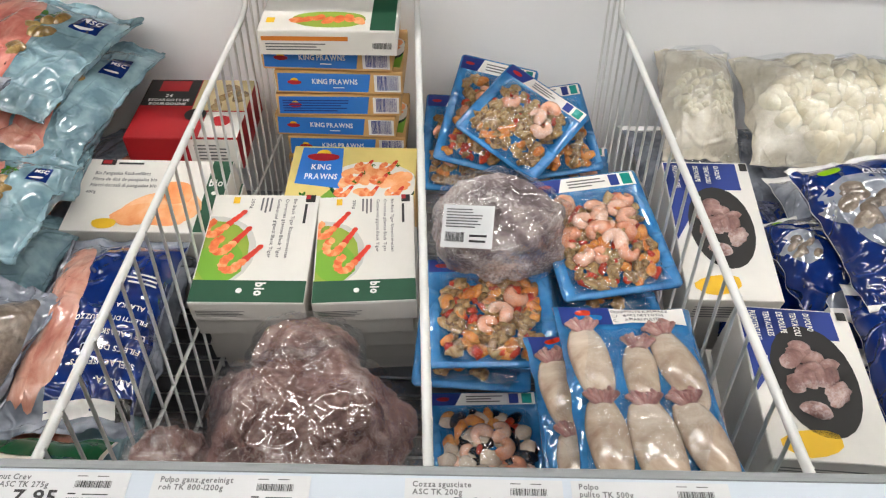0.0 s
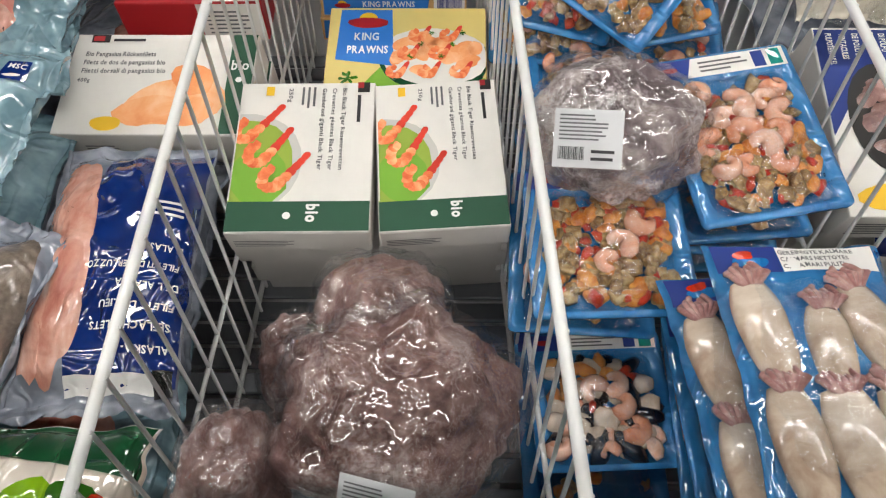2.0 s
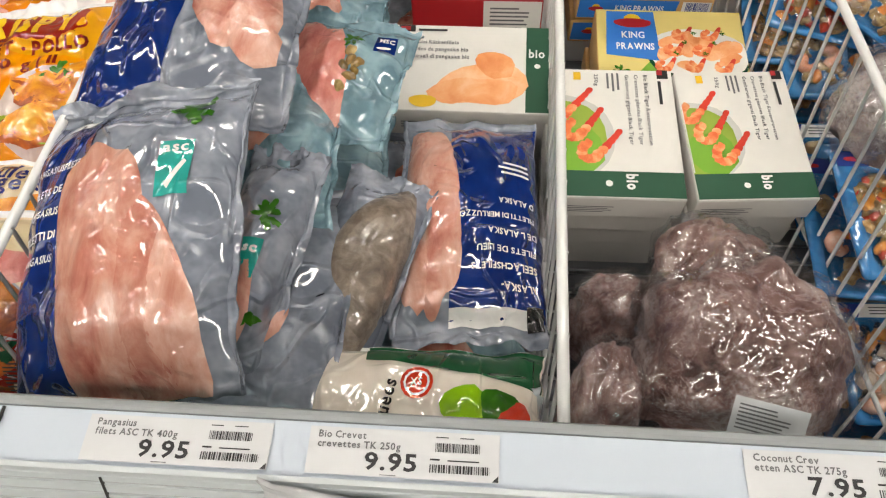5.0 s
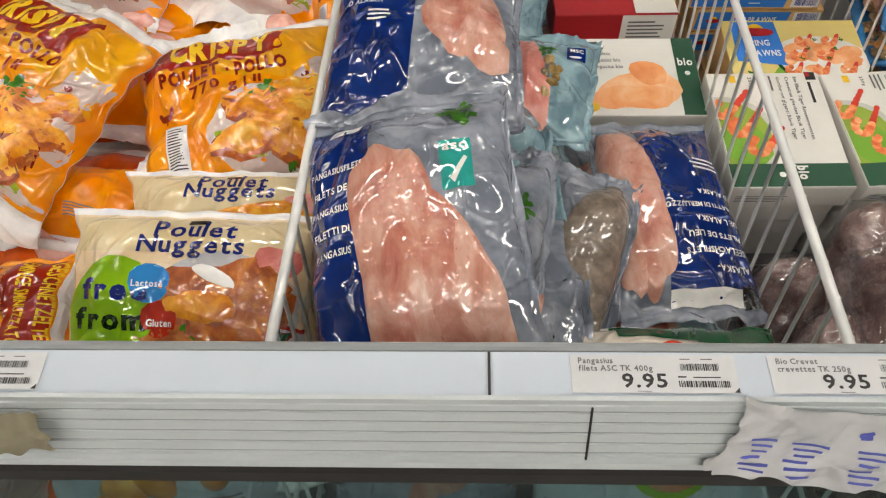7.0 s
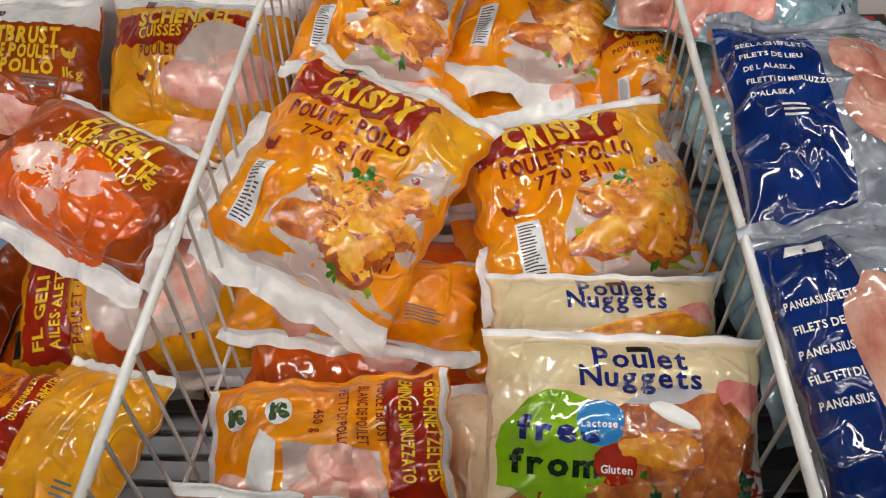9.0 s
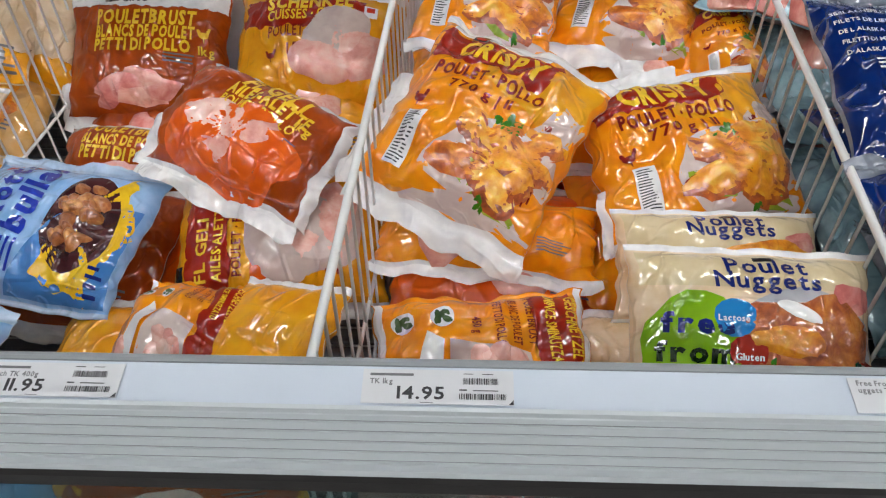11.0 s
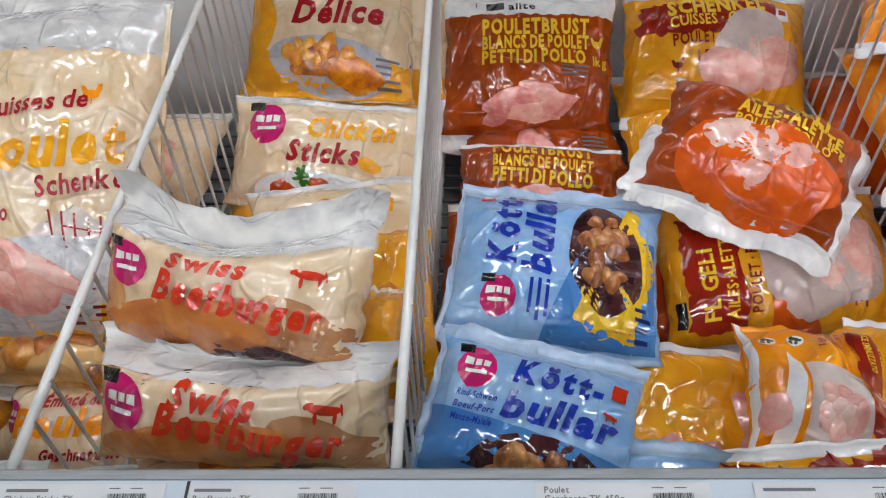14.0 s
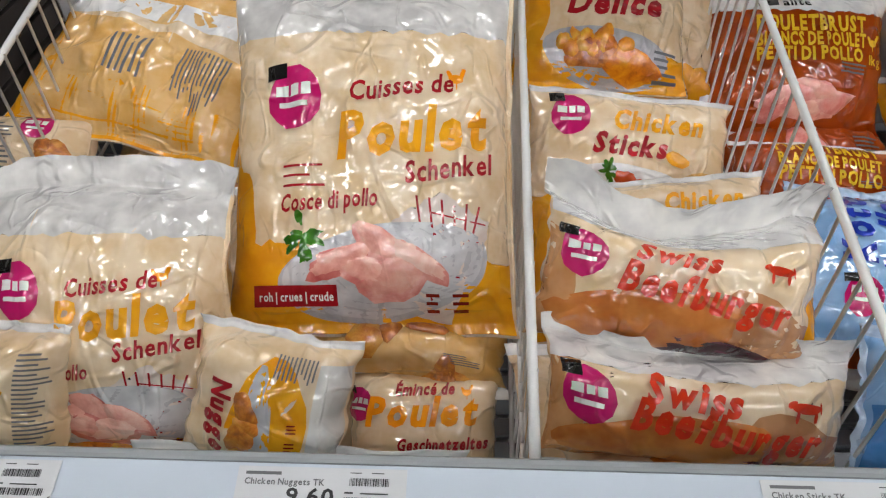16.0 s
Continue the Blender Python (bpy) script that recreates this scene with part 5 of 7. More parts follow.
def thighs(m, w, h, seed, **more):
    t, a = cream_bag("chicken_leg_bag", m, w, h, seed, "large cream bag of chicken legs with red and yellow title", 0.10, YEL2, **more)
    a.box(CLEARISH, -1, 0.60, 1, 1, 0.6, "seal", 0.006, 4)
    a.text(REDINK, "Cuisses de", -0.1, 0.20, 0.36, 0.062, 6, SCRIPT, 4)
    a.text(YEL2, "Poulet", -0.18, -0.09, 0.52, 0.14, 5, SCRIPT, 4)
    a.text(REDINK, "Schenkel", 0.28, -0.22, 0.30, 0.065, 8, SCRIPT, 4)
    a.text(REDINK, "Cosce di pollo", -0.58, -0.36, 0.34, 0.055, 3, SCRIPT, 4)
    for k in range(3):
        a.small(REDINK, -0.56, -0.14 - 0.05 * k, -0.26, -0.11 - 0.05 * k, 1, k)
    bird(a, YEL, 0.62, 0.33, 0.05)
    round_logo(a, -0.5, 0.24, 0.10, 0)
    sprig(a, HERB, -0.42, -0.48, 0.065, 5)
    plate = film("white plate picture", tint("d9d8da"), tint("c2c1c6"))
    cloth = film("cloth print", tint("e8dcd4"), tint("d8c8c0"))
    a.four(cloth, [(-0.62, -0.80), (0.55, -0.92), (0.86, -0.42), (0.5, -0.26)], 0.7, "picture", 0.006, seed)
    for k in range(6):
        a.four(REDINK, [(0.44 + 0.055 * k, -0.86 + 0.07 * k), (0.455 + 0.055 * k, -0.86 + 0.07 * k), (0.36 + 0.085 * k, -0.28 - 0.01 * k), (0.345 + 0.085 * k, -0.28 - 0.01 * k)], 0.9, "picture")
    for k in range(5):
        a.four(REDINK, [(0.44, -0.36 - 0.105 * k), (0.82 - 0.05 * k, -0.42 - 0.09 * k), (0.82 - 0.05 * k, -0.428 - 0.09 * k), (0.44, -0.370 - 0.105 * k)], 0.95, "picture")
    a.spot(PLATE, 0.12, -0.67, 0.36, 0.155, 9, 0.03, 3, 0, 1.1)
    a.spot(plate, 0.12, -0.655, 0.345, 0.145, 9, 0.03, 3, 0, 1.4)
    for k, (du, dv, ru, rv, r) in enumerate(((-0.14, -0.60, 0.13, 0.048, 24), (0.10, -0.52, 0.10, 0.046, -35), (0.34, -0.60, 0.12, 0.04, -28), (0.0, -0.66, 0.11, 0.054, -20), (0.20, -0.69, 0.13, 0.062, 18))):
        a.spot(RAWR, du, dv - 0.012, ru * 1.03, rv * 1.08, r, 0.16, seed + 3 * k, 0.004, 1.7 + 0.35 * k)
        a.spot(RAW, du, dv, ru * 0.96, rv * 0.9, r, 0.16, seed + 3 * k, 0.006, 1.9 + 0.35 * k)
        a.spot(RAWR, du + 0.06 * math.cos(k * 2.0), dv + 0.03 * math.sin(k * 2.3), ru * 0.5, rv * 0.4, r + 12, 0.3, seed + k, 0.001, 2.0 + 0.35 * k)
    a.box(REDINK, -0.78, -0.84, -0.2, -0.73, 4, "panel")
    a.text(WHITEINK, "roh | crues | crude", -0.74, -0.81, 0.26, 0.028, 0, 0, 5)
    a.small(DRED, 0.4, -0.88, 0.52, -0.76, 3, 4)
    a.small(DRED, 0.58, -0.88, 0.7, -0.76, 3, 5)
    a.done()
    frill(a, "top", -1, 1, 0.03, seed, CLEARISH, -0.004)
    frill(a, "right", -0.9, 0.9, 0.007, seed + 2, CREAM)


thighs(pose(-2.163, 0.675, 0.768, 40, -1, 1), 0.314, 0.395, 131, crumple=0.9, lumps=0.008)
thighs(pose(-2.405, 0.487, 0.700, 45, -1, 1), 0.250, 0.275, 133, crumple=1.1, sag=-0.008)
t, a = cream_bag("chicken_leg_bag", pose(-2.459, 0.886, 0.770, 21, 5, -13), 0.321, 0.291, 135, "golden back of a chicken bag with small print and white seam", low=YEL2, crumple=1.2, lumps=0.01)
a.four(CREAM2, [(-0.9, -0.95), (0.95, -0.95), (0.95, -0.1), (-0.9, 0.1)], 0.5)
a.spot(CREAM2, 0.1, 0.55, 0.4, 0.2, 0, 0.1, 3, 0, 0.4)
a.box(SEAL, -0.95, 0.1, 0.7, 0.32, 1, "seal")
a.small(GREY_INK, 0.35, -0.7, 0.75, -0.1, 12, 4, True)
a.small(GREY_INK, -0.3, -0.5, 0.1, -0.1, 6, 5, True)
a.bars(INK, 0.45, 0.5, 0.7, 0.75, 4)
a.done()
t, a = cream_bag("nuggets_bag", pose(-2.611, 0.745, 0.701, 25, -1, 3), 0.185, 0.112, 137, "crumpled cream nuggets bag with a magenta mark", low=YEL2, crumple=1.3)
round_logo(a, 0.35, 0.45, 0.1)
a.heap(GOLD2, 0.5, -0.4, 0.2, 0.1, 5, 0.1, 3, 0.02, 2)
a.small(GREY_INK, -0.3, -0.7, 0.1, 0.5, 12, 5)
a.done()
t, a = cream_bag("nuggets_bag", pose(-2.460, 0.403, 0.700, 50, 2, -2), 0.104, 0.130, 139, "cream nuggets bag with small print along its edge", crumple=0.9)
a.small(GREY_INK, 0.45, -0.9, 0.95, 0.7, 26, 5)
a.text(REDINK, "tes", 0.0, -0.75, 0.22, 0.1, 0, SCRIPT, 4)
a.spot(YEL2, -0.2, 0.2, 0.25, 0.06, 0, 0.1, 4, 0, 2)
a.done()
t, a = cream_bag("nuggets_bag", pose(-2.228, 0.404, 0.700, 50, 7, -6), 0.147, 0.129, 141, "cream and gold nuggets bag turned on its side", crumple=1.3, low=CREAM)
a.text(REDINK, "Nugget", -0.62, 0.35, 0.5, 0.13, -85, SCRIPT, 4)
a.spot(YEL2, 0.1, -0.1, 0.24, 0.34, 0, 0.1, 4, 0, 0.8)
a.spot(PLATE, 0.02, -0.2, 0.09, 0.34, 5, 0.1, 4, 0, 1.2)
a.heap(GOLD2, -0.18, -0.25, 0.05, 0.2, 9, 0.09, 3, 0.02, 2)
a.box(CLEARISH, 0.62, -1, 0.98, 0.7, 2, "seal")
a.small(GREY_INK, 0.1, 0.45, 0.6, 0.75, 10, 5, True)
for k in range(3):
    a.small(DRED, 0.38, -0.2 - 0.25 * k, 0.5, -0.05 - 0.25 * k, 3, k)
a.done()
t, a = cream_bag("sliced_chicken_bag", pose(-2.102, 0.464, 0.561, 38, -0, 0), 0.164, 0.136, 143, "small cream bag of sliced chicken with yellow title", crumple=0.9, low=CREAM)
a.text(REDINK, "Émincé de", -0.35, 0.55, 0.4, 0.07, 3, SCRIPT, 4)
a.text(YEL, "Poulet", -0.75, 0.1, 0.76, 0.17, 2, SCRIPT, 4)
a.text(REDINK, "Geschnetzeltes", -0.3, -0.25, 0.6, 0.07, 2, SCRIPT, 4)
a.heap(RAWR, 0.1, -0.75, 0.3, 0.08, 10, 0.08, 3, 0.02, 2)
bird(a, YEL, 0.6, 0.62, 0.06)
round_logo(a, -0.85, 0.4, 0.1)
a.done()
plain_bag(pose(-2.131, 0.532, 0.610, 20, 1, -4), 0.243, 0.066, 145, CREAM2, CLEARISH, "golden bag with clear ends under a large bag", meat=GOLD2)
t, a = cream_bag("nuggets_bag", pose(-2.25, 0.62, 0.64, 35, 0, 0), 0.2, 0.2, 147, "cream bag with a magenta mark behind others", crumple=1.0)
round_logo(a, -0.3, 0.5, 0.11)
a.done()

# ---- fish bags ----


def fish_bag(kind, m, w, h, seed, label, body, panel, strip=(-1.0, -0.45), fillets=(), text=(), text_rot=0, thick=0.05, **more):
    t, a = bag(kind, m, w, h, thick, label, by_seal(0.04, 0, 0, 0), [body], seed, "fish bags", **more)
    if panel:
        a.box(panel, strip[0], -0.92, strip[1], 0.9, 0.8, "panel", 0, 0, 16)
    for k, (u, v, ru, rv, r) in enumerate(fillets):
        a.spot(FISH, u, v, ru, rv, r, 0.16, seed + k, 0.022, 1.5 + 0.4 * k, "fillet")
    for s, u, v, ln, tall in text:
        a.text(WHITEINK, s, u, v, ln, tall, text_rot, 0, 3)
    frill(a, "top", -1, 1, 0.014, seed, body)
    frill(a, "right", -1, 1, 0.008, seed + 3, body)
    return t, a


t, a = fish_bag("pollock_fillet_bag", pose(-0.626, 0.671, 0.853, 12, 0, -2), 0.192, 0.256, 201, "clear blue bag of pollock fillets with deep blue panel", ICE, DBLUE, (-1.0, -0.1),
                ((0.35, 0.45, 0.17, 0.24, 20), (0.45, -0.15, 0.2, 0.26, 15), (0.62, -0.35, 0.12, 0.2, 35)), (), crumple=1.0)
for k, s in enumerate(("SEELACHSFILETS", "FILETS DE LIEU", "DE L ALASKA", "FILETTI DI MERLUZZO", "D ALASKA")):
    a.text(WHITEINK, s, -0.85, 0.6 - 0.13 * k, (0.34, 0.3, 0.24, 0.4, 0.2)[k], 0.032, -4, 0, 3)
a.small(WHITEINK, -0.6, -0.15, -0.3, 0.0, 3, 3)
a.spot(TEAL, 0.85, 0.6, 0.04, 0.06, 0, 0.05, 3, 0, 4, "badge")
sprig(a, HERB, 0.35, 0.75, 0.06, 4)
a.done()
t, a = fish_bag("pangasius_fillet_bag", pose(-0.628, 0.435, 0.805, 20, -13, 3), 0.185, 0.255, 203, "clear bag of pangasius fillets with blue side panel and teal badge", ICE, DBLUE, (-1.0, -0.30),
                ((-0.02, -0.28, 0.23, 0.62, 10), (0.3, -0.5, 0.2, 0.5, 14), (-0.12, -0.66, 0.17, 0.42, 4), (0.52, -0.62, 0.13, 0.36, 10)), (), crumple=1.0, bend=0.008)
a.four(WHITEINK, [(-0.75, 0.78), (-0.42, 0.78), (-0.38, 0.86), (-0.68, 0.86)], 2, "panel")
a.box(TEAL, 0.38, 0.12, 0.68, 0.50, 4, "badge")
a.text(WHITEINK, "asc", 0.41, 0.42, 0.12, 0.05, 0, 0, 5)
a.four(WHITEINK, [(0.46, 0.2), (0.5, 0.16), (0.64, 0.34), (0.61, 0.36)], 5, "badge")
for k, s in enumerate(("PANGASIUSFILETS", "FILETS DE", "PANGASIUS", "FILETTI DI", "PANGASIUS")):
    a.text(WHITEINK, s, -0.92, 0.42 - 0.15 * k, (0.28, 0.2, 0.2, 0.2, 0.2)[k], 0.034, 0, 0, 3)
sprig(a, HERB, 0.55, 0.78, 0.10, 4)
a.spot(LIME, 0.45, -0.9, 0.1, 0.08, 0, 0.05, 3, 0, 3)
a.done()
t, a = fish_bag("pangasius_fillet_bag", pose(-0.549, 0.453, 0.757, 20, 3, -9), 0.067, 0.204, 205, "clear fish bag with teal badge tucked beside another", ICE, None, (), ((0.0, -0.5, 0.3, 0.7, 0),), (), crumple=1.2)
a.box(TEAL, -0.35, -0.2, 0.45, 0.12, 4, "badge")
a.text(WHITEINK, "asc", -0.25, 0.0, 0.32, 0.12, 0, 0, 5)
sprig(a, HERB, 0.2, 0.35, 0.2, 4)
sprig(a, HERB, 0.5, -0.5, 0.18, 7)
a.done()
for k, (args, lab) in enumerate((((pose(-0.565, 0.939, 0.773, 15, 3, -11), 0.189, 0.278), "aqua clear bag of fish with blue badge leaning on others"), ((pose(-0.629, 0.996, 0.832, 14, 5, -18), 0.268, 0.230), "aqua clear bag of salmon and mussels on top of others"), ((pose(-0.520, 0.676, 0.781, 15, 3, -10), 0.143, 0.144), "aqua clear fish bag with blue badge at the bin edge"))):
    t, a = fish_bag("fish_fillet_bag", args[0], args[1], args[2], 211 + k, lab, ICE2, None, (), ((-0.7, -0.4, 0.16, 0.36, 0),), (), crumple=1.2)
    for j, (u, v, ru, rv, r) in enumerate(((-0.42, 0.15, 0.17, 0.34, 14), (-0.05, 0.1, 0.12, 0.30, 8), (0.12, -0.45, 0.15, 0.30, 10), (-0.4, -0.55, 0.13, 0.26, 4))):
        a.spot(SALMON, u, v, ru, rv, r, 0.14, 60 + 5 * k + j, 0.016, 1.6 + 0.3 * j, "fillet")
    a.heap(OLIVE, 0.3, 0.05, 0.07, 0.26, 7, 0.055, k, 0.03, 3)
    sprig(a, HERB, 0.2, 0.5, 0.07, k)
    a.four(DBLUE, [(0.55, 0.35), (0.85, 0.42), (0.8, 0.72), (0.52, 0.66)], 3, "badge")
    a.text(WHITEINK, "MSC", 0.58, 0.55, 0.11, 0.04, 8, 0, 4)
    a.spot(WHITEINK, 0.68, 0.45, 0.05, 0.012, 20, 0.1, 3, 0, 4, "badge")
    a.done()
t, a = fish_bag("whole_fish_fillet", pose(-0.482, 0.476, 0.697, 21, 6, -15), 0.088, 0.225, 221, "vacuum-packed grey-skinned fish fillet standing on end", ICE, None, (), (), (), thick=0.045, crumple=0.6)
a.spot(SKIN, 0.06, -0.04, 0.45, 1.27, -7, 0.06, 4, 0.10, 1.6, "fish_skin")
a.spot(FISH, -0.2, -0.2, 0.34, 0.85, -6, 0.06, 5, 0.08, 1, "fillet")
a.done()
(am, aw, ah) = (pose(-0.376, 0.568, 0.702, 8, -0, 3), 0.138, 0.255)
t, a = fish_bag("pollock_fillet_bag", am @ Matrix.Rotation(math.pi, 4, "Z"), aw, ah, 223, "deep blue bag of pollock fillets turned upside down", ICE, DBLUE, (-1.0, 0.30), ((0.58, 0.05, 0.2, 0.8, 4), (0.74, 0.3, 0.14, 0.5, -3), (0.7, -0.4, 0.14, 0.4, 6)), (), crumple=1.0)
for k, s in enumerate(("ALASKA-", "SEELACHSFILETS", "FILETS DE LIEU", "DE L ALASKA", "FILETTI DI MERLUZZO", "D ALASKA")):
    a.text(WHITEINK, s, -0.9, 0.66 - 0.14 * k, (0.26, 0.46, 0.42, 0.34, 0.54, 0.26)[k], 0.045, 0, 0, 3)
a.small(WHITEINK, -0.85, -0.4, -0.3, -0.25, 3, 3)
a.box(WHITEINK, -0.75, 0.82, 0.3, 0.93, 2, "panel")
a.box(BLACK, -0.95, 0.8, -0.72, 0.95, 3, "logo")
a.done()
t, a = bag("vegetable_bag", pose(-0.411, 0.360, 0.690, 4, -0, 1), 0.214, 0.123, 0.05, "cream and green bag with fruit picture lying flat", by_seal(0.04), [film("off-white film", tint("e6ddd2"), tint("d8cdc0")), SEAL], 225, "", 0.9)
a.four(DGREEN, [(-0.4, 0.6), (1, 0.3), (1, 1), (-0.4, 1)], 1)
a.spot(ORINK, 0.02, 0.25, 0.065, 0.065, 0, 0.02, 2, 0, 2, "badge")
a.spot(WHITEINK, 0.02, 0.25, 0.052, 0.052, 0, 0.02, 2, 0, 2.4, "badge")
a.spot(ORINK, 0.02, 0.25, 0.043, 0.043, 0, 0.02, 2, 0, 2.7, "badge")
a.text(WHITEINK, "XS", -0.03, 0.21, 0.05, 0.03, 0, 0, 3)
for du, dv, mt in ((0.4, -0.05, LIME), (0.65, -0.05, HERB), (0.72, -0.15, ORINK), (0.35, -0.5, ORINK)):
    a.spot(mt, du, dv, 0.09, 0.08, 20, 0.1, int(du * 30), 0.01, 2 + du)
a.text(BLACK, "lquees", -0.2, -0.4, 0.2, 0.05, 80, 0, 3)
a.done()
for k, (x, y, z, w, h, rz) in enumerate(((-0.60, 0.62, 0.77, 0.2, 0.26, 3), (-0.58, 0.45, 0.715, 0.22, 0.24, -4), (-0.60, 0.88, 0.74, 0.22, 0.26, 6), (-0.44, 0.62, 0.645, 0.24, 0.24, 0), (-0.58, 0.60, 0.69, 0.24, 0.3, 4), (-0.46, 0.92, 0.655, 0.26, 0.26, 2), (-0.42, 0.42, 0.615, 0.22, 0.22, 8), (-0.6, 0.8, 0.62, 0.22, 0.3, 0))):
    t, a = fish_bag("fish_fillet_bag", pose(x, y, z, 6, 0, rz), w, h, 231 + k, "pale blue clear fish bag lying under others", ICE if k % 2 else ICE2, DBLUE if k % 3 == 0 else None, (-1, -0.5), ((0.2, 0, 0.2, 0.3, 10),), (), thick=0.055, crumple=1.3)
    a.done()

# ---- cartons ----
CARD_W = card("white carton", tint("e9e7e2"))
# the same white card, with the shade of the side faces in its colour
CARD_SHADED = card("grey-white carton side", tint("d3d0cb"))
CARD_GREEN = card("green carton print", tint("1d5a41"))
CARD_BLUE = card("blue carton print", tint("3585d6"))
CARD_KRAFT = card("tan carton print", tint("dcb47a"))
CARD_RED = card("red carton print", tint("b3202a"))
CARD_BLACK = card("black carton print", tint("1d1b1b"))
CARD_LIME = card("lime carton print", tint("9db648"))
CARD_LIME2 = card("leaf green carton print", tint("84b83c"))
CARD_YEL = card("yellow carton print", tint("f0c62e"))
CARD_WHITE = card("white carton print", tint("f4f3f0"))
CARD_PALE = card("pale grey carton print", tint("cfcfcb"))
CARD_SALMON = food("salmon carton print", [(0.2, tint("e58a4a")), (0.5, tint("f2ae78")), (0.8, tint("f8d0a8"))], 30, 0.5, 0.1, 0.05)
CARD_PRAWN = food("prawn carton print", [(0.25, tint("dd5a2c")), (0.5, tint("ee8a52")), (0.75, tint("f8c090"))], 60, 0.5, 0.1, 0.05)
CARD_TAIL = card("prawn tail print", tint("e0442a"))
CARD_NAVY = card("navy carton print", tint("1c3f92"))


def carton(kind, m, w, h, d, label, top, side, group=""):
    """A carton lying flat: top face at the pose, its depth below. Gives the arts of the top and of the long front side."""
    t = thing(kind, m, label, "carton", group)
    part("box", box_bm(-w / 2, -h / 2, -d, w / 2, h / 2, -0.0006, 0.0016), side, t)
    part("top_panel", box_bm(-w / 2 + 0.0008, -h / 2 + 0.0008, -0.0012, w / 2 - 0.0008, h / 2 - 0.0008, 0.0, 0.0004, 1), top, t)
    a = Art(t, Flat(), w, h, 0.0002)
    f = Art(t, Flat(Matrix.Translation((0, -h / 2, -d / 2)) @ Matrix.Rotation(radians(90), 4, "X")), w, d, 0.0002)
    return t, a, f


def prawn_print(a, tu, tv, bu, bv, size, layer):
    """A printed prawn: a straight red tail from its tip to its root, then a curled pale body."""
    for k in range(6):
        q = k / 5
        turn = math.degrees(math.atan2((tv - bv) * a.h, (tu - bu) * a.w))
        a.spot(CARD_TAIL if k < 4 else CARD_PRAWN, tu + (bu - tu) * q, tv + (bv - tv) * q, 0.045, size * (0.26 + 0.16 * q), turn, 0.1, k, 0, layer + 0.05 * k)
    cu, cv = bu - size * 1.3, bv + size * 0.5
    for k in range(9):
        q = radians(-20 - 30 * k)
        a.spot(CARD_PRAWN, cu + size * 1.3 * math.cos(q), cv + size * 1.2 * math.sin(q), size * 0.44, size * (0.42 - 0.012 * k), math.degrees(q), 0.14, k, 0, layer + 0.3 + 0.04 * k)


def prawn_box(m, w, h, name="prawn_carton"):
    t, a, f = carton(name, m, w, h, 0.036, "white and green prawn carton printed with shrimps on a plate", CARD_W, CARD_SHADED, "prawn cartons")
    a.box(CARD_GREEN, -0.99, -0.985, 0.985, -0.62, 1, "green_band", 0, 0, 4)
    a.text(CARD_WHITE, "bio", 0.12, -0.66, 0.15, 0.085, -90, 0, 3)
    a.spot(CARD_WHITE, -0.15, -0.80, 0.028, 0.028, 0, 0.02, 2, 0, 3, "badge")
    a.spot(CARD_PALE, -0.86, -0.12, 0.43, 0.43, 0, 0.01, 2, 0, 0.4)
    a.spot(CARD_LIME, -0.88, -0.14, 0.38, 0.39, 0, 0.03, 2, 0, 0.6)
    a.spot(CARD_LIME2, -0.6, -0.3, 0.2, 0.24, 30, 0.15, 5, 0, 0.8)
    for tu, tv, bu, bv in ((0.05, -0.04, -0.28, -0.38), (-0.22, 0.30, -0.52, -0.06), (-0.38, 0.62, -0.74, 0.26)):
        prawn_print(a, tu, tv, bu, bv, 0.10, 1.5 + tv)
    a.box(card("over-print white", tint("e6e4df")), -0.99, -0.61, -0.965, 0.98, 2.8, "panel", 0, 0, 3)
    for k, s in enumerate(("Bio Black Tiger Riesencrevetten", "Crevettes géantes Black Tiger", "Gamberoni giganti Black Tiger")):
        a.text(GREY_INK, s, 0.52 - 0.15 * k, 0.9, 0.72, 0.03, -90, 0, 3)
    a.small(GREY_INK, -0.1, 0.55, 0.15, 0.92, 3, 3, True)
    a.text(GREY_INK, "250g", -0.28, 0.9, 0.13, 0.03, -90, 0, 3)
    a.box(CARD_YEL, -0.62, 0.8, -0.5, 0.93, 3, "badge")
    a.box(CARD_BLACK, 0.74, 0.84, 0.92, 0.99, 3, "logo")
    a.box(CARD_RED, 0.74, 0.9, 0.83, 0.985, 4, "logo")
    a.small(INK, 0.72, 0.25, 0.84, 0.8, 1, 4, True)
    a.done()
    f.small(GREY_INK, -0.9, -0.4, 0.1, 0.3, 4, 3)
    f.done()
    return t


STEP = 0.0375
for m, w, h in ((pose(-0.231, 0.691, 0.719, 13, -0, 1), 0.133, 0.169), (pose(-0.101, 0.690, 0.723, 13, -1, 4), 0.119, 0.165)):
    prawn_box(m, w, h)
    for k in range(1, 5):
        carton("prawn_carton", m @ Matrix.Translation((0.004 * (-1) ** k, 0.006 * k, -STEP * k)), w - 0.002, h, 0.036, "white prawn carton stacked under another", CARD_W, CARD_SHADED, "prawn cartons")
m, w, h = pose(-0.142, 0.863, 0.691, 12, -0, 0), 0.183, 0.178
t, a, f = carton("king_prawn_carton", m, w, h, 0.036, "tan carton of king prawns with blue panel and prawn picture", card("pale yellow carton print", tint("e6d488")), CARD_KRAFT, "king prawn cartons")


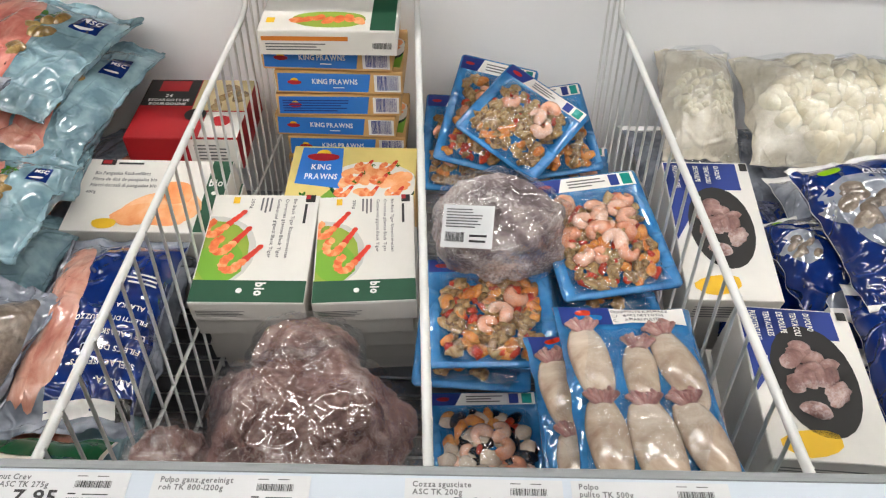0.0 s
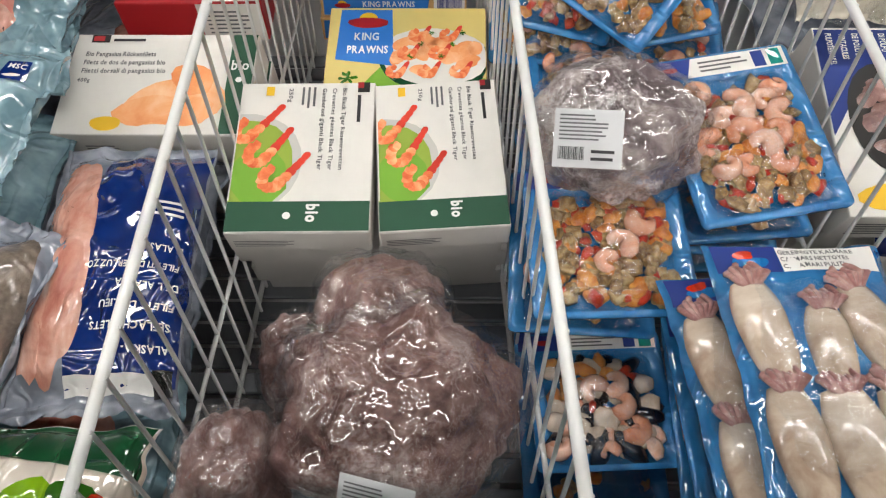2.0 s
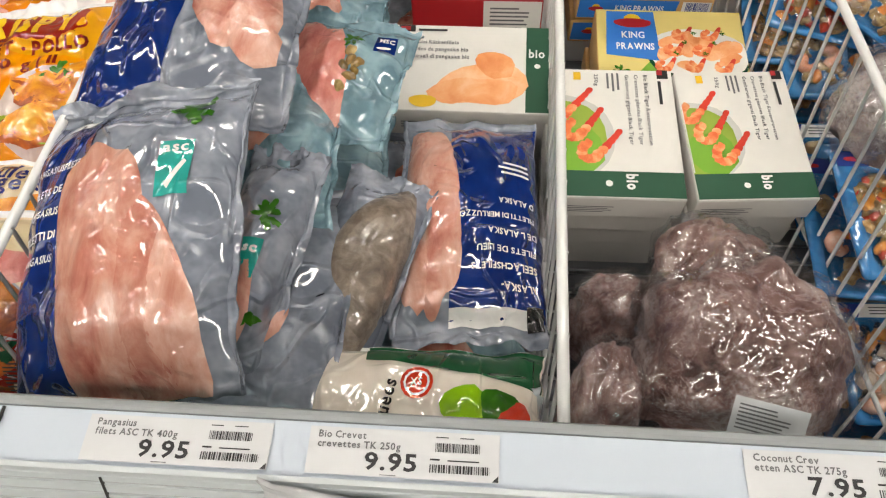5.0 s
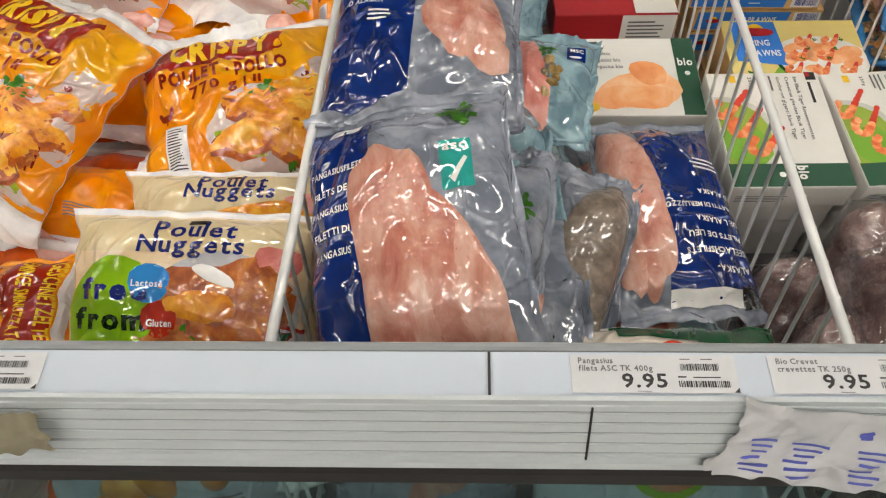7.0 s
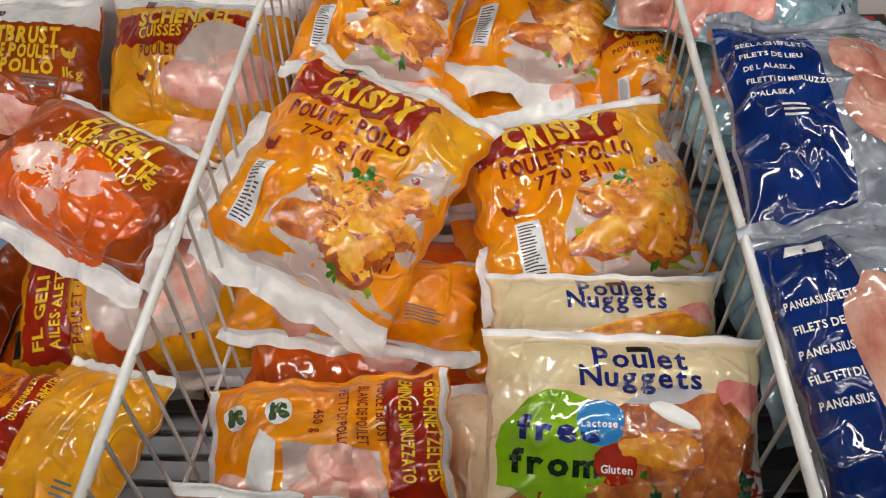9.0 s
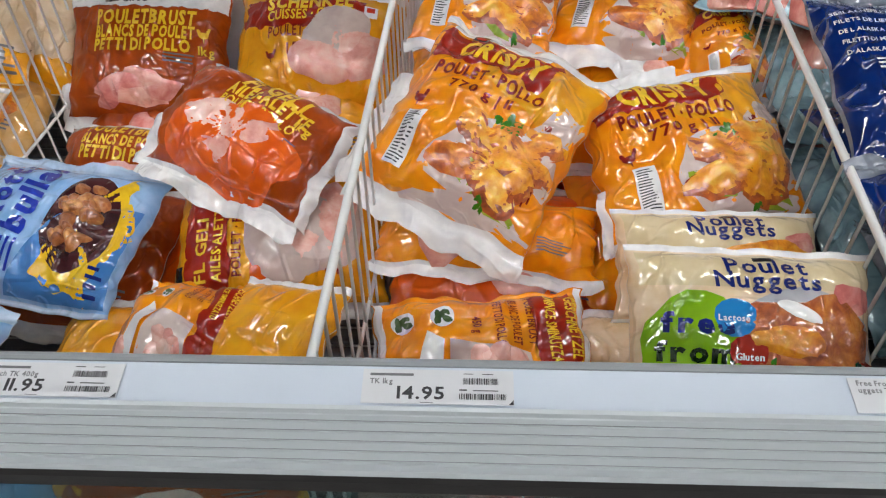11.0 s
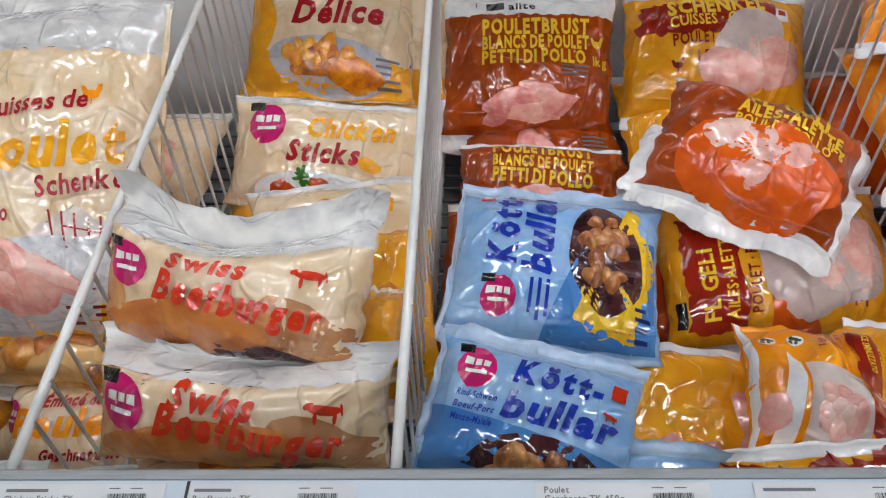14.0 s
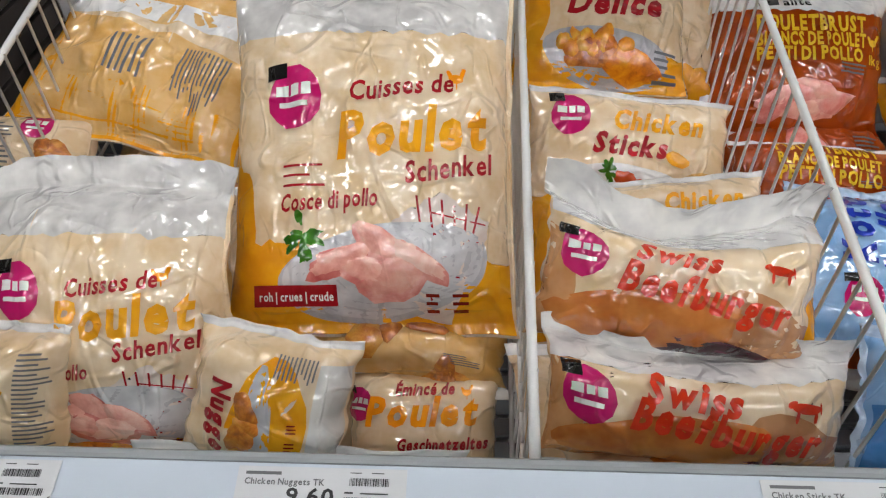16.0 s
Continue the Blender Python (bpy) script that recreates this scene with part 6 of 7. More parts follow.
def king_face(a):
    a.four(CARD_BLUE, [(-0.88, 0.1), (-0.15, 0.0), (-0.2, 0.95), (-0.85, 0.95)], 1, "blue_panel")
    a.spot(CARD_RED, -0.5, 0.72, 0.13, 0.045, 0, 0.05, 3, 0, 2, "logo")
    a.spot(CARD_YEL, -0.5, 0.78, 0.06, 0.06, 0, 0.02, 3, 0, 1.8, "logo")
    a.text(CARD_WHITE, "KING", -0.66, 0.42, 0.16, 0.06, 0, 0, 3)
    a.text(CARD_WHITE, "PRAWNS", -0.74, 0.2, 0.26, 0.06, 0, 0, 3)
    a.four(CARD_LIME2, [(-0.7, -0.55), (0.95, -0.8), (0.98, -0.2), (-0.3, 0.0)], 0.4, "cloth")
    a.spot(DGREEN, 0.34, 0.10, 0.35, 0.25, -4, 0.03, 3, 0, 0.6)
    a.spot(CARD_W, 0.35, 0.16, 0.34, 0.23, -4, 0.02, 3, 0, 0.8)
    a.heap(CARD_SALMON, 0.36, 0.2, 0.27, 0.15, 40, 0.06, 4, 0, 1)
    for k in range(7):
        prawn_print(a, 0.0 + 0.13 * k, 0.0 + 0.3 * (k % 3), -0.06 + 0.13 * k, -0.12 + 0.3 * (k % 3), 0.055, 1.6 + 0.2 * k)
    for k in range(6):
        sprig(a, HERB, 0.05 + 0.13 * k, 0.15 + 0.2 * (k % 3), 0.018, k, 4)
    sprig(a, HERB, -0.7, -0.2, 0.05, 3, 2)


king_face(a)
a.done()
carton("king_prawn_carton", m @ Matrix.Translation((0.002, 0.004, -STEP)), w, h, 0.036, "tan carton of king prawns under another", CARD_KRAFT, CARD_KRAFT, "king prawn cartons")
carton("king_prawn_carton", m @ Matrix.Translation((-0.003, 0.008, -STEP * 2)), w, h, 0.036, "tan carton of king prawns under another", CARD_KRAFT, CARD_KRAFT, "king prawn cartons")
for k in range(6):
    t, a, f = carton("king_prawn_carton", pose(-0.175 + 0.006 * ((k * 2) % 3), 1.02 + 0.009 * k, 0.868 - 0.0395 * k, 6, 0, (k % 3 - 1) * 1.5), 0.182, 0.13, 0.036, "tan carton of king prawns stacked with its blue side out", CARD_KRAFT, CARD_KRAFT, "king prawn cartons")
    f.four(CARD_BLUE, [(-0.97, -0.8), (0.45, -0.8), (0.5, 0.8), (-0.95, 0.8)], 1, "blue_panel")
    f.spot(CARD_RED, -0.7, 0.0, 0.055, 0.02, 0, 0.05, 3, 0, 2, "logo")
    f.spot(CARD_YEL, -0.7, 0.15, 0.03, 0.025, 0, 0.02, 3, 0, 1.8, "logo")
    if k != 2:
        f.text(CARD_WHITE, "KING PRAWNS", -0.42, -0.1, 0.36, 0.045, 0, 0, 3)
        f.small(CARD_WHITE, -0.1, -0.5, 0.15, -0.3, 1, 3)
    else:
        f.small(CARD_NAVY, -0.9, -0.6, 0.35, 0.6, 5, 3)
    f.box(CARD_WHITE, 0.55, -0.75, 0.97, 0.75, 2, "panel")
    f.bars(CARD_NAVY, 0.6, -0.6, 0.93, 0.7, 5)
    f.done()
    king_face(a)
    a.done()
m = pose(-0.168, 0.985, 0.906, 8, 0, 1)
t, a, f = carton("prawn_carton", m, 0.182, 0.13, 0.036, "white prawn carton with green end on top of the stack", CARD_W, CARD_W, "prawn cartons")
a.box(CARD_GREEN, 0.62, -0.98, 0.98, 0.98, 1, "green_band", 0, 0, 4)
a.spot(CARD_LIME, 0.0, -0.55, 0.28, 0.12, 0, 0.04, 2, 0, 1)
for k in range(7):
    a.spot(CARD_PRAWN, -0.45 + 0.15 * k, -0.6 + 0.05 * (k % 3), 0.06, 0.04, 20 * k, 0.12, k, 0, 2)
a.box(CARD_YEL, -0.9, -0.7, -0.78, -0.5, 2, "badge")
a.done()
f.box(card("orange line print", tint("e08a30")), -0.95, 0.2, 0.3, 0.55, 1, "panel", 0, 0, 3)
f.small(GREY_INK, -0.9, -0.6, 0.25, 0.1, 3, 4)
f.bars(INK, 0.65, -0.4, 0.93, 0.1, 4)
f.done()
m, w, h = pose(-0.387, 1.000, 0.756, 8, -0, 1), 0.164, 0.198
t, a, f = carton("snail_carton", m @ Matrix.Translation((0, -0.02, 0)), w, 0.15, 0.055, "red and black snail carton with round window", CARD_RED, CARD_RED)
a.box(CARD_BLACK, -0.98, 0.05, -0.02, 0.98, 1, "black_panel", 0, 0, 4)
a.box(CARD_RED, -0.75, 0.55, -0.2, 0.92, 2, "logo", 0, 0, 4)
a.text(CARD_WHITE, "24", -0.58, 0.34, 0.07, 0.045, 0, 0, 3)
a.text(CARD_WHITE, "ESCARGOTS DE", -0.86, 0.2, 0.38, 0.035, 0, 0, 3)
a.text(CARD_WHITE, "BOURGOGNE", -0.82, 0.07, 0.34, 0.035, 0, 0, 3)
a.box(card("cream snail print", tint("d8c79c")), 0.0, -0.1, 0.98, 0.98, 1, "panel", 0, 0, 4)
a.heap(OLIVE, 0.5, 0.4, 0.18, 0.18, 9, 0.07, 3, 0, 2)
a.spot(CARD_BLACK, 0.1, -0.25, 0.1, 0.09, 0, 0.03, 2, 0, 3, "window")
a.heap(CARD_PALE, 0.1, -0.25, 0.04, 0.035, 4, 0.035, 3, 0, 4)
a.box(CARD_W, 0.3, -0.98, 0.98, -0.15, 2, "panel", 0, 0, 4)
a.spot(CARD_RED, 0.6, -0.45, 0.09, 0.08, 0, 0.02, 2, 0, 3, "badge")
a.done()
f.box(CARD_W, 0.1, -0.95, 0.98, 0.95, 1, "panel")
f.small(GREY_INK, 0.2, -0.6, 0.9, 0.7, 6, 3)
f.done()
m, w, h = pose(-0.395, 0.794, 0.721, 13, -0, 0), 0.197, 0.131
for k in range(4):
    t, a, f = carton("pangasius_carton", m @ Matrix.Translation((0.003 * (k % 2), 0.004 * k, -0.047 * k)), w, h, 0.045, "white pangasius carton with orange fillets and green end", CARD_W, CARD_SHADED, "pangasius cartons")
    a.box(CARD_GREEN, 0.72, -0.98, 0.985, 0.98, 1, "green_band", 0, 0, 4)
    a.text(CARD_WHITE, "bio", 0.75, 0.25, 0.1, 0.065, 0, 0, 3)
    a.spot(CARD_WHITE, 0.85, 0.05, 0.018, 0.018, 0, 0.02, 2, 0, 3, "badge")
    for i, (du, dv, ru, rv, r) in enumerate(((0.1, -0.4, 0.2, 0.13, 15), (0.4, -0.3, 0.17, 0.16, -10), (0.25, -0.55, 0.2, 0.1, 0), (-0.1, -0.55, 0.15, 0.09, 20), (0.35, 0.05, 0.1, 0.12, 60))):
        a.spot(CARD_SALMON, du, dv, ru, rv, r, 0.12, i, 0, 1.5 + 0.2 * i)
    a.spot(CARD_YEL, -0.45, -0.8, 0.08, 0.045, 0, 0.05, 3, 0, 2.8)
    for i, s in enumerate(("Bio Pangasius Rückenfilets", "Filets de dos de pangasius bio", "Filetti dorsali di pangasius bio")):
        a.text(GREY_INK, s, -0.84, 0.52 - 0.17 * i, (0.38, 0.44, 0.45)[i], 0.03, 0, 0, 3)
    a.text(GREY_INK, "400g", -0.86, 0.0, 0.07, 0.025, 0, 0, 3)
    a.box(CARD_BLACK, -0.82, 0.8, -0.62, 0.96, 3, "logo")
    a.box(CARD_RED, -0.8, 0.83, -0.68, 0.93, 4, "logo")
    a.small(INK, -0.58, 0.8, -0.08, 0.93, 1, 3)
    a.done()
    f.small(GREY_INK, -0.7, -0.3, -0.3, 0.3, 3, 3)
    f.done()

# octopus cartons with an oval window
OCTO = food("octopus flesh", [(0.25, tint("523636")), (0.42, tint("8a6864")), (0.56, tint("a88882")), (0.74, tint("ccb6b0"))], 34, 0.5, 0.25, 0.9, 0.08, (1, 1, 1), 0.38)
OCTO_D = food("dark octopus flesh", [(0.25, tint("564448")), (0.42, tint("8e7e80")), (0.55, tint("b3a4a1")), (0.74, tint("d2c8c4"))], 26, 0.5, 0.25, 1.0, 0.08, (1, 1, 1), 0.85)
for m, w, h in ((pose(0.329, 0.731, 0.732, 18, 0, -0), 0.111, 0.210), (pose(0.355, 0.493, 0.721, 10, 1, -3), 0.115, 0.175)):
    t, a, f = carton("octopus_carton", m, w, h, 0.05, "white and blue octopus carton with oval window", CARD_W, CARD_SHADED, "octopus cartons")
    a.four(CARD_NAVY, [(-0.97, -0.2), (-0.4, 0.3), (0.5, 0.97), (-0.97, 0.97)], 1, "blue_panel")
    a.box(CARD_NAVY, -0.97, 0.55, 0.7, 0.97, 1, "blue_panel", 0, 0, 6)
    a.spot(CARD_BLACK, 0.05, 0.0, 0.36, 0.56, 0, 0.01, 2, 0, 2, "window")
    a.heap(OCTO, 0.05, 0.0, 0.2, 0.34, 26, 0.11, 4, 0.05, 2.3, "octopus")
    a.spot(CARD_YEL, -0.3, -0.8, 0.25, 0.12, 10, 0.08, 3, 0, 2)
    for k, s in enumerate(("PULPOTENTAKEL", "TENTACULES", "DE POULPE", "TENTACOLI", "DI POLPO")):
        a.text(CARD_WHITE, s, -0.78 + 0.24 * k, 0.92, (0.34, 0.28, 0.24, 0.26, 0.2)[k], 0.055, -90, 0, 3)
    a.box(CARD_BLACK, 0.78, 0.85, 0.95, 0.97, 3, "logo")
    a.done()
    f.small(GREY_INK, -0.8, -0.5, 0.8, 0.6, 5, 3)
    f.done()
    carton("octopus_carton", m @ Matrix.Translation((0.005, 0.01, -0.052)), w, h, 0.05, "white octopus carton under another", CARD_W, CARD_SHADED, "octopus cartons")
    carton("octopus_carton", m @ Matrix.Translation((0.0, 0.016, -0.104)), w, h, 0.05, "white octopus carton under another", CARD_W, CARD_SHADED, "octopus cartons")

# ---- clear bags of squid strips, shrimp bags ----
STRIPS = food("white squid strips", [(0.2, tint("d2c8ae")), (0.5, tint("ebe4d0")), (0.8, tint("f8f4e6"))], 40, 0.35, 0.6, 0.4)
for k, (m, w, h) in enumerate(((pose(0.363, 1.002, 0.762, 30, 1, -1), 0.114, 0.193), (pose(0.542, 0.970, 0.772, 25, 0, -0), 0.252, 0.192))):
    t, a = bag("squid_strip_bag", m, w, h, 0.07, "clear bag of frozen white squid strips", lambda u, v: 0, [film("cloudy film", tint("e6e0d2"), tint("d2cab8"), 0.2, 0.9, 0.9)], 301 + k, "", 1.2, 0.03)
    a.heap(STRIPS, 0, -0.05, 0.42, 0.34, 70 + 50 * k, 0.07, k, 0.05, 1, "squid_strip")
    a.done()
    v = bag_body(t, Pillow(w, h, 0.10, 311 + k, 2.0, 0.03), [CLEAR], lambda u, v: 0, name="clear_film")
for k, (m, w, h) in enumerate(((pose(0.518, 0.701, 0.763, 19, -5, 13), 0.184, 0.201), (pose(0.436, 0.700, 0.701, 15, -3, 11), 0.081, 0.142))):
    t, a = bag("shrimp_bag", m, w, h, 0.06, "blue and clear bag of black tiger shrimps", by_seal(0.04), [DBLUE, SEAL], 321 + k, "", 1.3)
    a.spot(ICE, -0.45, 0.1, 0.24, 0.3, 0, 0.2, 3, 0, 0.8)
    a.heap(SKIN, -0.45, 0.0, 0.15, 0.25, 10, 0.08, 4, 0.03, 1.5, "shrimp")
    a.text(WHITEINK, "CREVETTES BLACK TIGER", -0.3, 0.55, 0.6, 0.05, -10, 0, 3)
    a.text(WHITEINK, "GAMBERELLI", 0.0, 0.35, 0.4, 0.05, -10, 0, 3)
    a.spot(LIME, -0.6, 0.75, 0.08, 0.03, 0, 0.1, 2, 0, 3)
    a.done()
for k, (x, y, z, w, h, rz, mt) in enumerate(((0.52, 0.45, 0.64, 0.3, 0.3, 5, DBLUE), (0.5, 0.75, 0.65, 0.34, 0.3, -5, DBLUE), (0.45, 0.98, 0.66, 0.34, 0.24, 3, ICE), (0.52, 0.48, 0.70, 0.2, 0.3, -8, DBLUE), (0.53, 0.74, 0.71, 0.2, 0.26, 0, ICE))):
    plain_bag(pose(x, y, z, 6, 0, rz), w, h, 331 + k, mt, SEAL, "blue frozen seafood bag lying under others", 0.055)

# ---- trays of mixed seafood ----
TRAY = film("blue tray film", tint("448fc6"), tint("2f78b0"), 0.25, 0.8, 0.55)
SHRIMP_M = food("cooked shrimp", [(0.15, tint("c8744e")), (0.4, tint("e2a688")), (0.6, tint("e9c0aa")), (0.85, tint("f2dccf"))], 60, 0.25, 0.9, 0.2, 0.3)
MUSSEL_M = food("shelled mussel", [(0.25, tint("3e2a14")), (0.42, tint("7c5c34")), (0.58, tint("a88a58")), (0.8, tint("cdb68a"))], 120, 0.3, 0.8, 0.4, 0.2)
MUSSEL_O = food("orange mussel", [(0.2, tint("a85a1c")), (0.5, tint("cf8230")), (0.8, tint("e6a850"))], 120, 0.3, 0.8, 0.3, 0.2)
PEPPER = food("red pepper piece", [(0.2, tint("981e0a")), (0.5, tint("c63c14")), (0.8, tint("de6428"))], 60, 0.3, 0.8, 0.2, 0.15)
SHELL = food("black mussel shell", [(0.2, tint("0e0d10")), (0.6, tint("22202a")), (0.9, tint("46424a"))], 60, 0.2, 0.9, 0.2, 0.2)
SQUIDM = food("white squid", [(0.25, tint("a88e7c")), (0.5, tint("cbb9a6")), (0.75, tint("e2d6c8"))], 34, 0.25, 0.9, 0.15, 0.15)
TENT = food("squid tentacle", [(0.2, tint("8a5c5a")), (0.5, tint("b88a86")), (0.8, tint("dcc0b8"))], 120, 0.3, 0.8, 0.5, 0.2)


def lump(name, material, rx, ry, rz, seed, rough=0.18, sub=2):
    bm = bmesh.new()
    bmesh.ops.create_icosphere(bm, subdivisions=sub, radius=1)
    for v in bm.verts:
        q = 1 + rough * 2 * noise.noise(v.co * 1.6 + Vector((seed, 0, 0)))
        v.co = Vector((v.co.x * rx * q, v.co.y * ry * q, v.co.z * rz * q))
    for f in bm.faces:
        f.smooth = True
    me = bpy.data.meshes.new(name)
    bm.to_mesh(me)
    bm.free()
    me.materials.append(material)
    return me


def shrimp_mesh(seed):
    rng = random.Random(seed)
    vs, fs, n, k = [], [], 11, 8
    for i in range(n):
        t = i / (n - 1)
        ang = -0.4 + 4.7 * t
        r = 0.0078 - 0.0012 * t
        c = Vector((r * math.cos(ang), r * math.sin(ang), 0))
        d = Vector((-math.sin(ang), math.cos(ang), 0))
        nrm = Vector((math.cos(ang), math.sin(ang), 0))
        rad = 0.0078 * (1 - 0.6 * t * t) * (1 + 0.10 * math.sin(i * 3.1)) if i else 0.0045
        for j in range(k):
            a = 2 * math.pi * j / k
            vs.append(c + nrm * rad * math.cos(a) + Vector((0, 0, 1)) * rad * math.sin(a))
    for i in range(n - 1):
        for j in range(k):
            j2 = (j + 1) % k
            fs.append((i * k + j, i * k + j2, (i + 1) * k + j2, (i + 1) * k + j))
    fs += [tuple(range(k - 1, -1, -1)), tuple((n - 1) * k + j for j in range(k))]
    return mesh_of("shrimp", vs, fs, SHRIMP_M)


BED = food("seafood bed", [(0.25, tint("3c2812")), (0.45, tint("7a5826")), (0.6, tint("96522a")), (0.8, tint("b08a54"))], 90, 0.3, 0.8, 0.6)
BITS = {"shrimp": [shrimp_mesh(k) for k in range(2)],
        "mussel": [lump("mussel", MUSSEL_M, 0.0075, 0.0055, 0.0045, k, 0.3) for k in range(3)],
        "orange_mussel": [lump("orange_mussel", MUSSEL_O, 0.009, 0.0055, 0.0045, k, 0.12) for k in range(2)],
        "pepper": [lump("pepper", PEPPER, 0.007, 0.0045, 0.003, k, 0.25, 1) for k in range(2)],
        "black_mussel": [lump("black_mussel", SHELL, 0.019, 0.009, 0.006, k, 0.06) for k in range(2)],
        "squid_piece": [lump("squid_piece", SQUIDM, 0.009, 0.008, 0.005, k, 0.12) for k in range(2)]}


def tray_body(t, w, h, d, name="tray"):
    """A shallow tray with a flat rim and a sunken middle, drawn as nested rounded rectangles."""
    def ring(a, b, z, r):
        pts = []
        for cx, cy, s in ((a - r, b - r, 0), (-a + r, b - r, 90), (-a + r, -b + r, 180), (a - r, -b + r, 270)):
            for k in range(5):
                q = radians(s + 22.5 * k)
                pts.append((cx + r * math.cos(q), cy + r * math.sin(q), z))
        return pts
    g = 0.15 * w
    off = -0.06 * h
    vs = []
    rings = [ring(w / 2, h / 2, -0.004, 0.006), ring(w / 2, h / 2, 0.0, 0.006), ring(w / 2 - 0.004, h / 2 - 0.004, 0.0012, 0.006)]
    inner = [ring(w / 2 - g * 0.62, h / 2 * 0.80, 0.0008, 0.016), ring(w / 2 - g * 0.78, h / 2 * 0.78, -d * 0.5, 0.015), ring(w / 2 - g * 0.9, h / 2 * 0.76, -d, 0.014)]
    rings += [[(x, y + off, z) for x, y, z in q] for q in inner]
    for q in rings:
        vs += q
    n = len(rings[0])
    fs = []
    for i in range(len(rings) - 1):
        for k in range(n):
            k2 = (k + 1) % n
            fs.append((i * n + k, i * n + k2, (i + 1) * n + k2, (i + 1) * n + k))
    fs.append(tuple((len(rings) - 1) * n + k for k in range(n)))
    fs.append(tuple(reversed(range(n))))
    return piece(name, mesh_of(name, vs, fs, TRAY), t)


def tray(m, w, h, seed, label, mix, count=70, prawns=4):
    t = thing("seafood_tray", m, label, "seafood tray", "seafood trays")
    d = 0.012
    tray_body(t, w, h, d)
    a = Art(t, Flat(), w, h, 0.0016)
    a.box(CARD_WHITE, -0.55, 0.72, 0.92, 0.96, 1, "label", 0, 0, 3)
    a.four(CARD_NAVY, [(-0.95, 0.72), (-0.52, 0.72), (-0.4, 0.96), (-0.95, 0.96)], 1.5, "logo")
    a.spot(CARD_RED, -0.74, 0.84, 0.06, 0.022, 0, 0.05, 2, 0, 2.5, "logo")
    a.box(CARD_NAVY, 0.45, 0.74, 0.62, 0.94, 2, "badge", 0, 0, 2)
    a.box(TEAL, 0.68, 0.74, 0.86, 0.94, 2, "badge", 0, 0, 2)
    a.small(GREY_INK, -0.32, 0.76, 0.38, 0.92, 3, seed)
    a.done()
    rng = random.Random(seed)
    a2, b2 = w / 2 - 0.115 * w, h / 2 * 0.74
    bed = Art(t, Flat(Matrix.Translation((0, -0.06 * h, -0.008))), w, h, 0.0)
    bed.box(BED, -0.74, -0.74, 0.74, 0.74, 0, "broth", 0, 0, 6)
    bed.done()
    for k in range(int(count * 2.0)):
        x, y = rng.uniform(-1, 1) * (a2 - 0.004), rng.uniform(-1, 1) * (b2 - 0.004)
        low = (y / b2 + 1) / 2
        kind = rng.choice(mix[0] if low > rng.uniform(0.25, 0.65) else mix[1])
        me = rng.choice(BITS[kind])
        o = piece(kind, me, t)
        s = rng.uniform(0.95, 1.45) * (0.75 if "black" in kind or kind == "shrimp" else 1.0)
        z = rng.uniform(-0.007, 0.002) + (0.003 if kind == "shrimp" else 0)
        o.matrix_basis = Matrix.LocRotScale((x, y - 0.06 * h, z), Euler((rng.uniform(-0.5, 0.5), rng.uniform(-0.5, 0.5), rng.uniform(0, 6.28))), (s, s, s))
    spots = []
    for k in range(prawns * 8):
        x, y = rng.uniform(-0.8, 0.8) * a2, rng.uniform(-0.45, 0.85) * b2
        if len(spots) < prawns and all((x - p) ** 2 + (y - q) ** 2 > 0.019 ** 2 for p, q in spots):
            spots.append((x, y))
            o = piece("shrimp", rng.choice(BITS["shrimp"]), t)
            s = rng.uniform(0.95, 1.3)
            o.matrix_basis = Matrix.LocRotScale((x, y - 0.06 * h, 0.004), Euler((rng.uniform(-0.35, 0.35), rng.uniform(-0.35, 0.35), rng.uniform(0, 6.28))), (s, s, s * 1.1))
    f = Pillow(w * 0.80, h * 0.80, 0.026, seed, 0.5, 0.0)
    nu, nv = 20, 22
    vs = [f.at((2 * i / nu - 1) * f.w / 2, (2 * j / nv - 1) * f.h / 2) + Vector((0, -0.06 * h, 0.0028)) for j in range(nv + 1) for i in range(nu + 1)]
    fs = [(j * (nu + 1) + i, j * (nu + 1) + i + 1, (j + 1) * (nu + 1) + i + 1, (j + 1) * (nu + 1) + i) for j in range(nv) for i in range(nu)]
    piece("clear_film", mesh_of("clear_film", vs, fs, CLEAR), t, "clear wrinkled cover film")
    return t


MIX = (("mussel", "mussel", "orange_mussel", "mussel", "pepper"), ("mussel", "orange_mussel", "pepper", "pepper", "mussel"))
MIX5 = (("mussel", "mussel", "orange_mussel", "pepper"), ("mussel", "pepper", "orange_mussel", "mussel"))
MIX2 = (("mussel", "mussel", "mussel", "pepper"), ("mussel", "mussel", "mussel", "orange_mussel"))
MIX3 = (("mussel", "orange_mussel", "mussel"), ("orange_mussel", "orange_mussel", "mussel"))
MIX4 = (("black_mussel", "squid_piece", "orange_mussel", "pepper"), ("black_mussel", "shrimp", "squid_piece", "squid_piece"))
tray(pose(0.020, 0.969, 0.711, 25, 1, -2), 0.129, 0.174, 401, "blue tray of mussels standing at the back", MIX2)
tray(pose(0.050, 0.973, 0.756, 34, 8, -11), 0.119, 0.178, 402, "blue tray of mixed seafood leaning on the back", MIX)
tray(pose(0.150, 0.964, 0.736, 30, -5, 10), 0.115, 0.150, 403, "blue tray of orange mussels at the back", MIX3, 70, 0)
tray(pose(0.099, 0.934, 0.766, 26, 19, -34), 0.142, 0.135, 404, "blue tray of mixed seafood lying askew on others", MIX2, 80)
tray(pose(0.175, 0.684, 0.756, 15, -3, 10), 0.135, 0.175, 405, "blue tray of shrimps and mussels under clear film", MIX, 100, 14)
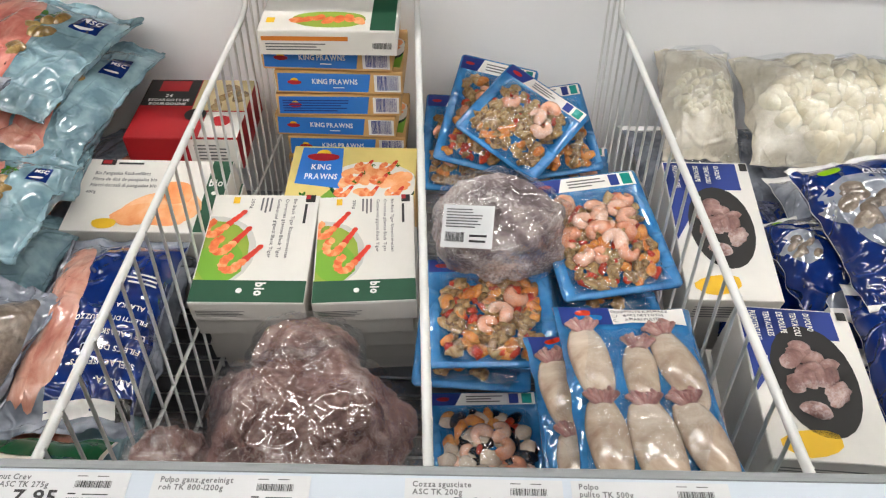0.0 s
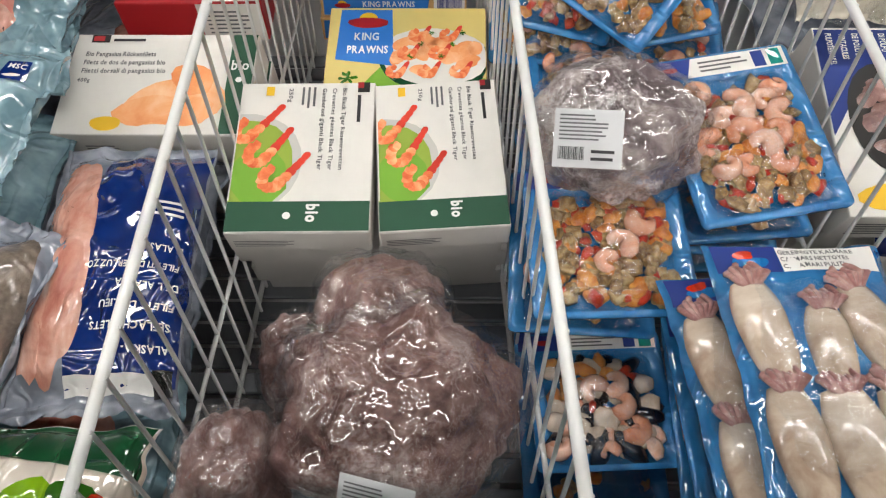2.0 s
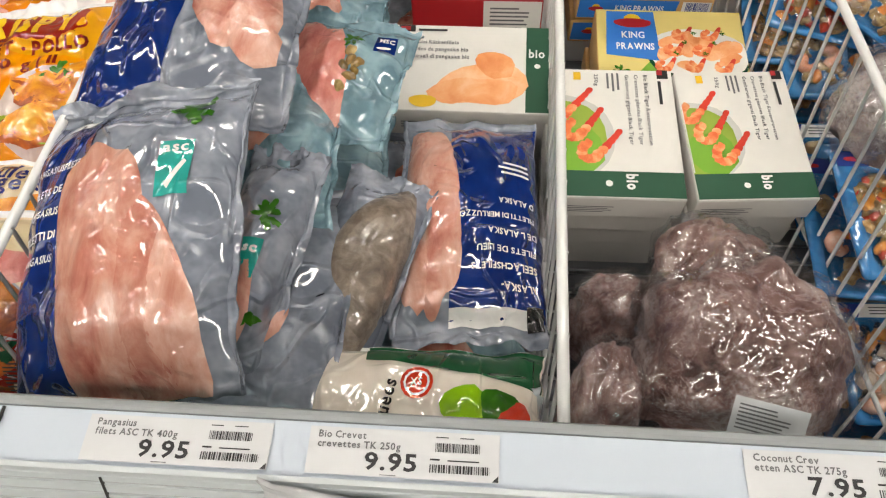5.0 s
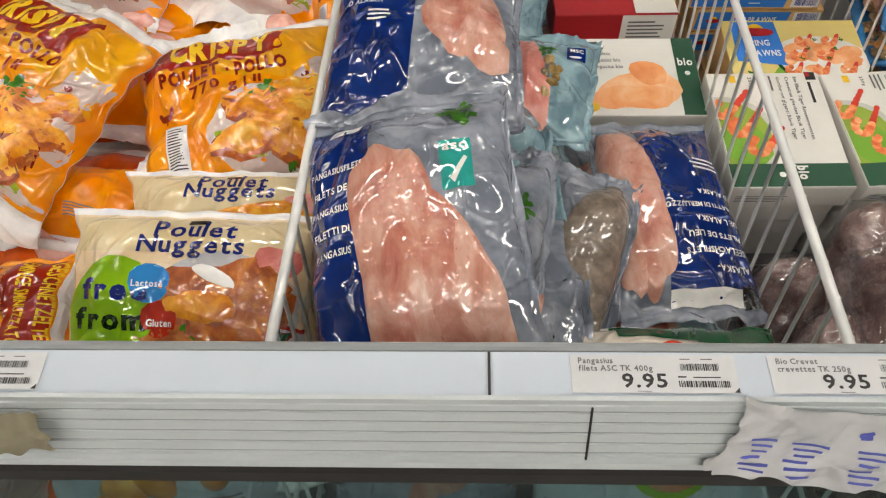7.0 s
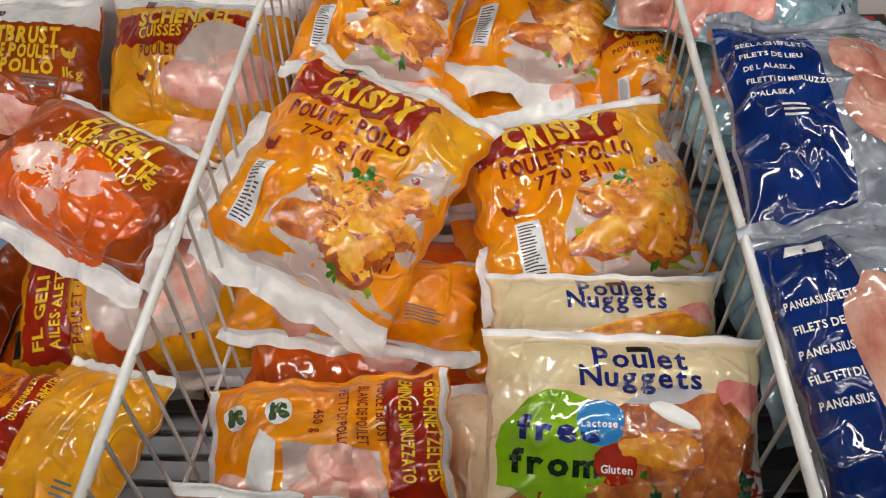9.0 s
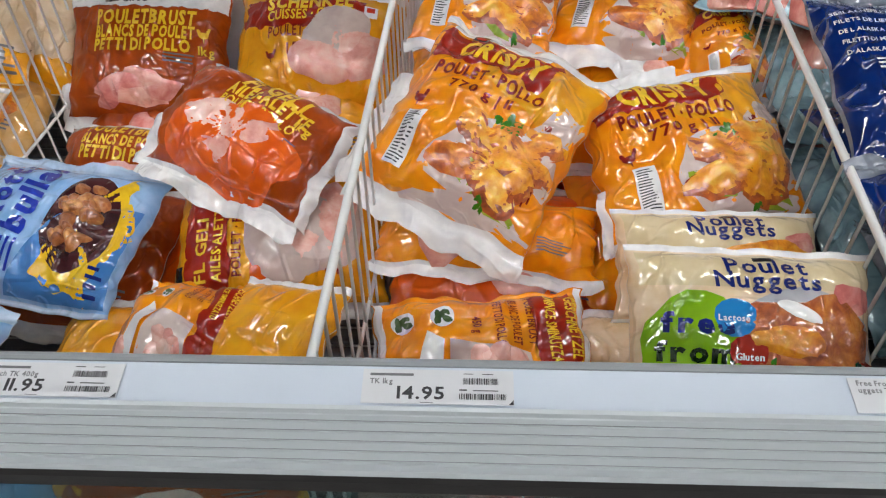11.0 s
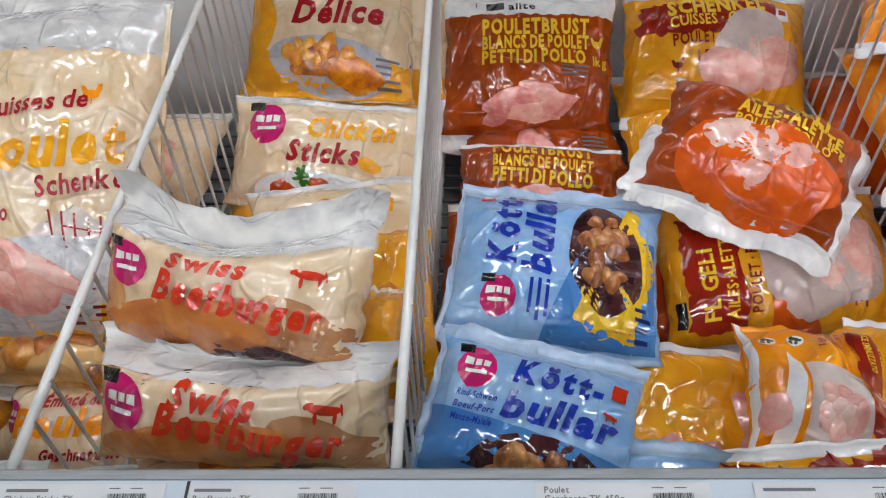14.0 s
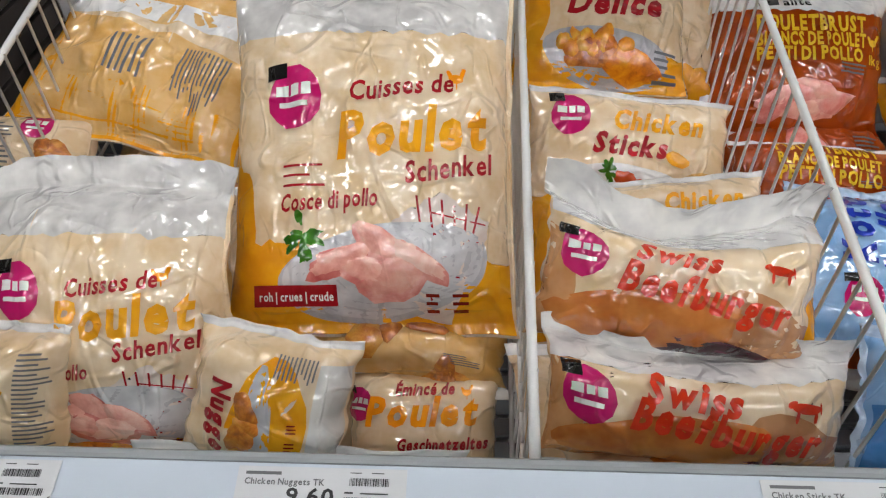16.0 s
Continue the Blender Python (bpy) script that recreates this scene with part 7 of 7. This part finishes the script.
tray(pose(0.045, 0.589, 0.716, 12, -0, 2), 0.139, 0.142, 406, "blue tray of mixed seafood below an octopus", MIX5, 95, 3)
tray(pose(0.044, 0.493, 0.611, 10, -0, 3), 0.124, 0.126, 407, "blue tray of black mussels, shrimp and squid", MIX4, 44)
for k, (x, y, z, rz) in enumerate(((0.17, 0.70, 0.70, 6), (0.03, 0.62, 0.665, -3), (0.17, 0.72, 0.655, -4), (0.06, 0.92, 0.68, 3), (0.17, 0.93, 0.67, -6), (0.05, 0.74, 0.62, 2), (0.16, 0.46, 0.66, 2), (0.17, 0.48, 0.61, -2), (0.04, 0.50, 0.565, 1), (0.16, 0.74, 0.60, 3), (0.06, 0.95, 0.62, 0), (0.17, 0.95, 0.6, 0))):
    tray(pose(x, y, z, 8, 0, rz), 0.13, 0.175, 420 + k, "blue seafood tray stacked under others", MIX2, 16, 2)

# cleaned squid in a flat pack
m, w, h = pose(0.175, 0.448, 0.751, 4, -0, 1), 0.138, 0.201
for k, mm in enumerate((m, m @ pose(-0.022, -0.004, -0.036, 2, -3, 3))):
    t = thing("squid_pack", mm, "blue flat pack of cleaned whole white squid" + ("" if k == 0 else " under another"), "squid pack", "squid packs")
    f = Pillow(w, h, 0.012, 431 + k, 0.7, 0.0)
    bag_body(t, f, [TRAY], lambda u, v: 0, 20, 24, "tray")
    a = Art(t, f, w, h, 0.002)
    a.box(CARD_NAVY, -0.94, 0.72, -0.22, 0.97, 1, "label", 0, 0, 4)
    a.box(CARD_WHITE, -0.21, 0.72, 0.88, 0.96, 1, "label", 0, 0, 4)
    a.spot(SKY, -0.55, 0.82, 0.11, 0.04, 0, 0.06, 2, 0, 2, "logo")
    a.spot(ORINK, -0.62, 0.88, 0.07, 0.03, 15, 0.2, 2, 0, 3, "logo")
    for i, s in enumerate(("GEREINIGTE KALMARE", "CALMARS NETTOYES", "CALAMARI PULITI")):
        a.text(GREY_INK, s, -0.2, 0.89 - 0.07 * i, (0.42, 0.38, 0.34)[i], 0.03, 0, 0, 3)
    a.done()
    for i, (x, y, r, L, wd) in enumerate(((-0.042, 0.026, 6, 0.044, 0.0195), (0.0, 0.012, -3, 0.038, 0.0165), (0.038, 0.022, 14, 0.046, 0.0185), (-0.040, -0.058, 2, 0.045, 0.0190), (0.000, -0.064, 5, 0.049, 0.0225), (0.042, -0.058, 13, 0.046, 0.0195))):
        vs, fs, n, q = [], [], 12, 12
        for a1 in range(n + 1):
            u = a1 / n
            rad = wd * (math.sin(math.pi * min(1, u * 0.86 + 0.14)) ** 0.55) * (1 + 0.08 * noise.noise(Vector((u * 3, i, 0))))
            for b1 in range(q):
                th = 2 * math.pi * b1 / q
                vs.append((rad * math.cos(th), L * (1 - 2 * u), 0.010 + 0.55 * rad * math.sin(th)))
        for a1 in range(n):
            for b1 in range(q):
                b2 = (b1 + 1) % q
                fs.append((a1 * q + b1, a1 * q + b2, (a1 + 1) * q + b2, (a1 + 1) * q + b1))
        fs += [tuple(range(q)), tuple(reversed([n * q + b for b in range(q)]))]
        o = piece("squid", mesh_of("squid", vs, fs, SQUIDM), t)
        o.matrix_basis = pose(x, y - 0.010, 0, 0, 0, r)
        for j in range(7):
            aa = (j - 3) * 0.0034
            L2 = 0.012 + 0.003 * (j % 3)
            w2 = tube_mesh("tentacle", [(aa * 0.5, L - 0.004, 0.016), (aa * 1.4, L + L2 * 0.35, 0.019), (aa * 1.3, L + L2 * 0.7, 0.013 + 0.002 * (j % 2)), (aa * 1.1 + 0.002, L + L2, 0.009)], 0.0026, TENT, 6)
            piece("tentacle", w2, o)
    f2 = Pillow(w * 0.9, h * 0.82, 0.05, 440 + k, 1.0, 0.0)
    nu, nv = 26, 30
    vs = [f2.at((2 * i / nu - 1) * f2.w / 2, (2 * j / nv - 1) * f2.h / 2) + Vector((0, -0.014, 0.002)) for j in range(nv + 1) for i in range(nu + 1)]
    fs = [(j * (nu + 1) + i, j * (nu + 1) + i + 1, (j + 1) * (nu + 1) + i + 1, (j + 1) * (nu + 1) + i) for j in range(nv) for i in range(nu)]
    piece("clear_film", mesh_of("clear_film", vs, fs, CLEAR), t)


# ---- wrapped octopus ----
WRAP = clear_film("tight clear wrap", 0.19, 15.0, 1.0)


def octopus(x, y, z, rx, ry, rz, seed, material, label, tag=None):
    t = thing("frozen_octopus", pose(x, y, z, 0, 0, seed * 37 % 360), label, "octopus", "frozen octopus")
    for name, grow, mat_, sub in (("octopus", 1.0, material, 5), ("clear_film", 1.045, WRAP, 5)):
        bm = bmesh.new()
        bmesh.ops.create_icosphere(bm, subdivisions=sub, radius=1)
        for v in bm.verts:
            d = v.co.copy()
            q = 1 + 0.22 * noise.noise(d * 1.4 + Vector((seed, 0, 0)))
            arm = abs(noise.noise(Vector((d.x * 2.3 + seed, d.y * 2.3, d.z * 1.1))))
            q += 0.17 * min(0.45, arm) - 0.04
            bump = 0.10 * abs(noise.noise(d * 3.2 + Vector((0, seed, 0)))) + 0.05 * noise.noise(d * 9 + Vector((0, 0, seed))) + 0.012 * noise.noise(d * 19 + Vector((0, 0, seed)))
            if name == "octopus":
                q += 0.9 * bump - 0.05
            else:
                q += 0.02 * noise.noise(d * 6) + 0.05 * max(0, 1 - 3 * abs(noise.noise(d * 2.6 + Vector((0, 4, seed))))) + 0.03 * max(0, 1 - 5 * abs(noise.noise(d * 5.5 + Vector((seed, 4, 0))))) + 0.6 * bump
            v.co = Vector((d.x * rx, d.y * ry, d.z * rz)) * q * grow
        for f in bm.faces:
            f.smooth = True
        part(name, bm, mat_, t)
    if tag:
        lab = thing("weight_label", tag, "white printed weight label stuck on octopus wrap", "label")
        part("paper", box_bm(-0.027, -0.0235, 0, 0.027, 0.0235, 0.0005), PAPER, lab)
        a = Art(lab, Flat(), 0.054, 0.047, 0.0008)
        a.small(GREY_INK, -0.85, -0.1, 0.8, 0.85, 7, 3)
        a.bars(INK, -0.85, -0.75, -0.1, -0.3, 4)
        a.small(INK, 0.1, -0.8, 0.85, -0.3, 2, 5)
        a.done()
    return t


octopus(0.055, 0.685, 0.757, 0.080, 0.077, 0.058, 3, OCTO_D, "frosty purple-grey octopus wrapped in clear film", pose(0.018, 0.618, 0.806, 36, -4, -8))
octopus(-0.135, 0.452, 0.66, 0.098, 0.088, 0.088, 5, OCTO, "large brown-purple octopus wrapped in clear film", pose(-0.142, 0.360, 0.699, 52, 0, -14))
octopus(-0.150, 0.520, 0.665, 0.07, 0.06, 0.07, 7, OCTO, "brown-purple wrapped octopus lying behind another")
octopus(-0.258, 0.40, 0.645, 0.036, 0.05, 0.08, 9, OCTO, "slim pale wrapped octopus standing on end")
octopus(-0.10, 0.345, 0.605, 0.06, 0.045, 0.055, 15, OCTO, "wrapped octopus low beside the front glass")
octopus(-0.235, 0.335, 0.605, 0.03, 0.035, 0.06, 17, OCTO, "slim wrapped octopus low beside the front glass")
octopus(-0.225, 0.535, 0.59, 0.045, 0.05, 0.06, 12, OCTO, "small dark wrapped octopus low in the bin")

# ---- bags lying below, also seen through the front glass ----
low = ((-2.40, 0.42, 0.60, CREAM, SEAL, GOLD), (-2.2, 0.62, 0.59, YEL2, SEAL, GOLD2), (-2.42, 0.75, 0.62, CREAM2, CLEARISH, GOLD2), (-2.15, 0.82, 0.64, CREAM, CLEARISH, RAW), (-2.4, 0.98, 0.66, YEL2, SEAL, None),
       (-1.88, 0.42, 0.60, CREAM, SEAL, GOLD2), (-1.87, 0.68, 0.61, YEL2, CREAM, GOLD), (-1.87, 0.95, 0.63, CREAM2, CLEARISH, GOLD), (-1.6, 0.66, 0.585, BROWN, SEAL, RAW), (-1.58, 0.95, 0.60, BROWN, SEAL, RAWR),
       (-1.34, 0.92, 0.62, YEL2, SEAL, RAW), (-1.38, 0.70, 0.57, ORANGE, SEAL, RAW), (-1.05, 0.40, 0.59, ORANGE, SEAL, RAW), (-0.85, 0.42, 0.62, CREAM, SEAL, GOLD2), (-1.05, 0.86, 0.70, YEL, SEAL, RAW),
       (-0.84, 0.90, 0.69, YEL, SEAL, RAW), (-1.06, 0.92, 0.62, ORANGE, SEAL, RAW), (-0.84, 0.94, 0.61, YEL, SEAL, RAW), (-0.85, 0.62, 0.59, YEL, SEAL, RAW), (-2.16, 0.56, 0.55, CREAM, CLEARISH, GOLD))
for k, (x, y, z, b, s, meat) in enumerate(low):
    plain_bag(pose(x, y, z, 10 + (k * 7) % 9, 0, (k * 13) % 17 - 8), 0.25, 0.24, 501 + k, b, s, "frozen food bag lying low in the bin", 0.07, meat=meat, crumple=1.2)
plain_bag(pose(-1.455, 0.43, 0.600, 14, 0, -8), 0.21, 0.22, 571, YEL2, SEAL, "golden chicken bag lying low between other bags", 0.06, meat=RAW, crumple=1.3)
meatballs(pose(-1.60, 0.335, 0.625, 62, 0, -3), 0.26, 0.17, 541, False, crumple=0.9)
t, a = window_bag("chicken_wing_bag", pose(-1.36, 0.335, 0.625, 60, 0, 6), 0.25, 0.18, 543, "golden and brown chicken bag leaning on the front glass", YEL2, RED, (("POULET", -0.5, 0.4, 0.5, 0.1, 0),), TYEL, ((RAW, 0.0, -0.3, 0.2, 0.12, 0),), BROWN)
a.done()
plain_bag(pose(-1.08, 0.335, 0.625, 60, 0, -6), 0.24, 0.18, 545, film("rosy clear film", tint("b89a94"), tint("a08078")), SEAL, "clear bag of pink meat near the front glass", meat=RAWR)
plain_bag(pose(-0.86, 0.33, 0.625, 62, 0, 5), 0.22, 0.18, 547, film("cool white film", tint("c4ccd2"), tint("a9b4bc")), SEAL, "cool white bag near the front glass", meat=GOLD2)
plain_bag(pose(-1.9, 0.33, 0.61, 60, 0, 3), 0.24, 0.16, 549, CREAM2, SEAL, "tan burger bag near the front glass", meat=GOLD2)
plain_bag(pose(-2.2, 0.33, 0.61, 60, 0, 0), 0.3, 0.16, 551, CREAM, SEAL, "cream chicken bag near the front glass", meat=GOLD)
t, a = fish_bag("vegetable_bag", pose(-0.42, 0.335, 0.625, 60, 0, 4), 0.22, 0.17, 553, "white bag with a fruit picture near the front glass", film("cool white film two", tint("c9d2d6"), tint("b4bec4")), None)
a.spot(LIME, 0.1, 0.0, 0.17, 0.14, 0, 0.05, 3, 0, 1)
a.spot(film("melon print", tint("e09a70"), tint("d87a58")), 0.1, 0.03, 0.14, 0.11, 0, 0.1, 3, 0, 2)
a.done()
plain_bag(pose(-0.62, 0.335, 0.62, 60, 0, -4), 0.18, 0.17, 555, ICE, SEAL, "pale fish bag near the front glass", meat=FISH)
tray(pose(0.03, 0.335, 0.60, 66, 0, 2), 0.12, 0.14, 557, "blue mussel tray standing at the front glass", MIX4, 22)
tray(pose(0.17, 0.335, 0.61, 66, 0, -2), 0.135, 0.15, 559, "blue seafood tray standing at the front glass", MIX2, 22)
plain_bag(pose(0.42, 0.335, 0.61, 60, 0, 0), 0.24, 0.16, 561, DBLUE, SEAL, "blue seafood bag near the front glass")
